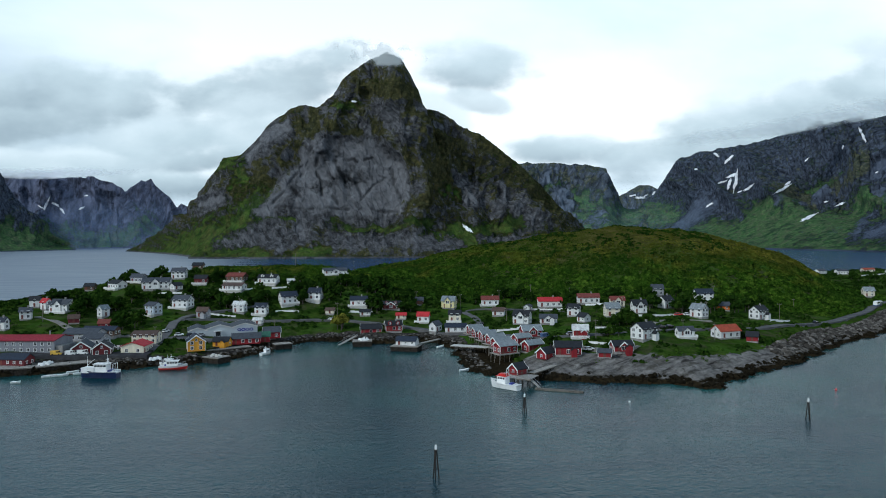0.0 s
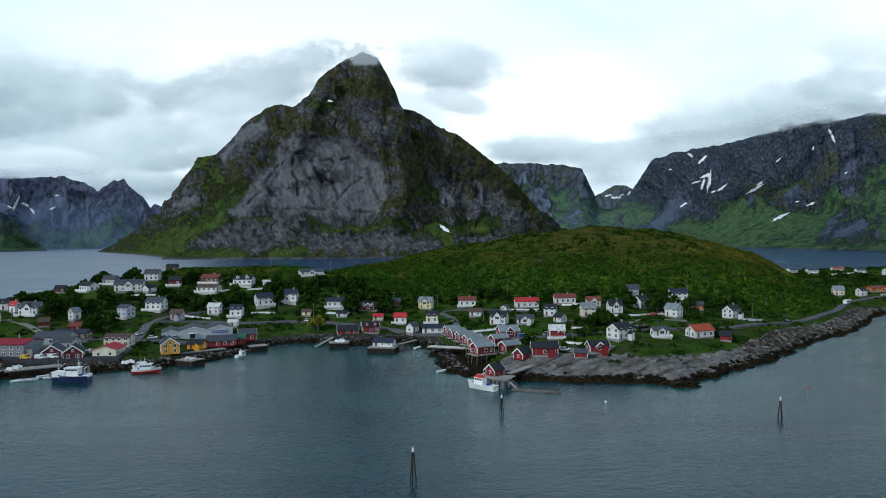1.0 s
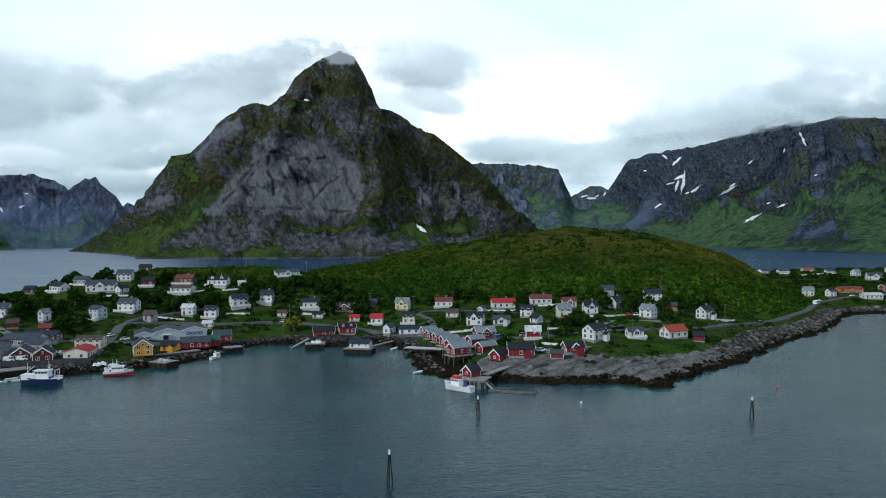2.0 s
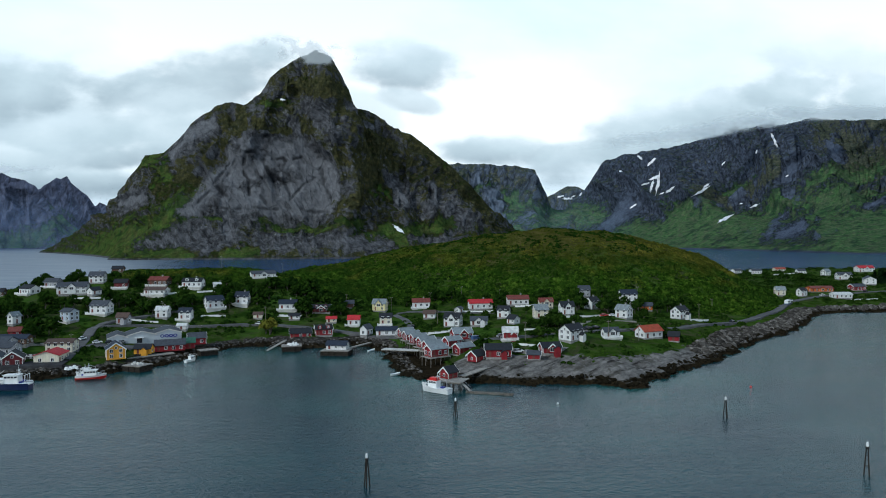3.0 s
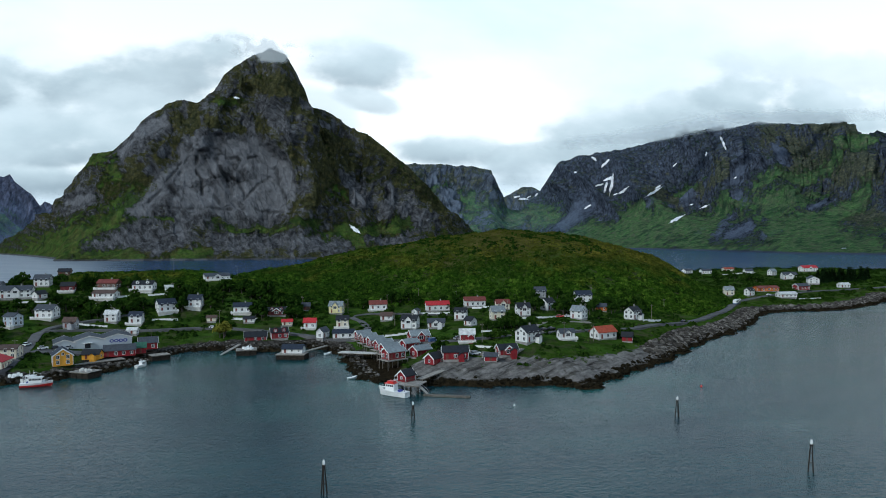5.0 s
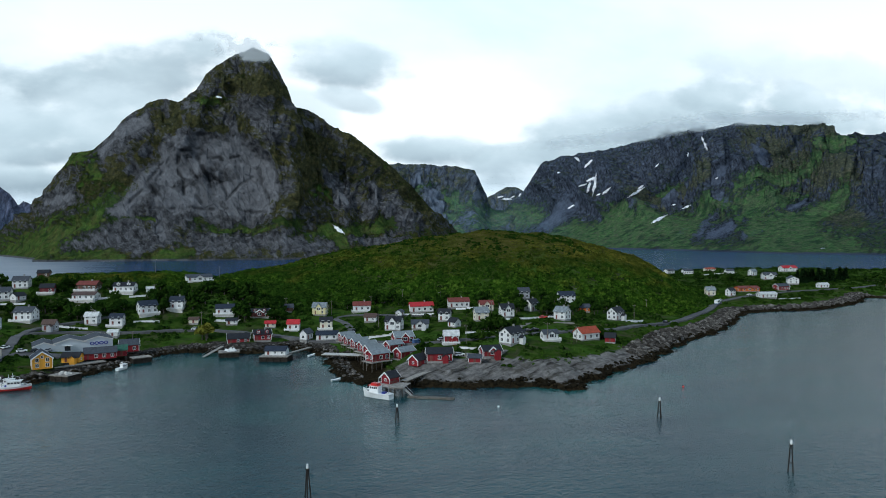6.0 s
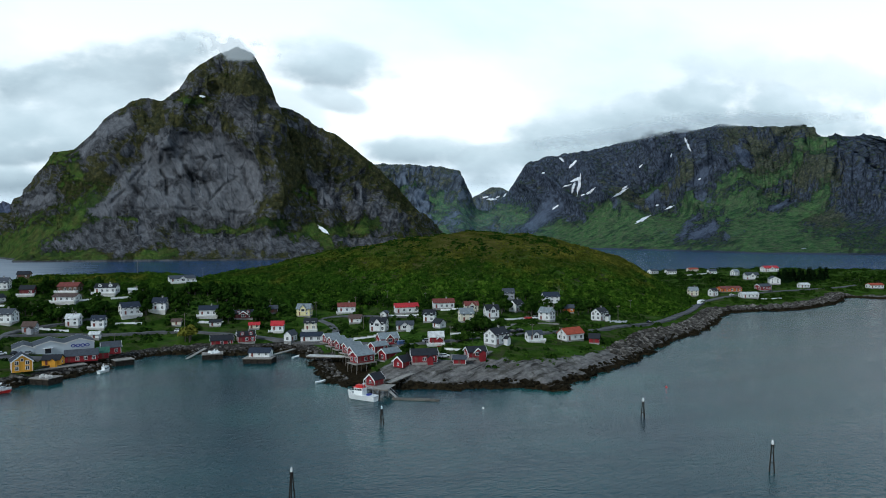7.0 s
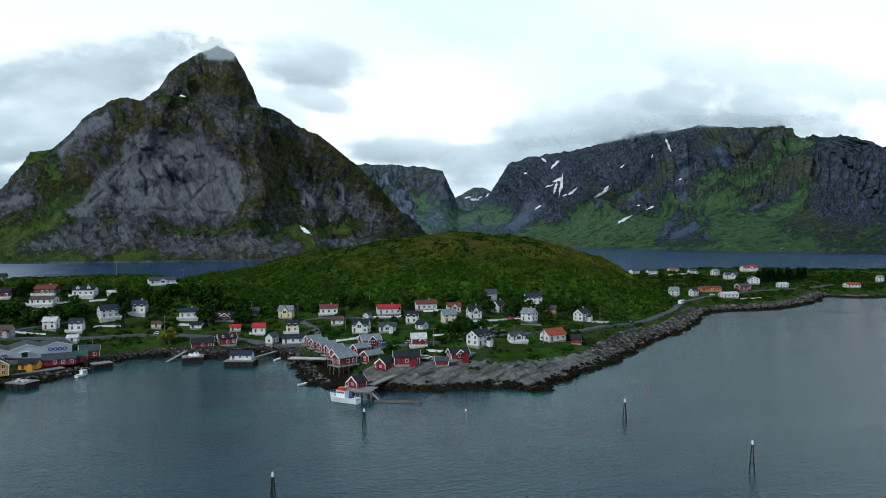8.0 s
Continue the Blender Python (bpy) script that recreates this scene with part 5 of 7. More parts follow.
house(5.5, 415.3, -18, 7.7, 5.5, 4.3, 2.4, "pale yellow", "grey", "two-storey pale yellow house with grey roof and front gable", "g")
house(-24.4, 372.4, 12, 8.4, 4.9, 3.3, 1.9, "red", "black", "long red house with black roof and dormers", "drc")
house(-2.3, 368.9, 62, 6.7, 3.9, 3.3, 1.9, "white", "dark grey", "long white house with dark grey roof")
house(8.2, 364.4, -6, 10.6, 5.8, 2.7, 1.5, "white", "dark blue", "long low white house with dark blue roof")
house(8.2, 387.2, -5, 6.4, 4.6, 4.1, 1.9, "cream", "black", "two-storey cream-coloured house with black roof and pale terrace", "t")
house(29.9, 422.9, 0, 10.0, 5.8, 3.3, 1.9, "white", "rust", "long white house with rust roof and pale terrace", "ct")
house(63.0, 406.6, 0, 13.2, 7.7, 3.3, 1.9, "white", "red", "long white house with red roof", "c")
house(85.2, 407.5, -3, 12.0, 6.9, 3.3, 1.9, "white", "rust", "long white house with rust roof", "c")
house(96.3, 385.0, 0, 7.4, 4.3, 3.3, 1.9, "cream", "rust", "long cream-coloured house with rust roof and front gable", "g")
house(49.6, 399.1, 60, 4.4, 3.4, 2.1, 1.1, "white", "dark grey", "low white shed with dark grey roof", name="shed", group="sheds of the village")
house(32.7, 393.7, -15, 6.5, 4.7, 2.5, 1.7, "white", "brown", "small white house with brown roof")
house(42.0, 361.5, -25, 8.2, 5.9, 4.3, 2.4, "white", "black", "two-storey white house with black roof and front gable", "cg")
house(54.5, 355.8, -10, 8.4, 6.0, 2.5, 1.7, "white", "dark grey", "small white house with dark grey roof and front gable", "gp")
house(69.9, 369.6, -25, 6.1, 4.4, 4.1, 1.9, "white", "black", "two-storey white house with black roof")
house(70.7, 348.3, -60, 5.5, 3.9, 2.5, 1.7, "white", "black", "small white house with black roof")
house(86.9, 358.5, 5, 6.9, 5.0, 4.3, 2.4, "cream", "grey", "two-storey cream-coloured house with grey roof", "c")
house(103.5, 368.9, 5, 7.1, 5.1, 4.3, 2.4, "white", "black", "two-storey white house with black roof and front gable", "cg")
house(132.9, 433.8, 0, 6.9, 5.0, 4.3, 2.4, "grey", "dark grey", "two-storey grey house with dark grey roof")
house(125.7, 394.6, 35, 7.2, 5.2, 4.3, 2.4, "white", "black", "two-storey white house with black roof", "c")
house(157.8, 424.8, 0, 10.0, 7.2, 4.3, 2.4, "white", "dark blue", "two-storey white house with dark blue roof and pale terrace", "t")
house(132.5, 362.1, -55, 7.3, 5.3, 4.3, 2.4, "white", "grey", "two-storey white house with grey roof", "c")
house(158.3, 395.9, -10, 6.1, 4.4, 2.5, 1.7, "orange", "dark grey", "small orange house with dark grey roof")
house(166.8, 370.6, 35, 8.3, 6.0, 4.3, 2.4, "white", "black", "two-storey white house with black roof and porch", "cp")
house(60.3, 304.6, -6, 6.1, 3.5, 3.3, 1.9, "red", "white", "long red house with white roof and pale terrace", "rpt")
house(85.5, 296.9, 35, 9.1, 6.6, 4.3, 2.4, "white", "black", "two-storey white house with black roof and porch", "cp")
house(106.1, 307.1, 8, 7.1, 3.9, 2.7, 1.5, "white", "dark grey", "long low white house with dark grey roof and pale terrace", "gt")
house(128.1, 317.6, 20, 10.7, 6.6, 3.2, 2.4, "white", "orange", "barn-like white house with orange roof")
house(137.4, 311.2, -30, 4.6, 3.4, 2.5, 1.7, "red", "black", "small red house with black roof")
house(72.8, 284.3, 5, 7.7, 5.5, 2.5, 1.7, "red", "black", "small red house with black roof and front gable", "grp")
house(64.6, 277.9, -15, 5.0, 3.7, 2.1, 1.1, "red", "dark grey", "low red shed with dark grey roof and white trim", "r", name="shed", group="sheds of the village")
house(51.2, 284.1, -6, 10.2, 5.9, 3.3, 1.9, "red", "black", "long red house with black roof and white trim", "rp")
house(310.0, 512.2, -10, 7.1, 5.1, 4.3, 2.4, "cream", "grey", "cream-coloured house with grey roof past the hill", "c")
house(326.6, 510.5, 20, 6.5, 4.7, 4.1, 1.9, "white", "black", "white house with black roof past the hill")
house(359.1, 537.8, -5, 17.6, 9.5, 2.7, 1.5, "orange", "rust", "low orange house with rust roof and front gable past the hill", "g")
house(352.6, 502.1, -4, 13.3, 7.3, 2.7, 1.5, "white", "white", "low white house with white roof past the hill")
house(398.7, 547.8, 5, 11.4, 6.6, 3.3, 1.9, "red", "dark grey", "long red house with dark grey roof past the hill", "r")
house(453.6, 606.7, 60, 17.2, 9.5, 4.3, 2.4, "white", "dark grey", "white house with dark grey roof past the hill")
house(453.6, 642.2, -15, 12.7, 9.2, 4.3, 2.4, "white", "dark grey", "white house with dark grey roof and front gable past the hill", "g")
house(475.7, 701.8, 20, 8.0, 5.8, 4.3, 2.4, "white", "grey", "white house with grey roof past the hill")
house(552.5, 747.3, 0, 18.4, 9.5, 4.3, 2.4, "white", "red", "white house with red roof and front gable past the hill", "cg")
house(465.5, 729.9, 0, 9.3, 5.4, 3.3, 1.9, "white", "dark grey", "long white house with dark grey roof and terrace past the hill", "t")
house(483.7, 800.5, 0, 12.7, 7.0, 2.7, 1.5, "cream", "orange", "low cream-coloured house with orange roof past the hill")
house(436.0, 768.7, 0, 11.8, 6.9, 3.3, 1.9, "white", "dark grey", "long white house with dark grey roof and terrace past the hill", "t")
house(433.2, 805.9, 20, 11.9, 6.9, 3.3, 1.9, "white", "dark grey", "long white house with dark grey roof past the hill")
house(411.6, 823.1, -20, 10.0, 5.8, 3.3, 1.9, "white", "black", "long white house with black roof past the hill")
house(456.1, 569.3, 0, 9.5, 5.2, 2.7, 1.5, "white", "white", "low white house with white roof past the hill")
house(513.9, 549.4, -4, 12.9, 7.1, 2.7, 1.5, "white", "orange", "low white house with orange roof past the hill")
house(582.6, 587.4, 0, 6.0, 4.3, 4.1, 1.9, "white", "grey", "white house with grey roof past the hill")


# ---- roads ----
def strip(name, knots, wide, material, label, category, lift=0.12):
    """A band of road laid over the land."""
    k = np.array(knots, float)
    pts = []
    for i in range(len(k) - 1):
        a, b, c, d = k[max(i - 1, 0)], k[i], k[i + 1], k[min(i + 2, len(k) - 1)]
        n = max(2, int(np.hypot(*(c - b)) / 2.5))
        for s in np.arange(n) / n:
            pts.append(0.5 * (2 * b + (c - a) * s + (2 * a - 5 * b + 4 * c - d) * s * s + (3 * b - a - 3 * c + d) * s ** 3))
    pts = np.array(pts + [k[-1]])
    t = np.gradient(pts, axis=0)
    t /= np.linalg.norm(t, axis=1)[:, None] + 1e-9
    side = np.stack([-t[:, 1], t[:, 0]], 1)
    z = np.max([height(*(pts + side * wide / 2 * e).T) for e in (-1, -0.3, 0.3, 1)], axis=0)
    z = np.convolve(np.pad(z, 4, mode="edge"), np.ones(9) / 9, "valid") + lift
    rows = []
    for e, drop in ((-1.0, 1.6), (-0.98, 0), (0.98, 0), (1.0, 1.6)):
        rows.append(np.column_stack([pts + side * wide / 2 * e, z - drop]))
    n = len(pts)
    for p, r in zip(pts[::3], range(n)):
        TAKEN.append((float(p[0]), float(p[1]), wide / 2 + 0.6))
    return tagged(sheet(name, np.concatenate(rows), n, 4, material, smooth=False), label, category, kind="structure")


strip("road", ((0, 366), (20, 352), (37, 333), (51, 312), (64, 307), (80, 309), (98, 318), (118, 329), (137, 335), (155, 339), (185, 362), (223, 394), (264, 440), (303, 486), (336, 505), (382, 529), (440, 554), (505, 570), (640, 590)),
      5.2, ASPHALT, "grey asphalt shore road winding round the island", "road")
strip("road", ((-137, 376), (-118, 384), (-91, 388), (-74, 394), (-57, 395), (-40, 388), (-20, 381), (0, 368)), 4.2, ASPHALT, "grey asphalt village road", "road")
strip("road", ((-129, 314), (-133, 340), (-137, 362), (-138, 376), (-128, 392), (-105, 410)), 4.6, ASPHALT, "grey asphalt lane up from the quay", "road")
strip("road", ((-212, 375), (-196, 365), (-186, 357), (-170, 345), (-137, 350)), 3.6, GRAVEL, "gravel lane", "road")
strip("road", ((16, 355), (21, 376), (19, 394), (14, 408), (30, 412), (55, 398), (75, 386)), 4.0, ASPHALT, "grey lane between the houses", "road")
strip("road", ((-130, 345), (-112, 343), (-98, 350), (-86, 362)), 9.0, ASPHALT, "asphalt yard before the shop", "road")
strip("road", ((98, 318), (100, 335), (112, 350), (135, 352)), 3.2, GRAVEL, "gravel drive", "road")
strip("road", ((52, 296), (62, 288), (72, 284), (80, 290)), 5.0, GRAVEL, "gravel yard behind the red cabins", "road")
strip("road", ((-140, 322), (-150, 322), (-166, 320)), 9.0, YARD, "dark asphalt yard between the warehouses", "road")
strip("road", ((-192, 296), (-165, 303), (-146, 306), (-126, 309)), 12.0, YARD, "dark asphalt quay yard", "road")


# ---- piers ----
def pier(x0, y0, x1, y1, wide, top, label, name="pier", material=None, spacing=3.0, closed=False):
    """A deck of planks on tarred piles from one end to the other."""
    a, b = Vector((x0, y0, 0)), Vector((x1, y1, 0))
    l = (b - a).length
    yaw = math.degrees(math.atan2(y1 - y0, x1 - x0))
    p = thing(name, pose(x0, y0, top, 0, 0, yaw), label, name)
    n = max(3, int(l / 0.45))
    deck = Solid()
    for i in range(n):
        deck.box(i * l / n, -wide / 2, -0.12, (i + 0.9) * l / n, wide / 2, 0.015 * (i % 3))
    part("deck", deck, material or BOARDWALK, p)
    part("beam", Solid().box(0, -wide / 2 + 0.1, -0.45, l, -wide / 2 + 0.35, -0.121).box(0, wide / 2 - 0.35, -0.45, l, wide / 2 - 0.1, -0.121), TIMBER, p)
    m = max(2, int(l / spacing) + 1)
    for i in range(m):
        for e in (-1, 1):
            part("pile", Solid().tube((0.3 + i * (l - 0.6) / (m - 1), e * (wide / 2 - 0.3), -top - 2.5), (0.3 + i * (l - 0.6) / (m - 1), e * (wide / 2 - 0.3), -0.46), 0.16), TARRED, p)
    if closed:
        part("planking", Solid().box(0.1, -wide / 2 + 0.42, -top - 1.5, l - 0.1, wide / 2 - 0.42, -0.46), TARRED, p, "dark plank sides")
    for q in range(int(l / 3) + 1):
        TAKEN.append((x0 + (x1 - x0) * q * 3 / l, y0 + (y1 - y0) * q * 3 / l, wide / 2 + 1))
    return p


pier(-186, 281, -163, 286, 9.0, 2.9, "long dark timber quay along the fish plant", closed=True)
pier(-163, 286, -146, 297, 7.0, 2.8, "dark timber quay with stacked gear", closed=True)
pier(-101, 309, -92.5, 304.5, 7.5, 2.6, "grey timber jetty beside the yellow house", closed=True)
pier(-80, 341, -72.5, 345, 6.0, 2.6, "dark boarded pier with a grey deck", closed=True)
pier(-107, 324, -90, 336, 5.0, 2.6, "timber quay before the red boathouses")
pier(-43, 349, -33.5, 350, 8.0, 2.7, "weathered timber quay with boarded sides", closed=True)
pier(-22.5, 335.5, -9.5, 332, 8.0, 2.4, "dark timber pier carrying a white shed", closed=True)
pier(-11, 337, -0.5, 353.5, 1.8, 2.5, "narrow footbridge to the boat shed pier")
pier(22.5, 257, 33.5, 251.5, 9.0, 3.2, "timber pier on tall piles at the point")
pier(33, 258, 48.5, 279, 2.8, 3.6, "long boardwalk on piles to the point pier")
pier(5.5, 327, 22, 320, 5.0, 3.4, "grey concrete bridge on pillars by the beach", material=PALE, spacing=5.0, closed=False)
pier(33.0, 246.6, 48.5, 240.2, 2.2, 0.45, "low grey floating timber pontoon", "pontoon", material=TIMBER)
pier(-155, 279.5, -143, 283.5, 1.6, 0.4, "small floating jetty with moored dinghies", "pontoon")


def gangway(x0, y0, z0, x1, y1, z1, wide, label):
    g = thing("gangway", pose(0, 0, 0), label, "gangway")
    a, b = Vector((x0, y0, z0)), Vector((x1, y1, z1))
    s = (b - a).cross(Vector((0, 0, 1))).normalized() * wide / 2
    up = Vector((0, 0, 0.12))
    part("ramp", Solid().add([a - s, b - s, b + s, a + s, a - s + up, b - s + up, b + s + up, a + s + up],
         [(0, 1, 2, 3), (7, 6, 5, 4), (1, 0, 4, 5), (2, 1, 5, 6), (3, 2, 6, 7), (0, 3, 7, 4)]), BOARDWALK, g)
    for e in (-1, 1):
        part("handrail", Solid().tube(a + s * e + Vector((0, 0, 1)), b + s * e + Vector((0, 0, 1)), 0.05).tube(a + s * e, a + s * e + Vector((0, 0, 1)), 0.04).tube(b + s * e, b + s * e + Vector((0, 0, 1)), 0.04), STEEL, g)


gangway(31.5, 250.0, 3.2, 34.5, 246.2, 0.55, 1.2, "sloping gangway down to the pontoon")
gangway(-50.0, 350.1, 0.2, -43.0, 364.0, 2.8, 1.6, "pale wooden slipway ramp")


def stilted(x, y, yaw, l, w, eave, rise, wall, roof, label, deck=4.0, extra="r", apron=1.6):
    """A fisherman's cabin on a timber platform with piles."""
    h = house(x, y, yaw, l, w, eave, rise, wall, roof, label, extra, "fishermen's cabins on stilts", deck, "cabin")
    part("platform", Solid().box(-l / 2 - apron, -w / 2 - apron, -0.35, l / 2 + 0.4, w / 2 + 0.4, -0.01), BOARDWALK, h)
    rail = Solid().box(-l / 2 - apron, -w / 2 - apron, 0.9, l / 2 + 0.4, -w / 2 - apron + 0.08, 1.0).box(-l / 2 - apron, -w / 2 - apron, 0.9, -l / 2 - apron + 0.08, w / 2 + 0.4, 1.0)
    for i in range(9):
        px = -l / 2 - apron + (l + apron) * i / 8
        rail.box(px, -w / 2 - apron + 0.01, 0, px + 0.07, -w / 2 - apron + 0.07, 0.9)
    part("railing", rail, TIMBER, h)
    n = max(3, int(l / 2.4))
    for i in range(n):
        for py in (-w / 2 - apron + 0.2, 0, w / 2):
            px = -l / 2 - apron + 0.3 + (l + apron - 0.2) * i / (n - 1)
            part("pile", Solid().tube((px, py, -deck - 1.5), (px, py, -0.35), 0.13), TIMBER, h)
    return h


stilted(27.5, 299, 28, 8.4, 5.4, 3.2, 1.6, "red", "grey", "red cabin with grey roof and white trim on stilts", 4.4)
stilted(39.5, 303, 30, 7.6, 5.2, 3.1, 1.6, "red", "grey", "red cabin with grey roof and wide deck on stilts", 4.3)
stilted(27.0, 313, 26, 7.6, 4.6, 3.0, 1.4, "red", "grey", "red cabin with pale grey roof on stilts", 4.5)
stilted(25.2, 324, 24, 7.4, 4.4, 3.0, 1.4, "red", "grey", "red cabin with pale grey roof above the beach", 4.6)
stilted(22.4, 335, 24, 7.2, 4.2, 2.9, 1.35, "red", "grey", "red cabin with weathered grey roof above the beach", 4.7)
stilted(19.6, 345, 22, 7.0, 4.0, 2.9, 1.3, "red", "grey", "red cabin with grey roof beside the concrete bridge", 4.8)
stilted(17.4, 355, 22, 7.0, 4.0, 2.9, 1.3, "red", "grey", "red cabin with grey roof at the row's end", 5.0)
stilted(36.5, 318, 26, 7.0, 4.8, 3.0, 1.5, "red", "grey", "red cabin with grey roof behind the first row", 5.2)
stilted(28.2, 257.5, 40, 5.0, 4.2, 2.3, 1.8, "red", "black", "small red cabin on the point pier with white trim", 3.3, "r", 0.5)
house(42.5, 283.5, 42, 6.4, 4.8, 2.5, 1.9, "red", "black", "small red cabin with black roof above the boardwalk", "r", lift=4.5)
house(41.5, 325, 12, 8.6, 6.5, 3.2, 2.2, "red", "grey", "red house with grey roof and front gable", "gr")
house(-109.5, 318.5, 112, 9.0, 7.4, 4.4, 2.7, "yellow", "dark blue", "ochre yellow wooden house with white trim on the quay", "r", lift=3.6)
house(-102, 333, -8, 7.4, 4.6, 2.5, 1.7, "yellow", "black", "small orange-yellow cabin with black roof", "p", lift=3.1)
house(-93.0, 341.5, 14, 13.0, 6.0, 2.9, 2.1, "red", "dark grey", "long red boathouse with grey roof", "", lift=2.9, name="boathouse")
house(-85.6, 347.5, 14, 4.6, 5.4, 2.8, 1.9, "red", "green", "red boathouse with green roof", "", lift=2.9, name="boathouse")
house(-84.5, 357, 18, 8.0, 5.4, 3.3, 2.2, "red", "dark grey", "red boathouse with slate grey roof", "r", lift=3.3, name="boathouse")
house(-36.0, 372, 4, 10.5, 5.5, 2.8, 2.1, "red", "black", "red boathouse with black roof behind the quay", "r", lift=3.0, name="boathouse")
house(-15.5, 335.5, -16, 9.6, 5.2, 2.2, 1.6, "white", "dark blue", "white boat shed with dark blue roof on a pier", "", lift=2.45, name="boathouse")
house(-146.5, 309, 108, 9.0, 7.2, 3.3, 2.6, "maroon", "black", "dark red gabled house with white trim on the quay", "r", lift=3.5)
house(-156.5, 312, 108, 12.0, 7.4, 3.0, 2.6, "maroon", "dark grey", "dark red gabled warehouse with white trim", "r", lift=3.8)
house(-134.3, 315, 92, 11.0, 9.8, 3.4, 1.7, "cream", "red", "beige warehouse with bright red roof", "", lift=3.4)
house(-136.0, 330, 2, 11.0, 8.0, 4.2, 1.4, "cream", "brown", "beige building with brown roof behind the quay", "")
house(-172.5, 289.5, -10, 12.0, 6.0, 2.6, 1.8, "maroon", "dark blue", "dark red fish shed on the quay", "", lift=2.95)
house(-166.5, 334, -6, 16.0, 9.0, 3.4, 2.0, "grey", "dark grey", "dark grey warehouse with slate roof", "")
house(-158.0, 327, -8, 9.0, 8.0, 3.2, 2.0, "grey", "dark grey", "grey warehouse with dark roof", "")
house(-164.0, 345, -6, 16.0, 6.0, 2.8, 1.5, "brown", "dark blue", "long low dark storehouse", "")


def plant():
    """The fish plant: a long grey hall with a red roof."""
    h = thing("factory", pose(-186, 313, 4.6, 0, 0, -3), "long grey fish plant with a red sheet roof", "factory")
    l, w, e = 42.0, 14.0, 5.6
    part("wall", Solid().gabled(l, w, e, 1.5, -3), mat_boards("grey_sheet_cladding", (0.20, 0.21, 0.235), 0.08), h)
    part("roof", Solid().pitched(l, w, e, 1.5, 0.5, 0.3), mat_roof("red_sheet_roof", (0.24, 0.014, 0.026), 0.6), h, "dull red sheet roof")
    for i in range(13):
        window("tall", h, -l / 2 + 2 + i * 3.15, -w / 2, 1.0, 0)
        if i % 4 != 1:
            window("tall", h, -l / 2 + 2 + i * 3.15, -w / 2, 3.6, 0)
    part("loading_bay", Solid().box(l / 2 - 0.05, -w / 2 + 1, -3, l / 2 + 3, w / 2 - 2, 3.4), STONE, h)
    part("pipe", Solid().tube((l / 2 - 6, 0, e + 1), (l / 2 - 6, 0, e + 3.4), 0.3), STEEL, h)
    TAKEN.append((-186, 313, 22))


plant()


def shop():
    """The shop: three joined pale halls with low dark roofs and a blue sign."""
    s = thing("shop", pose(-111, 361, 5.0, 0, 0, 20), "pale blue-grey shop hall with dark low roofs and blue sign", "shop")
    for x, w, e, r in ((-11.5, 9.0, 2.9, 1.6), (-1.0, 13.0, 3.6, 1.9), (11.0, 12.0, 4.0, 1.7)):
        part("wall", Solid().gabled(16, w, e, r, -3).moved(pose(x, 0, 0, 0, 0, 90)), CLADDING, s)
        part("roof", Solid().pitched(16, w, e, r, 0.25, 0.2).moved(pose(x, 0, 0.02, 0, 0, 90)), ROOFS["dark grey"], s)
        part("gable_trim", Solid().rake(16, w, e, r, 0.28, 0.2).moved(pose(x, 0, 0.02, 0, 0, 90)), PALE, s)
    sign = part("sign", Solid().box(7.0, -8.12, 1.6, 15.2, -8.02, 3.6), CLADDING, s, "pale sign board")
    for i in range(4):
        mark = Solid()
        cx = 8.2 + i * 1.95
        ring = [(cx + q * math.cos(a), -8.13 - d, 2.6 + q * 0.8 * math.sin(a)) for d in (0.0, 0.06) for q in (0.52, 0.98) for a in [6.2832 * j / 16 for j in range(16)]]
        f = []
        for j in range(16):
            k = (j + 1) % 16
            f += [(32 + j, 48 + j, 48 + k, 32 + k), (48 + j, 16 + j, 16 + k, 48 + k), (32 + k, k, j, 32 + j)]
        part("mark", mark.add(ring, f), BLUEPAINT, sign, "blue painted ring")
    part("door", Solid().box(-3.2, -8.1, 0.0, -0.8, -7.98, 2.3), GLASS, s)
    part("awning", Solid().box(-4.0, -9.2, 2.4, 0.0, -8.0, 2.55), WHITE, s)
    TAKEN.append((-111, 361, 19))


shop()


# ---- boats ----
def hull(l, b, h, sheer=0.5, n=9):
    """A lofted hull, bow at +x, waterline at z = 0.35."""
    rows = []
    for i in range(n):
        t = i / (n - 1)
        x = -l / 2 + l * t
        wide = b / 2 * (0.82 + 0.18 * math.sin(t * 3.1)) * (1 - max(0, (t - 0.55) / 0.45) ** 2.2)
        top = h + sheer * max(0, t - 0.4) ** 1.4 * 2.2
        ch = wide * (0.8 - 0.35 * t)
        rake = 0.10 * l * max(0, t - 0.7) / 0.3
        rows.append([(x - rake * 0.6, 0, -0.5 + 0.3 * t), (x - rake * 0.3, ch, 0.1), (x + rake * 0.2, wide, top), (x + rake * 0.2, max(wide - 0.15, 0), top), (x, max(wide - 0.2, 0), top - 0.45), (x, 0, top - 0.4)])
    s = Solid()
    for side in (1, -1):
        pts = [(x, y * side, z) for r in rows for x, y, z in r]
        k = len(rows[0])
        f = [(i * k + j, i * k + j + 1, (i + 1) * k + j + 1, (i + 1) * k + j) for i in range(n - 1) for j in range(k - 1)]
        f += [tuple(range(k))] if side < 0 else [tuple(range(k))[::-1]]
        s.add(pts, f if side < 0 else [q[::-1] for q in f])
    return s


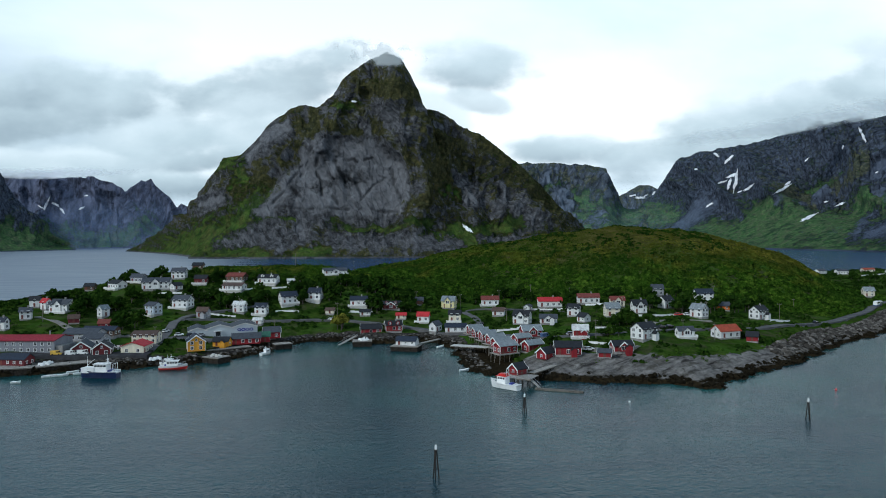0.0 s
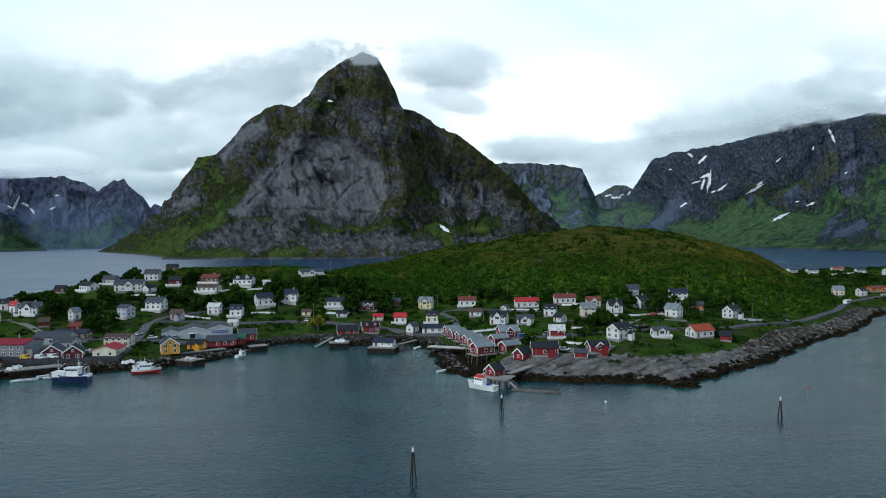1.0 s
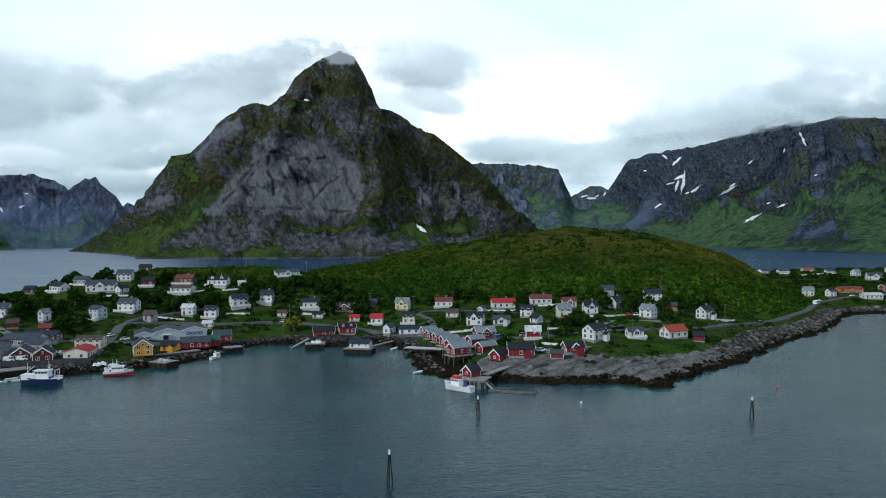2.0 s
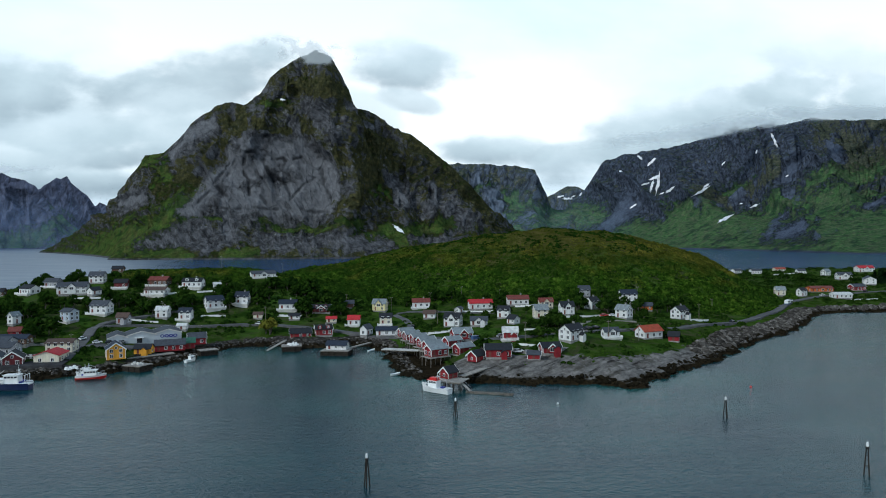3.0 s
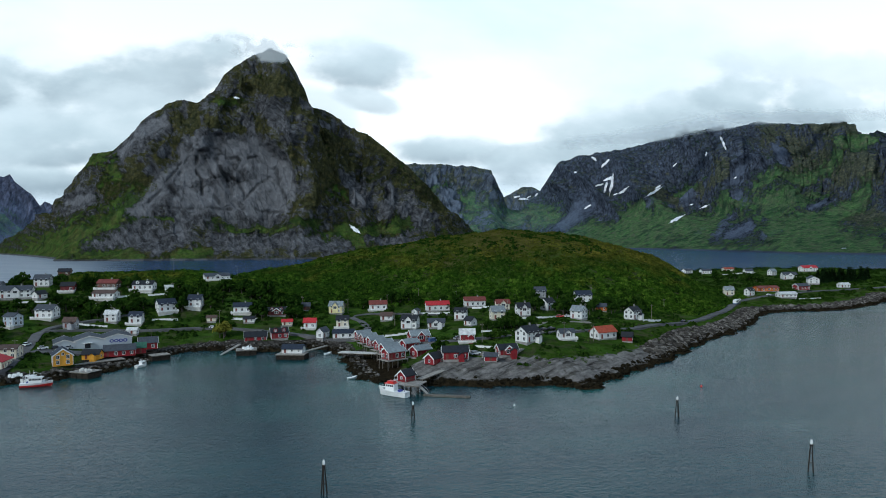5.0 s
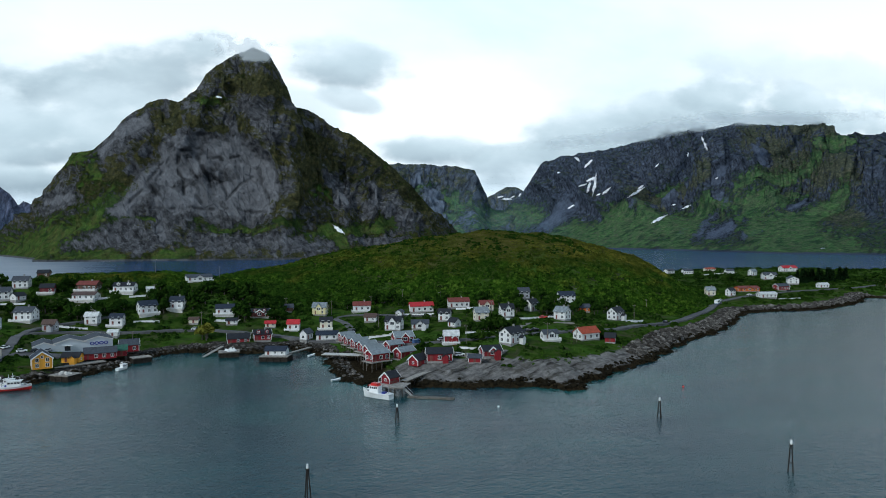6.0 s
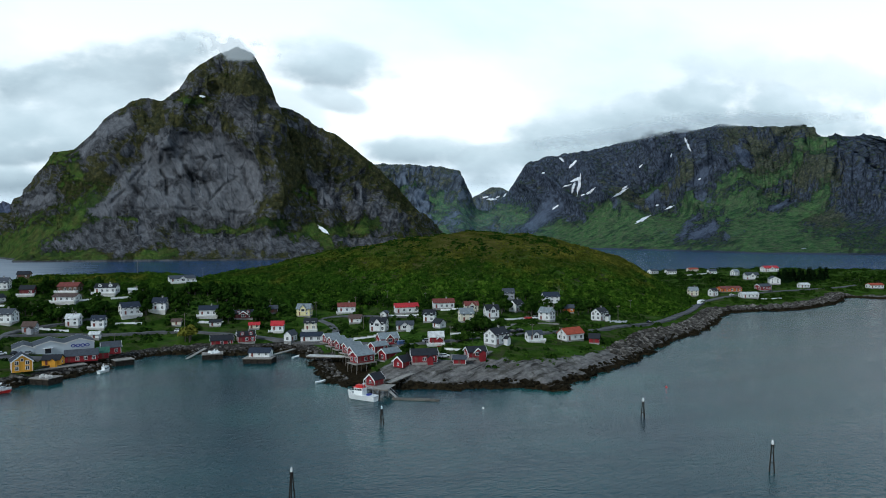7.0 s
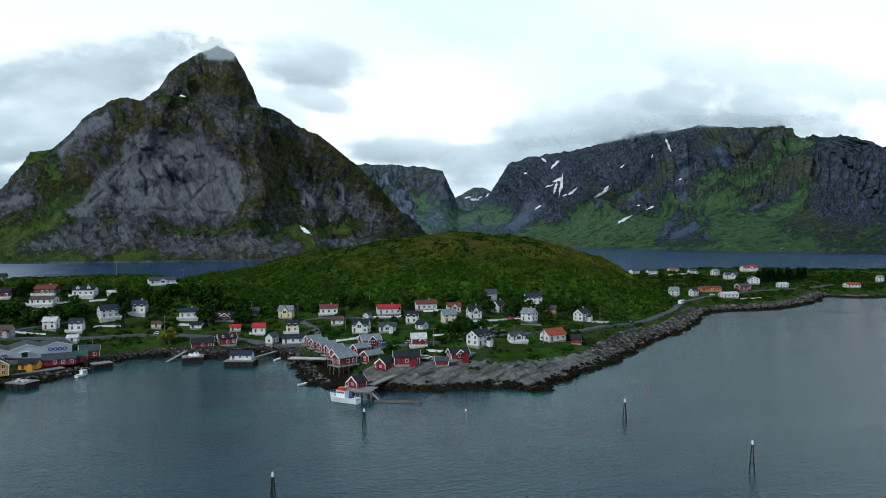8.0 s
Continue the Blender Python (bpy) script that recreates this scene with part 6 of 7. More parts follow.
def boat(x, y, yaw, l, b, h, paint, label, house_paint=None, cabin=(0.05, 0.34, 2.2), mast=True, stripe=None, gear=True, strake=0.06, sheer=0.5, top_paint=None):
    o = thing("fishing_boat" if cabin else "dinghy", pose(x, y, 0, 0, 0, yaw), label, "boat", "boats in the harbour")
    part("hull", hull(l, b, h, sheer), paint, o)
    if stripe:
        part("stripe", hull(l + 0.06, b + 0.08, h * 0.52, 0.4), stripe, o)
    part("gunwale", Solid().join(hull(l * 1.005, b * 1.02, h + 0.12, sheer), Matrix.Diagonal((1, 1, strake, 1))).moved(Matrix.Translation((0, 0, h * (0.99 - strake)))), WHITE, o)
    if not cabin:
        for q in (-0.2, 0.15):
            part("thwart", Solid().box(l * q, -b * 0.38, h - 0.3, l * q + 0.3, b * 0.38, h - 0.22), TIMBER, o)
        return o
    c, cl, ch = cabin
    x0, x1 = l * c - l * cl / 2, l * c + l * cl / 2
    w = part("wheelhouse", Solid().box(x0, -b * 0.32, h - 0.4, x1, b * 0.32, h + ch), house_paint or WHITE, o)
    part("roof", Solid().box(x0 - 0.2, -b * 0.36, h + ch, x1 + 0.35, b * 0.36, h + ch + 0.14), top_paint or WHITE, w)
    if top_paint:
        part("flybridge", Solid().box(x0 + 0.4, -b * 0.24, h + ch + 0.14, x1 - 0.5, b * 0.24, h + ch + 0.85), top_paint, w, "red upper steering stand")
    for i in range(4):
        part("pane", Solid().box(x0 + 0.3 + i * (x1 - x0 - 0.4) / 4, -b * 0.32 - 0.03, h + ch - 1.0, x0 + 0.1 + (i + 1) * (x1 - x0 - 0.4) / 4, b * 0.32 + 0.03, h + ch - 0.35), GLASS, w)
    part("windscreen", Solid().box(x1 - 0.02, -b * 0.28, h + ch - 1.0, x1 + 0.04, b * 0.28, h + ch - 0.35), GLASS, w)
    if mast:
        m = part("mast", Solid().tube((x0 + 0.4, 0, h + ch), (x0 + 0.4, 0, h + ch + l * 0.24), 0.09, 0.05).tube((x0 + 0.4, -b * 0.25, h + ch + l * 0.12), (x0 + 0.4, b * 0.25, h + ch + l * 0.12), 0.05), WHITE, o)
        part("radar", Solid().box(x0 + 0.1, -0.5, h + ch + l * 0.10, x0 + 0.3, 0.5, h + ch + l * 0.10 + 0.16), WHITE, m)
    if gear:
        part("boom", Solid().tube((-l * 0.40, 0, h), (-l * 0.38, 0, h + 2.6), 0.1).tube((-l * 0.38, 0, h + 2.5), (-l * 0.12, 0, h + 3.1), 0.07), STEEL, o)
        part("winch", Solid().box(l * 0.28, -0.5, h - 0.1, l * 0.34, 0.5, h + 0.7), STEEL, o)
        part("fish_tub", Solid().box(-l * 0.30, -b * 0.2, h - 0.4, -l * 0.20, b * 0.2, h + 0.5), BLUEPAINT, o)
    rail = Solid()
    for e in (-1, 1):
        rail.tube((l * 0.22, e * b * 0.40, h + 1.1), (l * 0.46, e * b * 0.12, h + 1.5), 0.04, n=5)
        for q in (0.24, 0.34, 0.44):
            rail.tube((l * q, e * b * (0.40 - 0.26 * (q - 0.22) / 0.24), h), (l * q, e * b * (0.40 - 0.26 * (q - 0.22) / 0.24), h + 1.25), 0.03, n=5)
    part("rail", rail, STEEL, o)
    return o


boat(-131.8, 274.6, 177, 15.0, 5.2, 2.6, NAVY, "navy blue fishing boat with white wheelhouse moored at the quay", cabin=(-0.08, 0.34, 2.9), strake=0.22, sheer=1.0)
shelter = [o for o in bpy.data.objects if o.name.startswith("fishing_boat")][0]
part("shelter_deck", Solid().box(1.2, -2.0, 2.2, 6.0, 2.0, 4.0).box(1.0, -2.15, 4.0, 6.3, 2.15, 4.15), WHITE, shelter, "white shelter deck")
part("gantry", Solid().tube((-6.3, -1.8, 2.4), (-6.3, -1.8, 5.6), 0.1).tube((-6.3, 1.8, 2.4), (-6.3, 1.8, 5.6), 0.1).tube((-6.3, -1.9, 5.6), (-6.3, 1.9, 5.6), 0.1), WHITE, shelter)
part("foremast", Solid().tube((4.6, 0, 4.1), (4.6, 0, 8.4), 0.11, 0.06).tube((4.6, 0, 4.8), (1.8, 0, 7.2), 0.07), WHITE, shelter)
boat(-109.3, 290.8, 8, 11.0, 3.9, 1.7, WHITE, "white fishing boat with a red stripe moored at the quay", cabin=(-0.02, 0.42, 1.9), stripe=REDPAINT)
boat(-133.0, 282.5, 176, 10.5, 3.8, 1.7, WHITE, "white and blue fishing boat moored inside the quay", cabin=(0.05, 0.36, 2.2))
boat(-113.0, 296.5, 172, 9.0, 3.2, 1.5, WHITE, "white fishing boat beside the slipway", cabin=(0.05, 0.36, 1.8))
boat(22.6, 248.4, 140, 11.8, 4.2, 1.9, WHITE, "white fishing boat with red-topped wheelhouse and mast at the point pier", cabin=(0.06, 0.30, 2.5), sheer=1.1, top_paint=REDPAINT)
boat(-80.0, 325.5, 60, 6.2, 2.4, 1.1, WHITE, "small white motor boat at the pier", cabin=(0.1, 0.36, 1.3), mast=True, gear=False)
for bx, by, byaw, bl in ((-152.5, 276.6, 10, 5.0), (-148.6, 278.6, 15, 5.4), (-147.5, 285.2, 20, 4.6), (-143.0, 282.0, 15, 5.0), (-158.7, 265.7, -8, 3.8), (0.2, 341.5, 40, 4.0), (9.5, 281.0, 20, 4.0)):
    boat(bx, by, byaw, bl, 1.8, 0.65, WHITE, "small white open dinghy afloat by the shore", cabin=None)


# ---- sea marks ----
def sea_mark(x, y, tall, label):
    """A three-legged wooden beacon with a white lantern."""
    o = thing("beacon", pose(x, y, 0), label, "beacon", "sea marks in the bay")
    top = tall - 1.5
    for i in range(3):
        a = 2.0944 * i + 0.4
        part("leg", Solid().tube((1.05 * math.cos(a), 1.05 * math.sin(a), -4), (0.22 * math.cos(a), 0.22 * math.sin(a), top), 0.17, 0.13), TARRED, o)
    brace = Solid()
    for z, r in ((0.35 * top, 0.72), (0.72 * top, 0.40)):
        for i in range(3):
            a, b = 2.0944 * i + 0.4, 2.0944 * (i + 1) + 0.4
            brace.tube((r * math.cos(a), r * math.sin(a), z), (r * math.cos(b), r * math.sin(b), z), 0.07)
    part("brace", brace, TARRED, o)
    part("platform", Solid().tube((0, 0, top), (0, 0, top + 0.35), 0.42, 0.42, 10), TARRED, o)
    lamp = part("lantern", Solid().tube((0, 0, top + 0.35), (0, 0, top + 1.15), 0.27, 0.24, 10).tube((0, 0, top + 1.15), (0, 0, top + 1.4), 0.24, 0.08, 10), WHITE, o, "white lantern housing")
    part("spike", Solid().tube((0, 0, top + 1.4), (0, 0, top + 1.75), 0.03), STEEL, lamp)


sea_mark(-1.2, 156.6, 7.6, "tall dark tripod beacon with white lantern in the bay")
sea_mark(25.4, 214.2, 5.9, "short dark tripod beacon with white lantern near the pontoon")
sea_mark(105.6, 202.7, 6.3, "dark tripod beacon with white lantern off the rocky shore")
sea_mark(111.5, 149.5, 7.8, "tall dark tripod beacon with white lantern in open water")


def buoy(x, y, material, label):
    s = Solid()
    rings = [(0.0, -0.35), (0.32, -0.2), (0.42, 0.05), (0.32, 0.3), (0.1, 0.45), (0.06, 0.6)]
    pts = [(r * math.cos(6.2832 * j / 10), r * math.sin(6.2832 * j / 10), z) for r, z in rings for j in range(10)]
    s.add(pts, [(i * 10 + j, i * 10 + (j + 1) % 10, (i + 1) * 10 + (j + 1) % 10, (i + 1) * 10 + j) for i in range(5) for j in range(10)])
    o = new("buoy", s.mesh("buoy", material, True))
    o.matrix_basis = pose(x, y, 0)
    tagged(o, label, "buoy")


buoy(60.4, 226.0, WHITE, "white mooring buoy afloat in the bay")
buoy(134.8, 240.7, REDPAINT, "red mooring buoy afloat in the bay")


# ---- cars ----
def car_meshes():
    b = Solid().box(-2.1, -0.85, 0.32, 2.1, 0.85, 0.95)
    c = Solid().add([(-1.9, -0.78, 0.95), (1.0, -0.78, 0.95), (1.0, 0.78, 0.95), (-1.9, 0.78, 0.95), (-1.5, -0.66, 1.5), (0.35, -0.66, 1.5), (0.35, 0.66, 1.5), (-1.5, 0.66, 1.5)],
                    [(4, 5, 6, 7), (0, 1, 5, 4), (1, 2, 6, 5), (2, 3, 7, 6), (3, 0, 4, 7)])
    w = Solid().tube((0, -0.1, 0), (0, 0.1, 0), 0.33, n=10)
    return b, c, w


CARB, CARC, CARW = car_meshes()
WHEEL, CABIN = CARW.mesh("wheel", RUBBER), CARC.mesh("cabin_glass", GLASS)
PAINTS = {"white": WHITE, "dark": mat_plain("dark_car_paint", (0.02, 0.022, 0.028), 0.25, 0.2), "red": REDPAINT, "silver": mat_plain("silver_car_paint", (0.42, 0.43, 0.45), 0.3, 0.5), "yellow": mat_plain("yellow_van_paint", (0.55, 0.36, 0.06), 0.4), "blue": mat_plain("blue_car_paint", (0.05, 0.10, 0.22), 0.3, 0.2)}


def car(x, y, yaw, paint, van=False, lift=0.45):
    o = thing("van" if van else "car", pose(x, y, level(x, y) + lift, 0, 0, yaw), f"{paint} parked {'van' if van else 'car'} on the asphalt", "car", "parked cars")
    body = Solid().join(CARB)
    if van:
        body.box(-2.1, -0.85, 0.95, 1.1, 0.85, 1.95)
    else:
        body.box(-1.5, -0.66, 1.5, 0.35, 0.66, 1.54)
    part("body", body, PAINTS[paint], o)
    if van:
        part("windscreen", Solid().box(1.1, -0.75, 1.2, 1.16, 0.75, 1.8), GLASS, o)
        part("side_window", Solid().box(0.2, -0.87, 1.2, 1.0, 0.87, 1.75), GLASS, o)
    else:
        part("cabin_glass", CABIN, None, o)
    for wx in (-1.3, 1.3):
        for wy in (-0.8, 0.8):
            part("wheel", WHEEL, None, o, at=pose(wx, wy, 0.33))


car(-127, 346, 30, "white"), car(-122, 347, 80, "dark"), car(-117, 349, 85, "silver"), car(-163, 302, 5, "yellow", True), car(-158, 304, 8, "white", True), car(-153.5, 305.5, 5, "white", True)
car(106, 327, 30, "dark"), car(101, 323, 30, "dark"), car(197, 371, 40, "dark"), car(304, 488, 45, "white")
car(128, 366, 0, "white"), car(123, 365, 10, "red"), car(155, 413, 5, "silver"), car(151, 412, 5, "white"), car(60, 285.5, 20, "white"), car(57, 308, 20, "silver"), car(47, 317, 30, "blue", True), car(22, 372, 80, "dark")
car(341, 507, 20, "white"), car(396, 534, 20, "dark"), car(-136, 352, 75, "white"), car(-60, 394, 0, "white")


def bus(x, y, yaw):
    o = thing("bus", pose(x, y, level(x, y) + 0.3, 0, 0, yaw), "white bus with blue lower panels on the shore road", "bus")
    part("body", Solid().box(-4.6, -1.2, 1.0, 4.6, 1.2, 3.1), WHITE, o)
    part("skirt", Solid().box(-4.6, -1.21, 0.4, 4.6, 1.21, 1.0), PAINTS["blue"], o, "blue lower panel")
    for i in range(5):
        for e in (-1, 1):
            part("side_window", Solid().box(-4.2 + i * 1.7, e * 1.21 - 0.02, 1.7, -2.8 + i * 1.7, e * 1.21 + 0.02, 2.7), GLASS, o)
    part("windscreen", Solid().box(4.58, -1.05, 1.4, 4.64, 1.05, 2.8), GLASS, o)
    for wx in (-3.0, 3.0):
        for wy in (-1.1, 1.1):
            part("wheel", WHEEL, None, o, at=pose(wx, wy, 0.4) @ Matrix.Diagonal((1.3, 1.3, 1.3, 1)))


bus(292, 473, 48)


# ---- fences, walls, poles ----
def fence(x0, y0, x1, y1, tall, label="low white garden wall beside the road"):
    l = math.hypot(x1 - x0, y1 - y0)
    f = thing("garden_wall", pose(x0, y0, 0, 0, 0, math.degrees(math.atan2(y1 - y0, x1 - x0))), label, "wall", "white garden walls")
    n = max(2, int(l / 3))
    for i in range(n):
        t0, t1 = i / n, (i + 1) / n
        z = max(level(x0 + (x1 - x0) * t, y0 + (y1 - y0) * t) for t in (t0, t1))
        part("panel", Solid().box(l * t0, -0.12, z - 1.6, l * t1 - 0.04, 0.12, z + tall), WHITE, f)
        part("cap", Solid().box(l * t0, -0.17, z + tall, l * t1 - 0.04, 0.17, z + tall + 0.08), PALE, f)


fence(52, 400.5, 73, 389.5, 0.9), fence(82, 399, 93, 391, 0.8), fence(100, 361, 122, 366, 0.8), fence(118, 368, 136, 373, 0.7), fence(168, 360, 182, 368, 0.9)
fence(28, 350, 48, 349, 0.7), fence(-52, 406, -38, 405, 1.0), fence(-93, 402, -80, 404, 0.8), fence(-130, 391, -112, 390, 0.7), fence(-170, 428, -152, 428, 0.9)
fence(-150, 426, -135, 425, 0.9), fence(-128, 424, -108, 424, 0.9), fence(-103, 437, -84, 441, 0.9), fence(-175, 356, -160, 351, 0.7), fence(-126, 435, -112, 436, 0.9)
fence(355, 494, 378, 496, 0.9), fence(440, 740, 480, 738, 1.0), fence(62, 296, 69, 293, 0.8), fence(70, 320, 88, 318, 0.6)


def lamp_post(x, y, tall, label="tall grey wooden power pole"):
    o = thing("power_pole", pose(x, y, level(x, y) - 0.5), label, "pole", "power poles")
    part("shaft", Solid().tube((0, 0, 0), (0, 0, tall), 0.16, 0.10), TIMBER, o)
    c = part("crossarm", Solid().box(-0.9, -0.07, tall - 0.7, 0.9, 0.07, tall - 0.55), TIMBER, o)
    for e in (-0.8, 0.8):
        part("insulator", Solid().tube((e, 0, tall - 0.55), (e, 0, tall - 0.35), 0.06), PALE, c)


for px, py, pt in ((179, 373, 9), (56, 437, 9), (-88, 432, 10), (-129, 431, 10), (166, 430, 9), (77.5, 423, 9), (-203, 364, 8), (104, 303, 9), (66, 300, 9), (120, 309, 8), (-133, 332, 8), (-86, 370, 8),
                   (12, 415, 9), (140, 372, 8), (-58, 402, 8), (35, 372, 8), (210, 420, 7), (-112, 398, 9), (36, 430, 8), (96, 372, 8), (-14, 425, 8), (-60, 500, 9), (-100, 495, 10)):
    lamp_post(px, py, pt)


# ---- a farm on the far shore ----
far = thing("house", pose(1284, 1601, 9, 0, 0, -35), "white farmhouse on the far shore below the mountains", "house")
part("wall", Solid().gabled(10, 6.5, 3.2, 2.2, -6), WALLS["white"], far)
part("roof", Solid().pitched(10, 6.5, 3.2, 2.2), ROOFS["grey"], far)
for fx in (-3, 0, 3):
    window("wide", far, fx, -3.25, 1.0, 0)


# ---- gear on the quays ----
def heap(x, y, z, n, spread, material, label, name, seed):
    """Sacks, tubs and tarpaulins piled on a quay."""
    rnd = random.Random(seed)
    o = thing(name, pose(x, y, z), label, name.replace("_", " "))
    for i in range(n):
        a, r, h = rnd.random() * 6.28, spread * rnd.random() ** 0.7, 0.5 + 0.7 * rnd.random()
        w = 0.5 + 0.5 * rnd.random()
        part("bag", Solid().tube((r * math.cos(a), r * math.sin(a), 0), (r * math.cos(a), r * math.sin(a), h), w, w * 0.6, 8), material, o)


heap(-38, 350, 2.72, 14, 2.8, WHITE, "pile of white sacks on the quay", "sack_pile", 1)
heap(-97, 307, 2.62, 6, 2.6, PALE, "pale fish tubs on the jetty", "tub_pile", 2)
heap(-160, 290, 2.85, 10, 3.5, WHITE, "white tarpaulin bundles on the quay", "tarpaulin_pile", 3)
heap(-145, 320, level(-145, 320), 14, 4.0, PALE, "stacked pale containers behind the quay", "tub_pile", 4)
heap(-121, 303, level(-121, 303), 8, 3.0, WHITE, "white boat covers by the slipway", "tarpaulin_pile", 5)
heap(40, 332, level(40, 332), 8, 3.0, STEEL, "grey gear stacked behind the cabins", "gear_pile", 6)


# ---- greenery ----
def quads(centres, sizes, normals, rnd):
    """Leaf patches: one small bent quad each, as arrays."""
    n = len(centres)
    ref = rnd.normal(size=(n, 3))
    a = np.cross(normals, ref)
    a /= np.linalg.norm(a, axis=1)[:, None] + 1e-9
    b = np.cross(normals, a)
    b /= np.linalg.norm(b, axis=1)[:, None] + 1e-9
    s = sizes[:, None]
    k = rnd.uniform(0.55, 1.0, (n, 1))
    return np.stack([centres - a * s - b * s * k, centres + a * s - b * s * k * 0.7, centres + a * s * 0.8 + b * s * k, centres - a * s * 0.9 + b * s * k], 1)


def clump(n, rnd, leaf, squat=0.8, loose=0.38):
    """Leaf patches over a lumpy dome of unit radius."""
    d = rnd.normal(size=(n, 3))
    d[:, 2] = np.abs(d[:, 2]) * 0.9 - 0.15
    d /= np.linalg.norm(d, axis=1)[:, None]
    lump = 0.72 + 0.28 * np.sin(d[:, 0] * 5 + rnd.uniform(0, 6)) * np.sin(d[:, 1] * 5 + rnd.uniform(0, 6)) + rnd.uniform(-0.16, 0.12, n)
    c = d * lump[:, None] * np.array((1, 1, squat))
    nrm = d + rnd.normal(size=(n, 3)) * loose
    return quads(c, rnd.uniform(0.6, 1.3, n) * leaf, nrm, rnd)


def spread_mesh(name, places, scales, shapes, material, label, rnd):
    """Many small bushes joined into one mesh."""
    blocks = []
    for i, s in enumerate(shapes):
        pick = np.arange(len(places)) % len(shapes) == i
        p, k = places[pick], scales[pick]
        turn = rnd.uniform(0, 6.28, len(p))
        c, sn = np.cos(turn), np.sin(turn)
        flat = s.reshape(-1, 3)
        x = flat[None, :, 0] * c[:, None] - flat[None, :, 1] * sn[:, None]
        y = flat[None, :, 0] * sn[:, None] + flat[None, :, 1] * c[:, None]
        z = np.broadcast_to(flat[None, :, 2], x.shape)
        blocks.append((np.stack([x, y, z], 2) * k[:, None, None] + p[:, None, :]).reshape(-1, 3))
    pts = np.concatenate(blocks)
    me = bpy.data.meshes.new(name)
    fill(me, pts, np.arange(len(pts)).reshape(-1, 4), 4)
    me.materials.append(material)
    return tagged(new(name, me), label, "bush", kind="stuff")


def free(x, y):
    ok = np.ones(len(x), bool)
    for tx, ty, tr in TAKEN:
        ok &= (x - tx) ** 2 + (y - ty) ** 2 > tr * tr
    return ok


rnd = np.random.default_rng(5)
DOMES = [clump(21, rnd, 0.40, loose=0.18) for _ in range(6)]


def scatter(n, x0, x1, y0, y1, want):
    x, y = rnd.uniform(x0, x1, n), rnd.uniform(y0, y1, n)
    d = inland(x, y)
    keep = (d > 13) & (rnd.uniform(0, 1, n) < want(x, y, d)) & free(x, y)
    x, y = x[keep], y[keep]
    return np.stack([x, y, height(x, y)], 1)


def on_hill(x, y, d):
    crest = np.interp(x, CREST_X, CREST_Z)
    foot = 565 - 158 * np.sqrt(np.clip(crest, 3, 80) / 60) - 30 * np.clip((x - 150) / 60, 0, 1)
    h = np.clip((y - foot) / 12, 0, 1) * (crest > 4)
    shore_road = np.interp(x, (155, 185, 223, 264, 303, 336), (339, 362, 394, 440, 486, 505))
    h = h * np.where(x > 150, y > shore_road + 5, True)
    return h * np.clip(0.85 + 0.8 * ripple(x, y, 15, 2), 0.35, 1)


p = scatter(76000, -140, 345, 405, 640, on_hill)
tall = np.clip((48 - p[:, 2]) / 22, 0.0, 1)
k = (0.45 + 0.95 * tall) * rnd.uniform(0.5, 1.4, len(p)) * np.clip(1.0 + 0.7 * (0.3 + 0.7 * tall) * ripple(p[:, 0], p[:, 1], 7, 13), 0.45, 1.8)
spread_mesh("scrub", p, k, DOMES, SCRUB, "dense green birch scrub on the hill, browner near its top", rnd)


BIG = [clump(70, rnd, 0.20) for _ in range(5)]
p = scatter(9000, -140, 345, 405, 600, lambda x, y, d: on_hill(x, y, d) * np.clip(0.35 + ripple(x, y, 19, 6), 0, 1) * (np.interp(x, CREST_X, CREST_Z) > 10))
low = p[p[:, 2] < 24]
p = p[(p[:, 2] < 48) & (p[:, 2] >= 24)]
spread_mesh("thicket", low, rnd.uniform(1.2, 2.6, len(low)), BIG, LEAVES, "dark leafy thickets along the foot of the hill", rnd)
spread_mesh("thicket", p, rnd.uniform(1.1, 2.4, len(p)), BIG, SCRUB, "taller green birch thickets on the hill's lower slope", rnd)


def in_village(x, y, d):
    g = np.clip(ripple(x, y, 9, 4) * 1.5 + ripple(x, y, 26, 7) + 0.28, 0, 1)
    back = np.clip((y - 400) / 45, 0, 1) * (x < 0) * (y < 452)
    return np.clip(0.7 * g + 0.85 * back * np.clip(0.75 + ripple(x, y, 12, 9), 0, 1), 0, 1) * (d > 15)


p = scatter(46000, -330, 205, 270, 620, in_village)
k = rnd.uniform(0.5, 1.7, len(p))
spread_mesh("shrubs", p, k, DOMES, LEAVES, "dark green garden shrubs and thickets between the houses", rnd)
p = scatter(30000, -330, 205, 270, 470, lambda x, y, d: np.clip(0.10 + 0.9 * ripple(x, y, 4.5, 11) + 0.5 * ripple(x, y, 17, 2), 0, 1) * (d > 12))
spread_mesh("shrubs", p, rnd.uniform(0.22, 0.85, len(p)), DOMES, LUSH, "fresh green garden bushes and tall grass", rnd)
p = scatter(4200, 285, 640, 478, 640, lambda x, y, d: np.clip(0.25 + 1.0 * ripple(x, y, 13, 9), 0, 1) * (d > 22))
spread_mesh("thicket", p, rnd.uniform(1.2, 3.0, len(p)), BIG, LEAVES, "dark leafy thickets between the far white houses", rnd)
p = scatter(16000, 290, 860, 470, 900, lambda x, y, d: np.clip(0.1 + 0.8 * ripple(x, y, 16, 3), 0, 1) * (d > 18))
spread_mesh("shrubs", p, rnd.uniform(0.6, 1.9, len(p)), DOMES, LEAVES, "dark green thickets on the flat land beyond the hill", rnd)


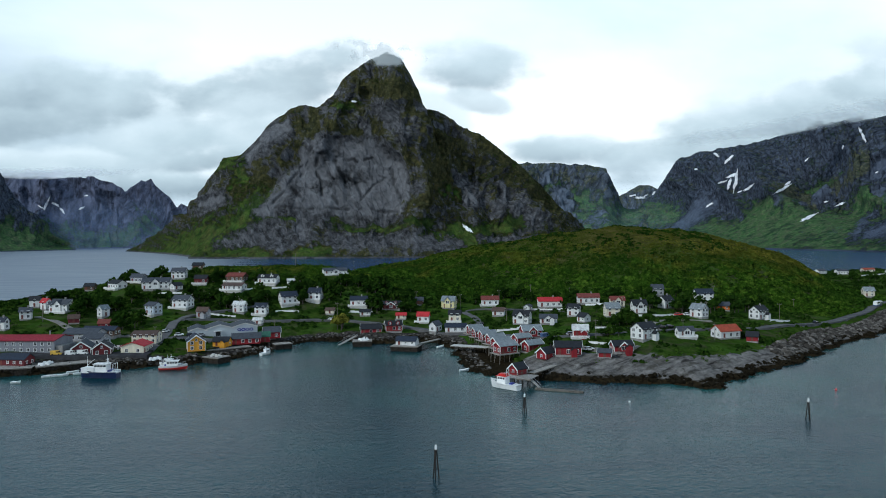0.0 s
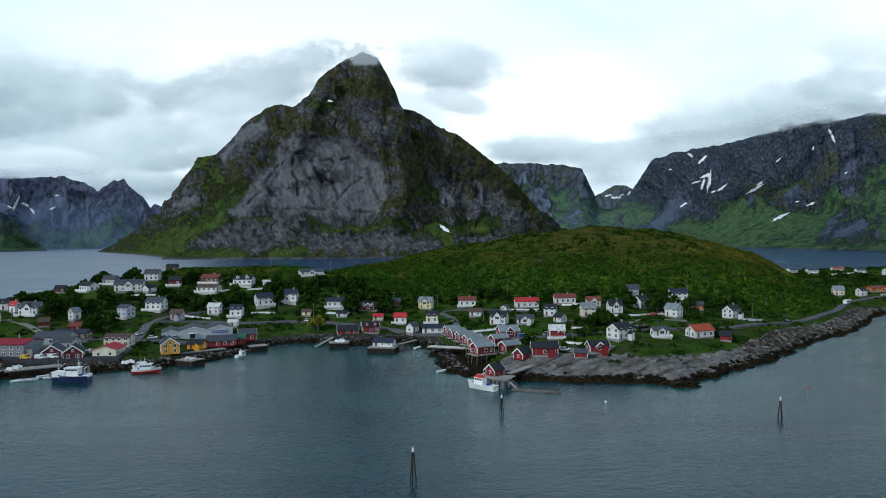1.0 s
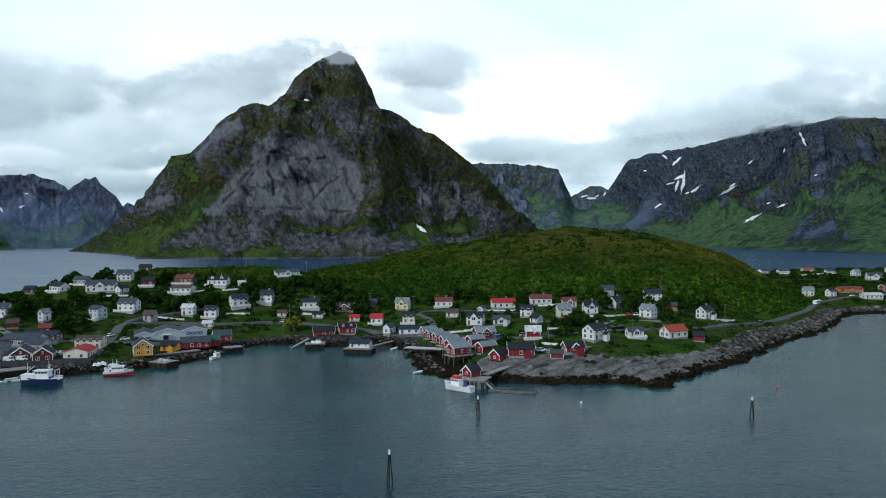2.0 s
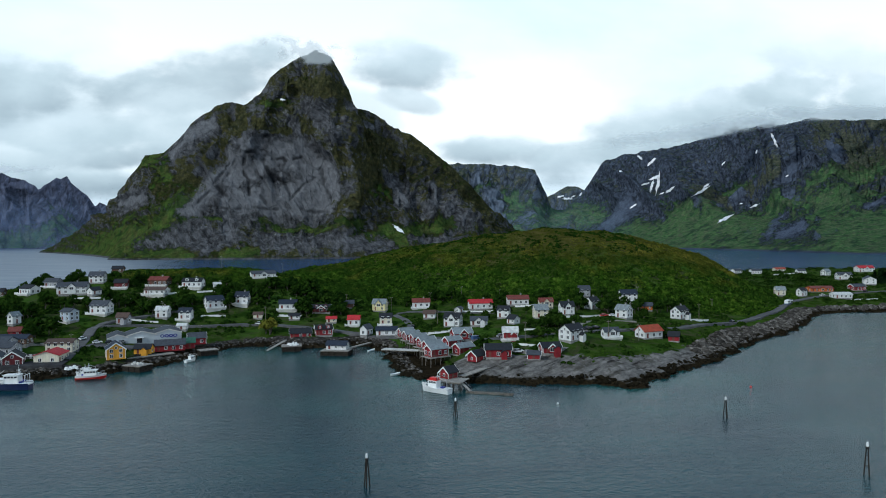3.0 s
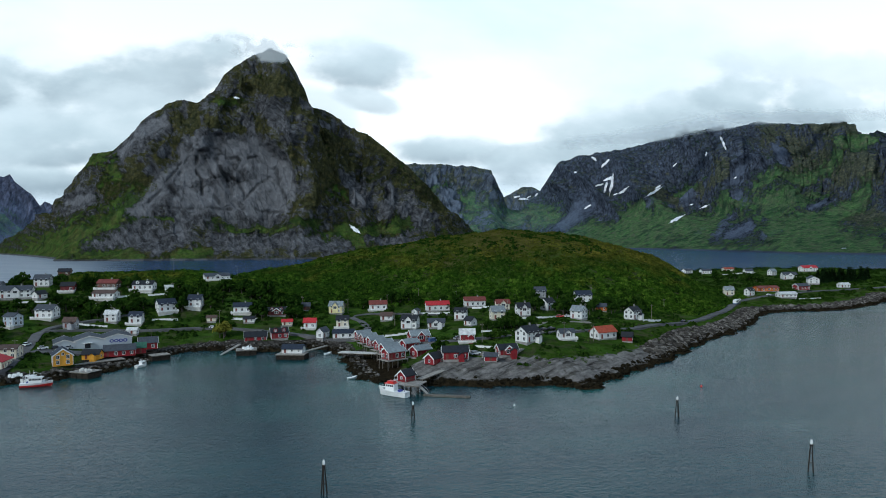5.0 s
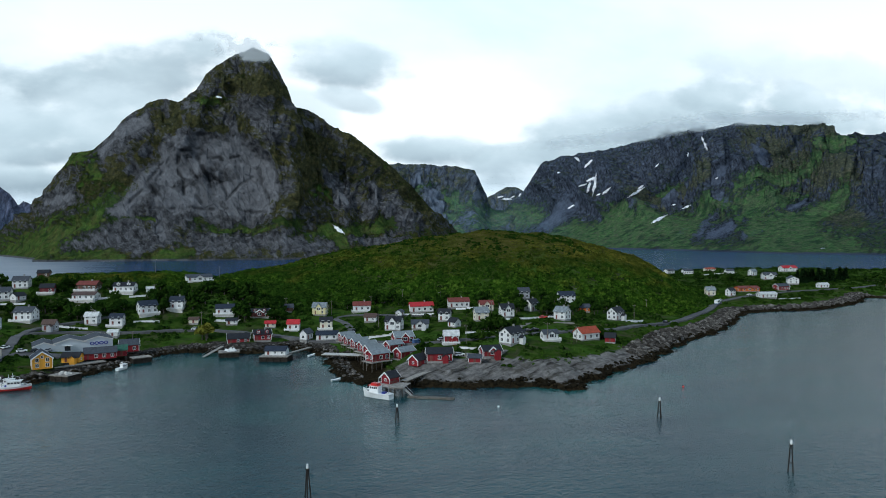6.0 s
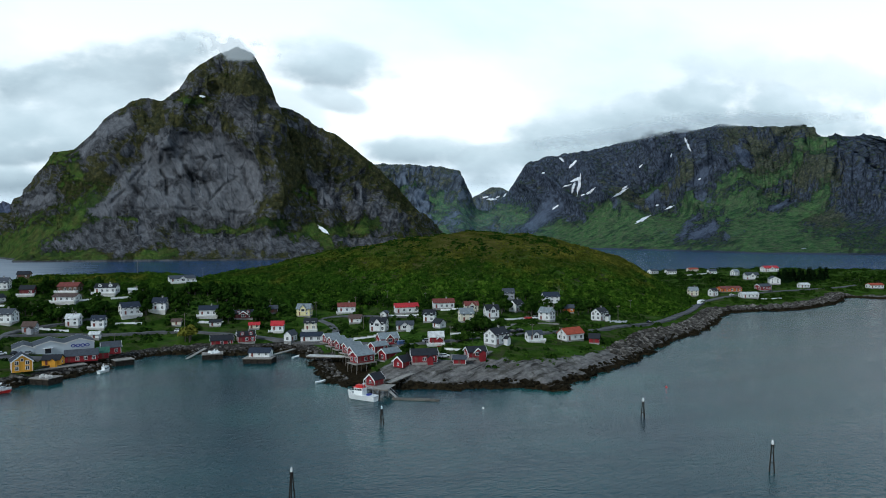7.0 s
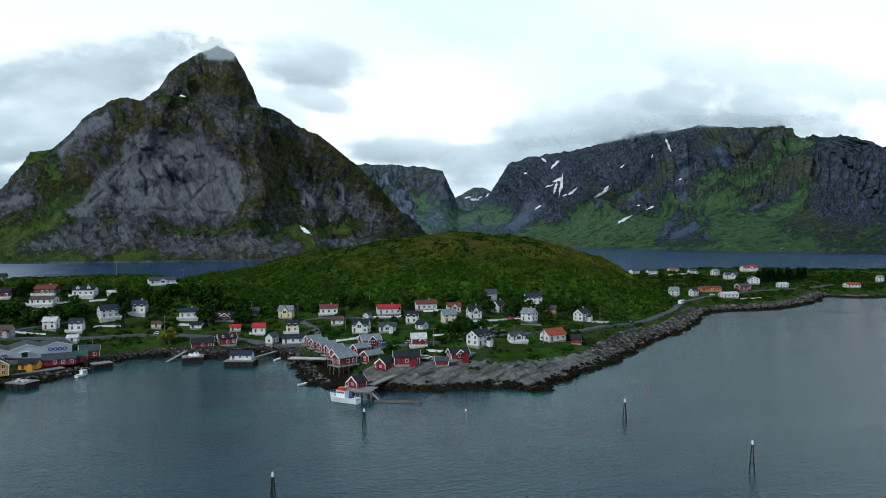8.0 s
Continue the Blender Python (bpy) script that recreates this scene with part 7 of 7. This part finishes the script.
p = scatter(5200, 330, 860, 560, 900, lambda x, y, d: np.clip(-0.05 + 1.0 * ripple(x, y, 21, 5), 0, 1) * (d > 20))
spread_mesh("thicket", p, rnd.uniform(1.8, 4.2, len(p)), BIG, LEAVES, "dark leafy thickets round the far houses", rnd)
p = scatter(2000, -300, 0, 395, 452, lambda x, y, d: np.clip(0.25 + 1.1 * ripple(x, y, 17, 8), 0, 1) * (d > 22))
spread_mesh("thicket", p, rnd.uniform(1.4, 2.8, len(p)), BIG, LEAVES, "dark leafy thickets behind the village houses", rnd)


p = scatter(20000, -250, -5, 450, 590, lambda x, y, d: np.clip(0.7 + 0.6 * ripple(x, y, 10, 3), 0.2, 1))
spread_mesh("scrub", p, rnd.uniform(0.5, 1.3, len(p)), DOMES, SCRUB, "light green scrub on the knoll behind the houses", rnd)


# trees
def tree_meshes(seed, leaves, kind="birch"):
    r = np.random.default_rng(seed)
    t = Solid()
    if kind == "spruce":
        t.tube((0, 0, -0.6), (0, 0, 6.2), 0.16, 0.03)
        c = []
        for i in range(9):
            z, w = 0.9 + i * 0.62, 1.55 * (1 - i / 9.6)
            n = int(16 + 34 * w)
            a = r.uniform(0, 6.28, n)
            q = w * r.uniform(0.35, 1.0, n)
            c.append(np.stack([q * np.cos(a), q * np.sin(a), z - 0.28 * q + r.uniform(-0.15, 0.15, n)], 1))
        c = np.concatenate(c)
        nrm = np.stack([c[:, 0] * 0.5, c[:, 1] * 0.5, np.ones(len(c))], 1) + r.normal(size=c.shape) * 0.3
        q = quads(c, r.uniform(0.26, 0.5, len(c)), nrm, r)
    else:
        top = 2.9
        t.tube((0, 0, -0.6), (0.08, 0.05, 1.5), 0.16, 0.11).tube((0.08, 0.05, 1.5), (0.0, 0.1, top), 0.11, 0.05)
        heads = [(0, 0.1, top + 0.3, 1.25)]
        for i in range(6):
            a, z = 6.28 * i / 6 + r.uniform(-0.4, 0.4), r.uniform(0.5, 1.9)
            e = (math.cos(a) * r.uniform(0.8, 1.4), math.sin(a) * r.uniform(0.8, 1.4), z + r.uniform(0.5, 1.2))
            t.tube((0.05, 0.05, z), e, 0.06, 0.025, 5)
            heads.append((*e, r.uniform(0.85, 1.25)))
        q = np.concatenate([clump(34, r, 0.27, 0.9) * h[3] + np.array(h[:3]) for h in heads])
    me = bpy.data.meshes.new("crown")
    fill(me, q.reshape(-1, 3), np.arange(q.shape[0] * 4).reshape(-1, 4), 4)
    me.materials.append(leaves)
    return t.mesh("trunk", BARK), me


BIRCHES = [tree_meshes(s, LEAVES) for s in (1, 2, 3, 4)]
SPRUCES = [tree_meshes(s, NEEDLES, "spruce") for s in (5, 6)]
WILLOWS = [tree_meshes(7, WILLOW)]


def tree(x, y, size, shapes, label, k):
    trunk, crown = shapes[k % len(shapes)]
    o = thing("tree", pose(x, y, level(x, y), 0, 0, 77 * k) @ Matrix.Diagonal((size, size, size, 1)), label, "tree", "trees among the houses")
    part("trunk", trunk, None, o)
    part("crown", crown, None, o)


def grove(n, cx, cy, rx, ry, shapes, label, size=(1.25, 2.1)):
    r = random.Random(int(cx * 7 + cy))
    k = tries = 0
    while k < n and tries < n * 20:
        tries += 1
        a, q = r.uniform(0, 6.28), r.random() ** 0.5
        x, y = cx + rx * q * math.cos(a), cy + ry * q * math.sin(a)
        if all((x - tx) ** 2 + (y - ty) ** 2 > (tr + 0.8) ** 2 for tx, ty, tr in TAKEN):
            tree(x, y, r.uniform(*size), shapes, label, k)
            TAKEN.append((x, y, 0.6))
            k += 1


G = "leafy dark green birch tree beside the houses"
for gx_, gy_ in ((45, 295), (75, 322), (83, 329), (79, 331), (141, 319), (132, 394), (147, 365), (32, 404), (73, 405), (-141, 450), (-114, 458), (-90, 453), (-61, 440)):
    grove(3, gx_, gy_, 4, 3, BIRCHES, "leafy green garden tree close to a house", (0.9, 1.5))
grove(18, -192, 388, 20, 14, BIRCHES, G), grove(10, -163, 362, 11, 9, BIRCHES, G), grove(12, -160, 412, 20, 9, BIRCHES, G), grove(13, -122, 412, 20, 10, BIRCHES, G)
grove(8, -150, 450, 40, 8, BIRCHES, G), grove(10, -62, 436, 18, 10, BIRCHES, G), grove(10, -80, 425, 30, 8, BIRCHES, G), grove(16, -35, 432, 28, 14, BIRCHES, G)
grove(16, -25, 412, 16, 9, BIRCHES, G), grove(7, 73, 306, 8, 4, BIRCHES, G, (0.8, 1.2)), grove(6, 90, 330, 8, 6, BIRCHES, G), grove(13, 130, 385, 18, 10, BIRCHES, G)
grove(14, 170, 400, 20, 12, BIRCHES, G), grove(4, 137, 322, 5, 5, BIRCHES, G, (1.0, 1.4)), grove(14, 110, 420, 45, 10, BIRCHES, G), grove(12, 30, 430, 34, 10, BIRCHES, G)
grove(10, 60, 375, 24, 8, BIRCHES, G, (0.7, 1.1)), grove(9, -100, 420, 26, 8, BIRCHES, G), grove(6, -215, 420, 18, 12, BIRCHES, G), grove(10, -190, 450, 30, 10, BIRCHES, G)
grove(14, 400, 640, 50, 30, BIRCHES, "leafy green tree on the flat land beyond the hill"), grove(14, 490, 640, 50, 30, BIRCHES, "leafy green tree on the flat land beyond the hill"), grove(12, 570, 600, 50, 20, BIRCHES, "leafy green tree on the flat land beyond the hill")
grove(22, 488, 612, 34, 8, SPRUCES, "dark green spruce tree in a shelter belt", (1.5, 2.3)), grove(6, -212, 404, 14, 6, SPRUCES, "dark green spruce tree behind white houses", (0.9, 1.3))
grove(5, -53, 381, 3.2, 1.6, WILLOWS, "yellow-green willow bush by the shore wall", (1.5, 2.0))
grove(3, 8, 386, 5, 3, WILLOWS, "yellow-green garden bush beside the beige house", (0.6, 0.8))


# ---- shore stones ----
def stone_shapes(n):
    out = []
    for s in range(n):
        r = np.random.default_rng(100 + s)
        d = np.array([(0, 0, 1), (0.9, 0, 0.45), (0.28, 0.85, 0.45), (-0.72, 0.53, 0.45), (-0.72, -0.53, 0.45), (0.28, -0.85, 0.45), (0.72, 0.53, -0.4), (-0.28, 0.85, -0.4), (-0.9, 0, -0.4), (-0.28, -0.85, -0.4), (0.72, -0.53, -0.4), (0, 0, -0.9)])
        out.append(d * r.uniform(0.65, 1.2, (12, 1)) * np.array((1.2, 1.0, 0.75)))
    return out


ICO = np.array([(0, 1, 2), (0, 2, 3), (0, 3, 4), (0, 4, 5), (0, 5, 1), (1, 6, 2), (2, 7, 3), (3, 8, 4), (4, 9, 5), (5, 10, 1), (6, 7, 2), (7, 8, 3), (8, 9, 4), (9, 10, 5), (10, 6, 1), (11, 7, 6), (11, 8, 7), (11, 9, 8), (11, 10, 9), (11, 6, 10)])


def stones(name, places, scales, material, label):
    shapes = stone_shapes(5)
    pts, tri, n = [], [], 0
    for i, (p, s) in enumerate(zip(places, scales)):
        a = rnd.uniform(0, 6.28)
        q = shapes[i % 5]
        m = np.array(((math.cos(a), -math.sin(a), 0), (math.sin(a), math.cos(a), 0), (0, 0, 1)))
        pts.append(q @ m.T * s + p)
        tri.append(ICO + n)
        n += 12
    me = bpy.data.meshes.new(name)
    fill(me, np.concatenate(pts), np.concatenate(tri), 3)
    me.materials.append(material)
    tagged(new(name, me), label, "stones", kind="stuff")


def along_shore(n, x0, x1, y1, d0, d1):
    x, y = rnd.uniform(x0, x1, n), rnd.uniform(240, y1, n)
    d = inland(x, y)
    keep = (d > d0) & (d < d1)
    return np.stack([x, y, height(x, y)], 1)[keep]


p = along_shore(90000, 140, 470, 540, 2.0, 13.0)[:4200]
stones("boulders", p + (0, 0, 0.1), rnd.uniform(0.3, 1.1, len(p)) * rnd.uniform(0.5, 1.9, len(p)), BOULDER, "grey angular boulders of the road embankment")
p = along_shore(90000, -180, 470, 540, -3.0, 4.5)[:5200]
stones("tidal_stones", p, rnd.uniform(0.3, 1.0, len(p)) * rnd.uniform(0.5, 1.6, len(p)), WEEDSTONE, "dark seaweed-covered stones at the waterline")
p = along_shore(40000, -180, 20, 400, 2.0, 9.0)[:1300]
stones("boulders", p, rnd.uniform(0.3, 0.95, len(p)), BOULDER, "grey boulders along the village shore")
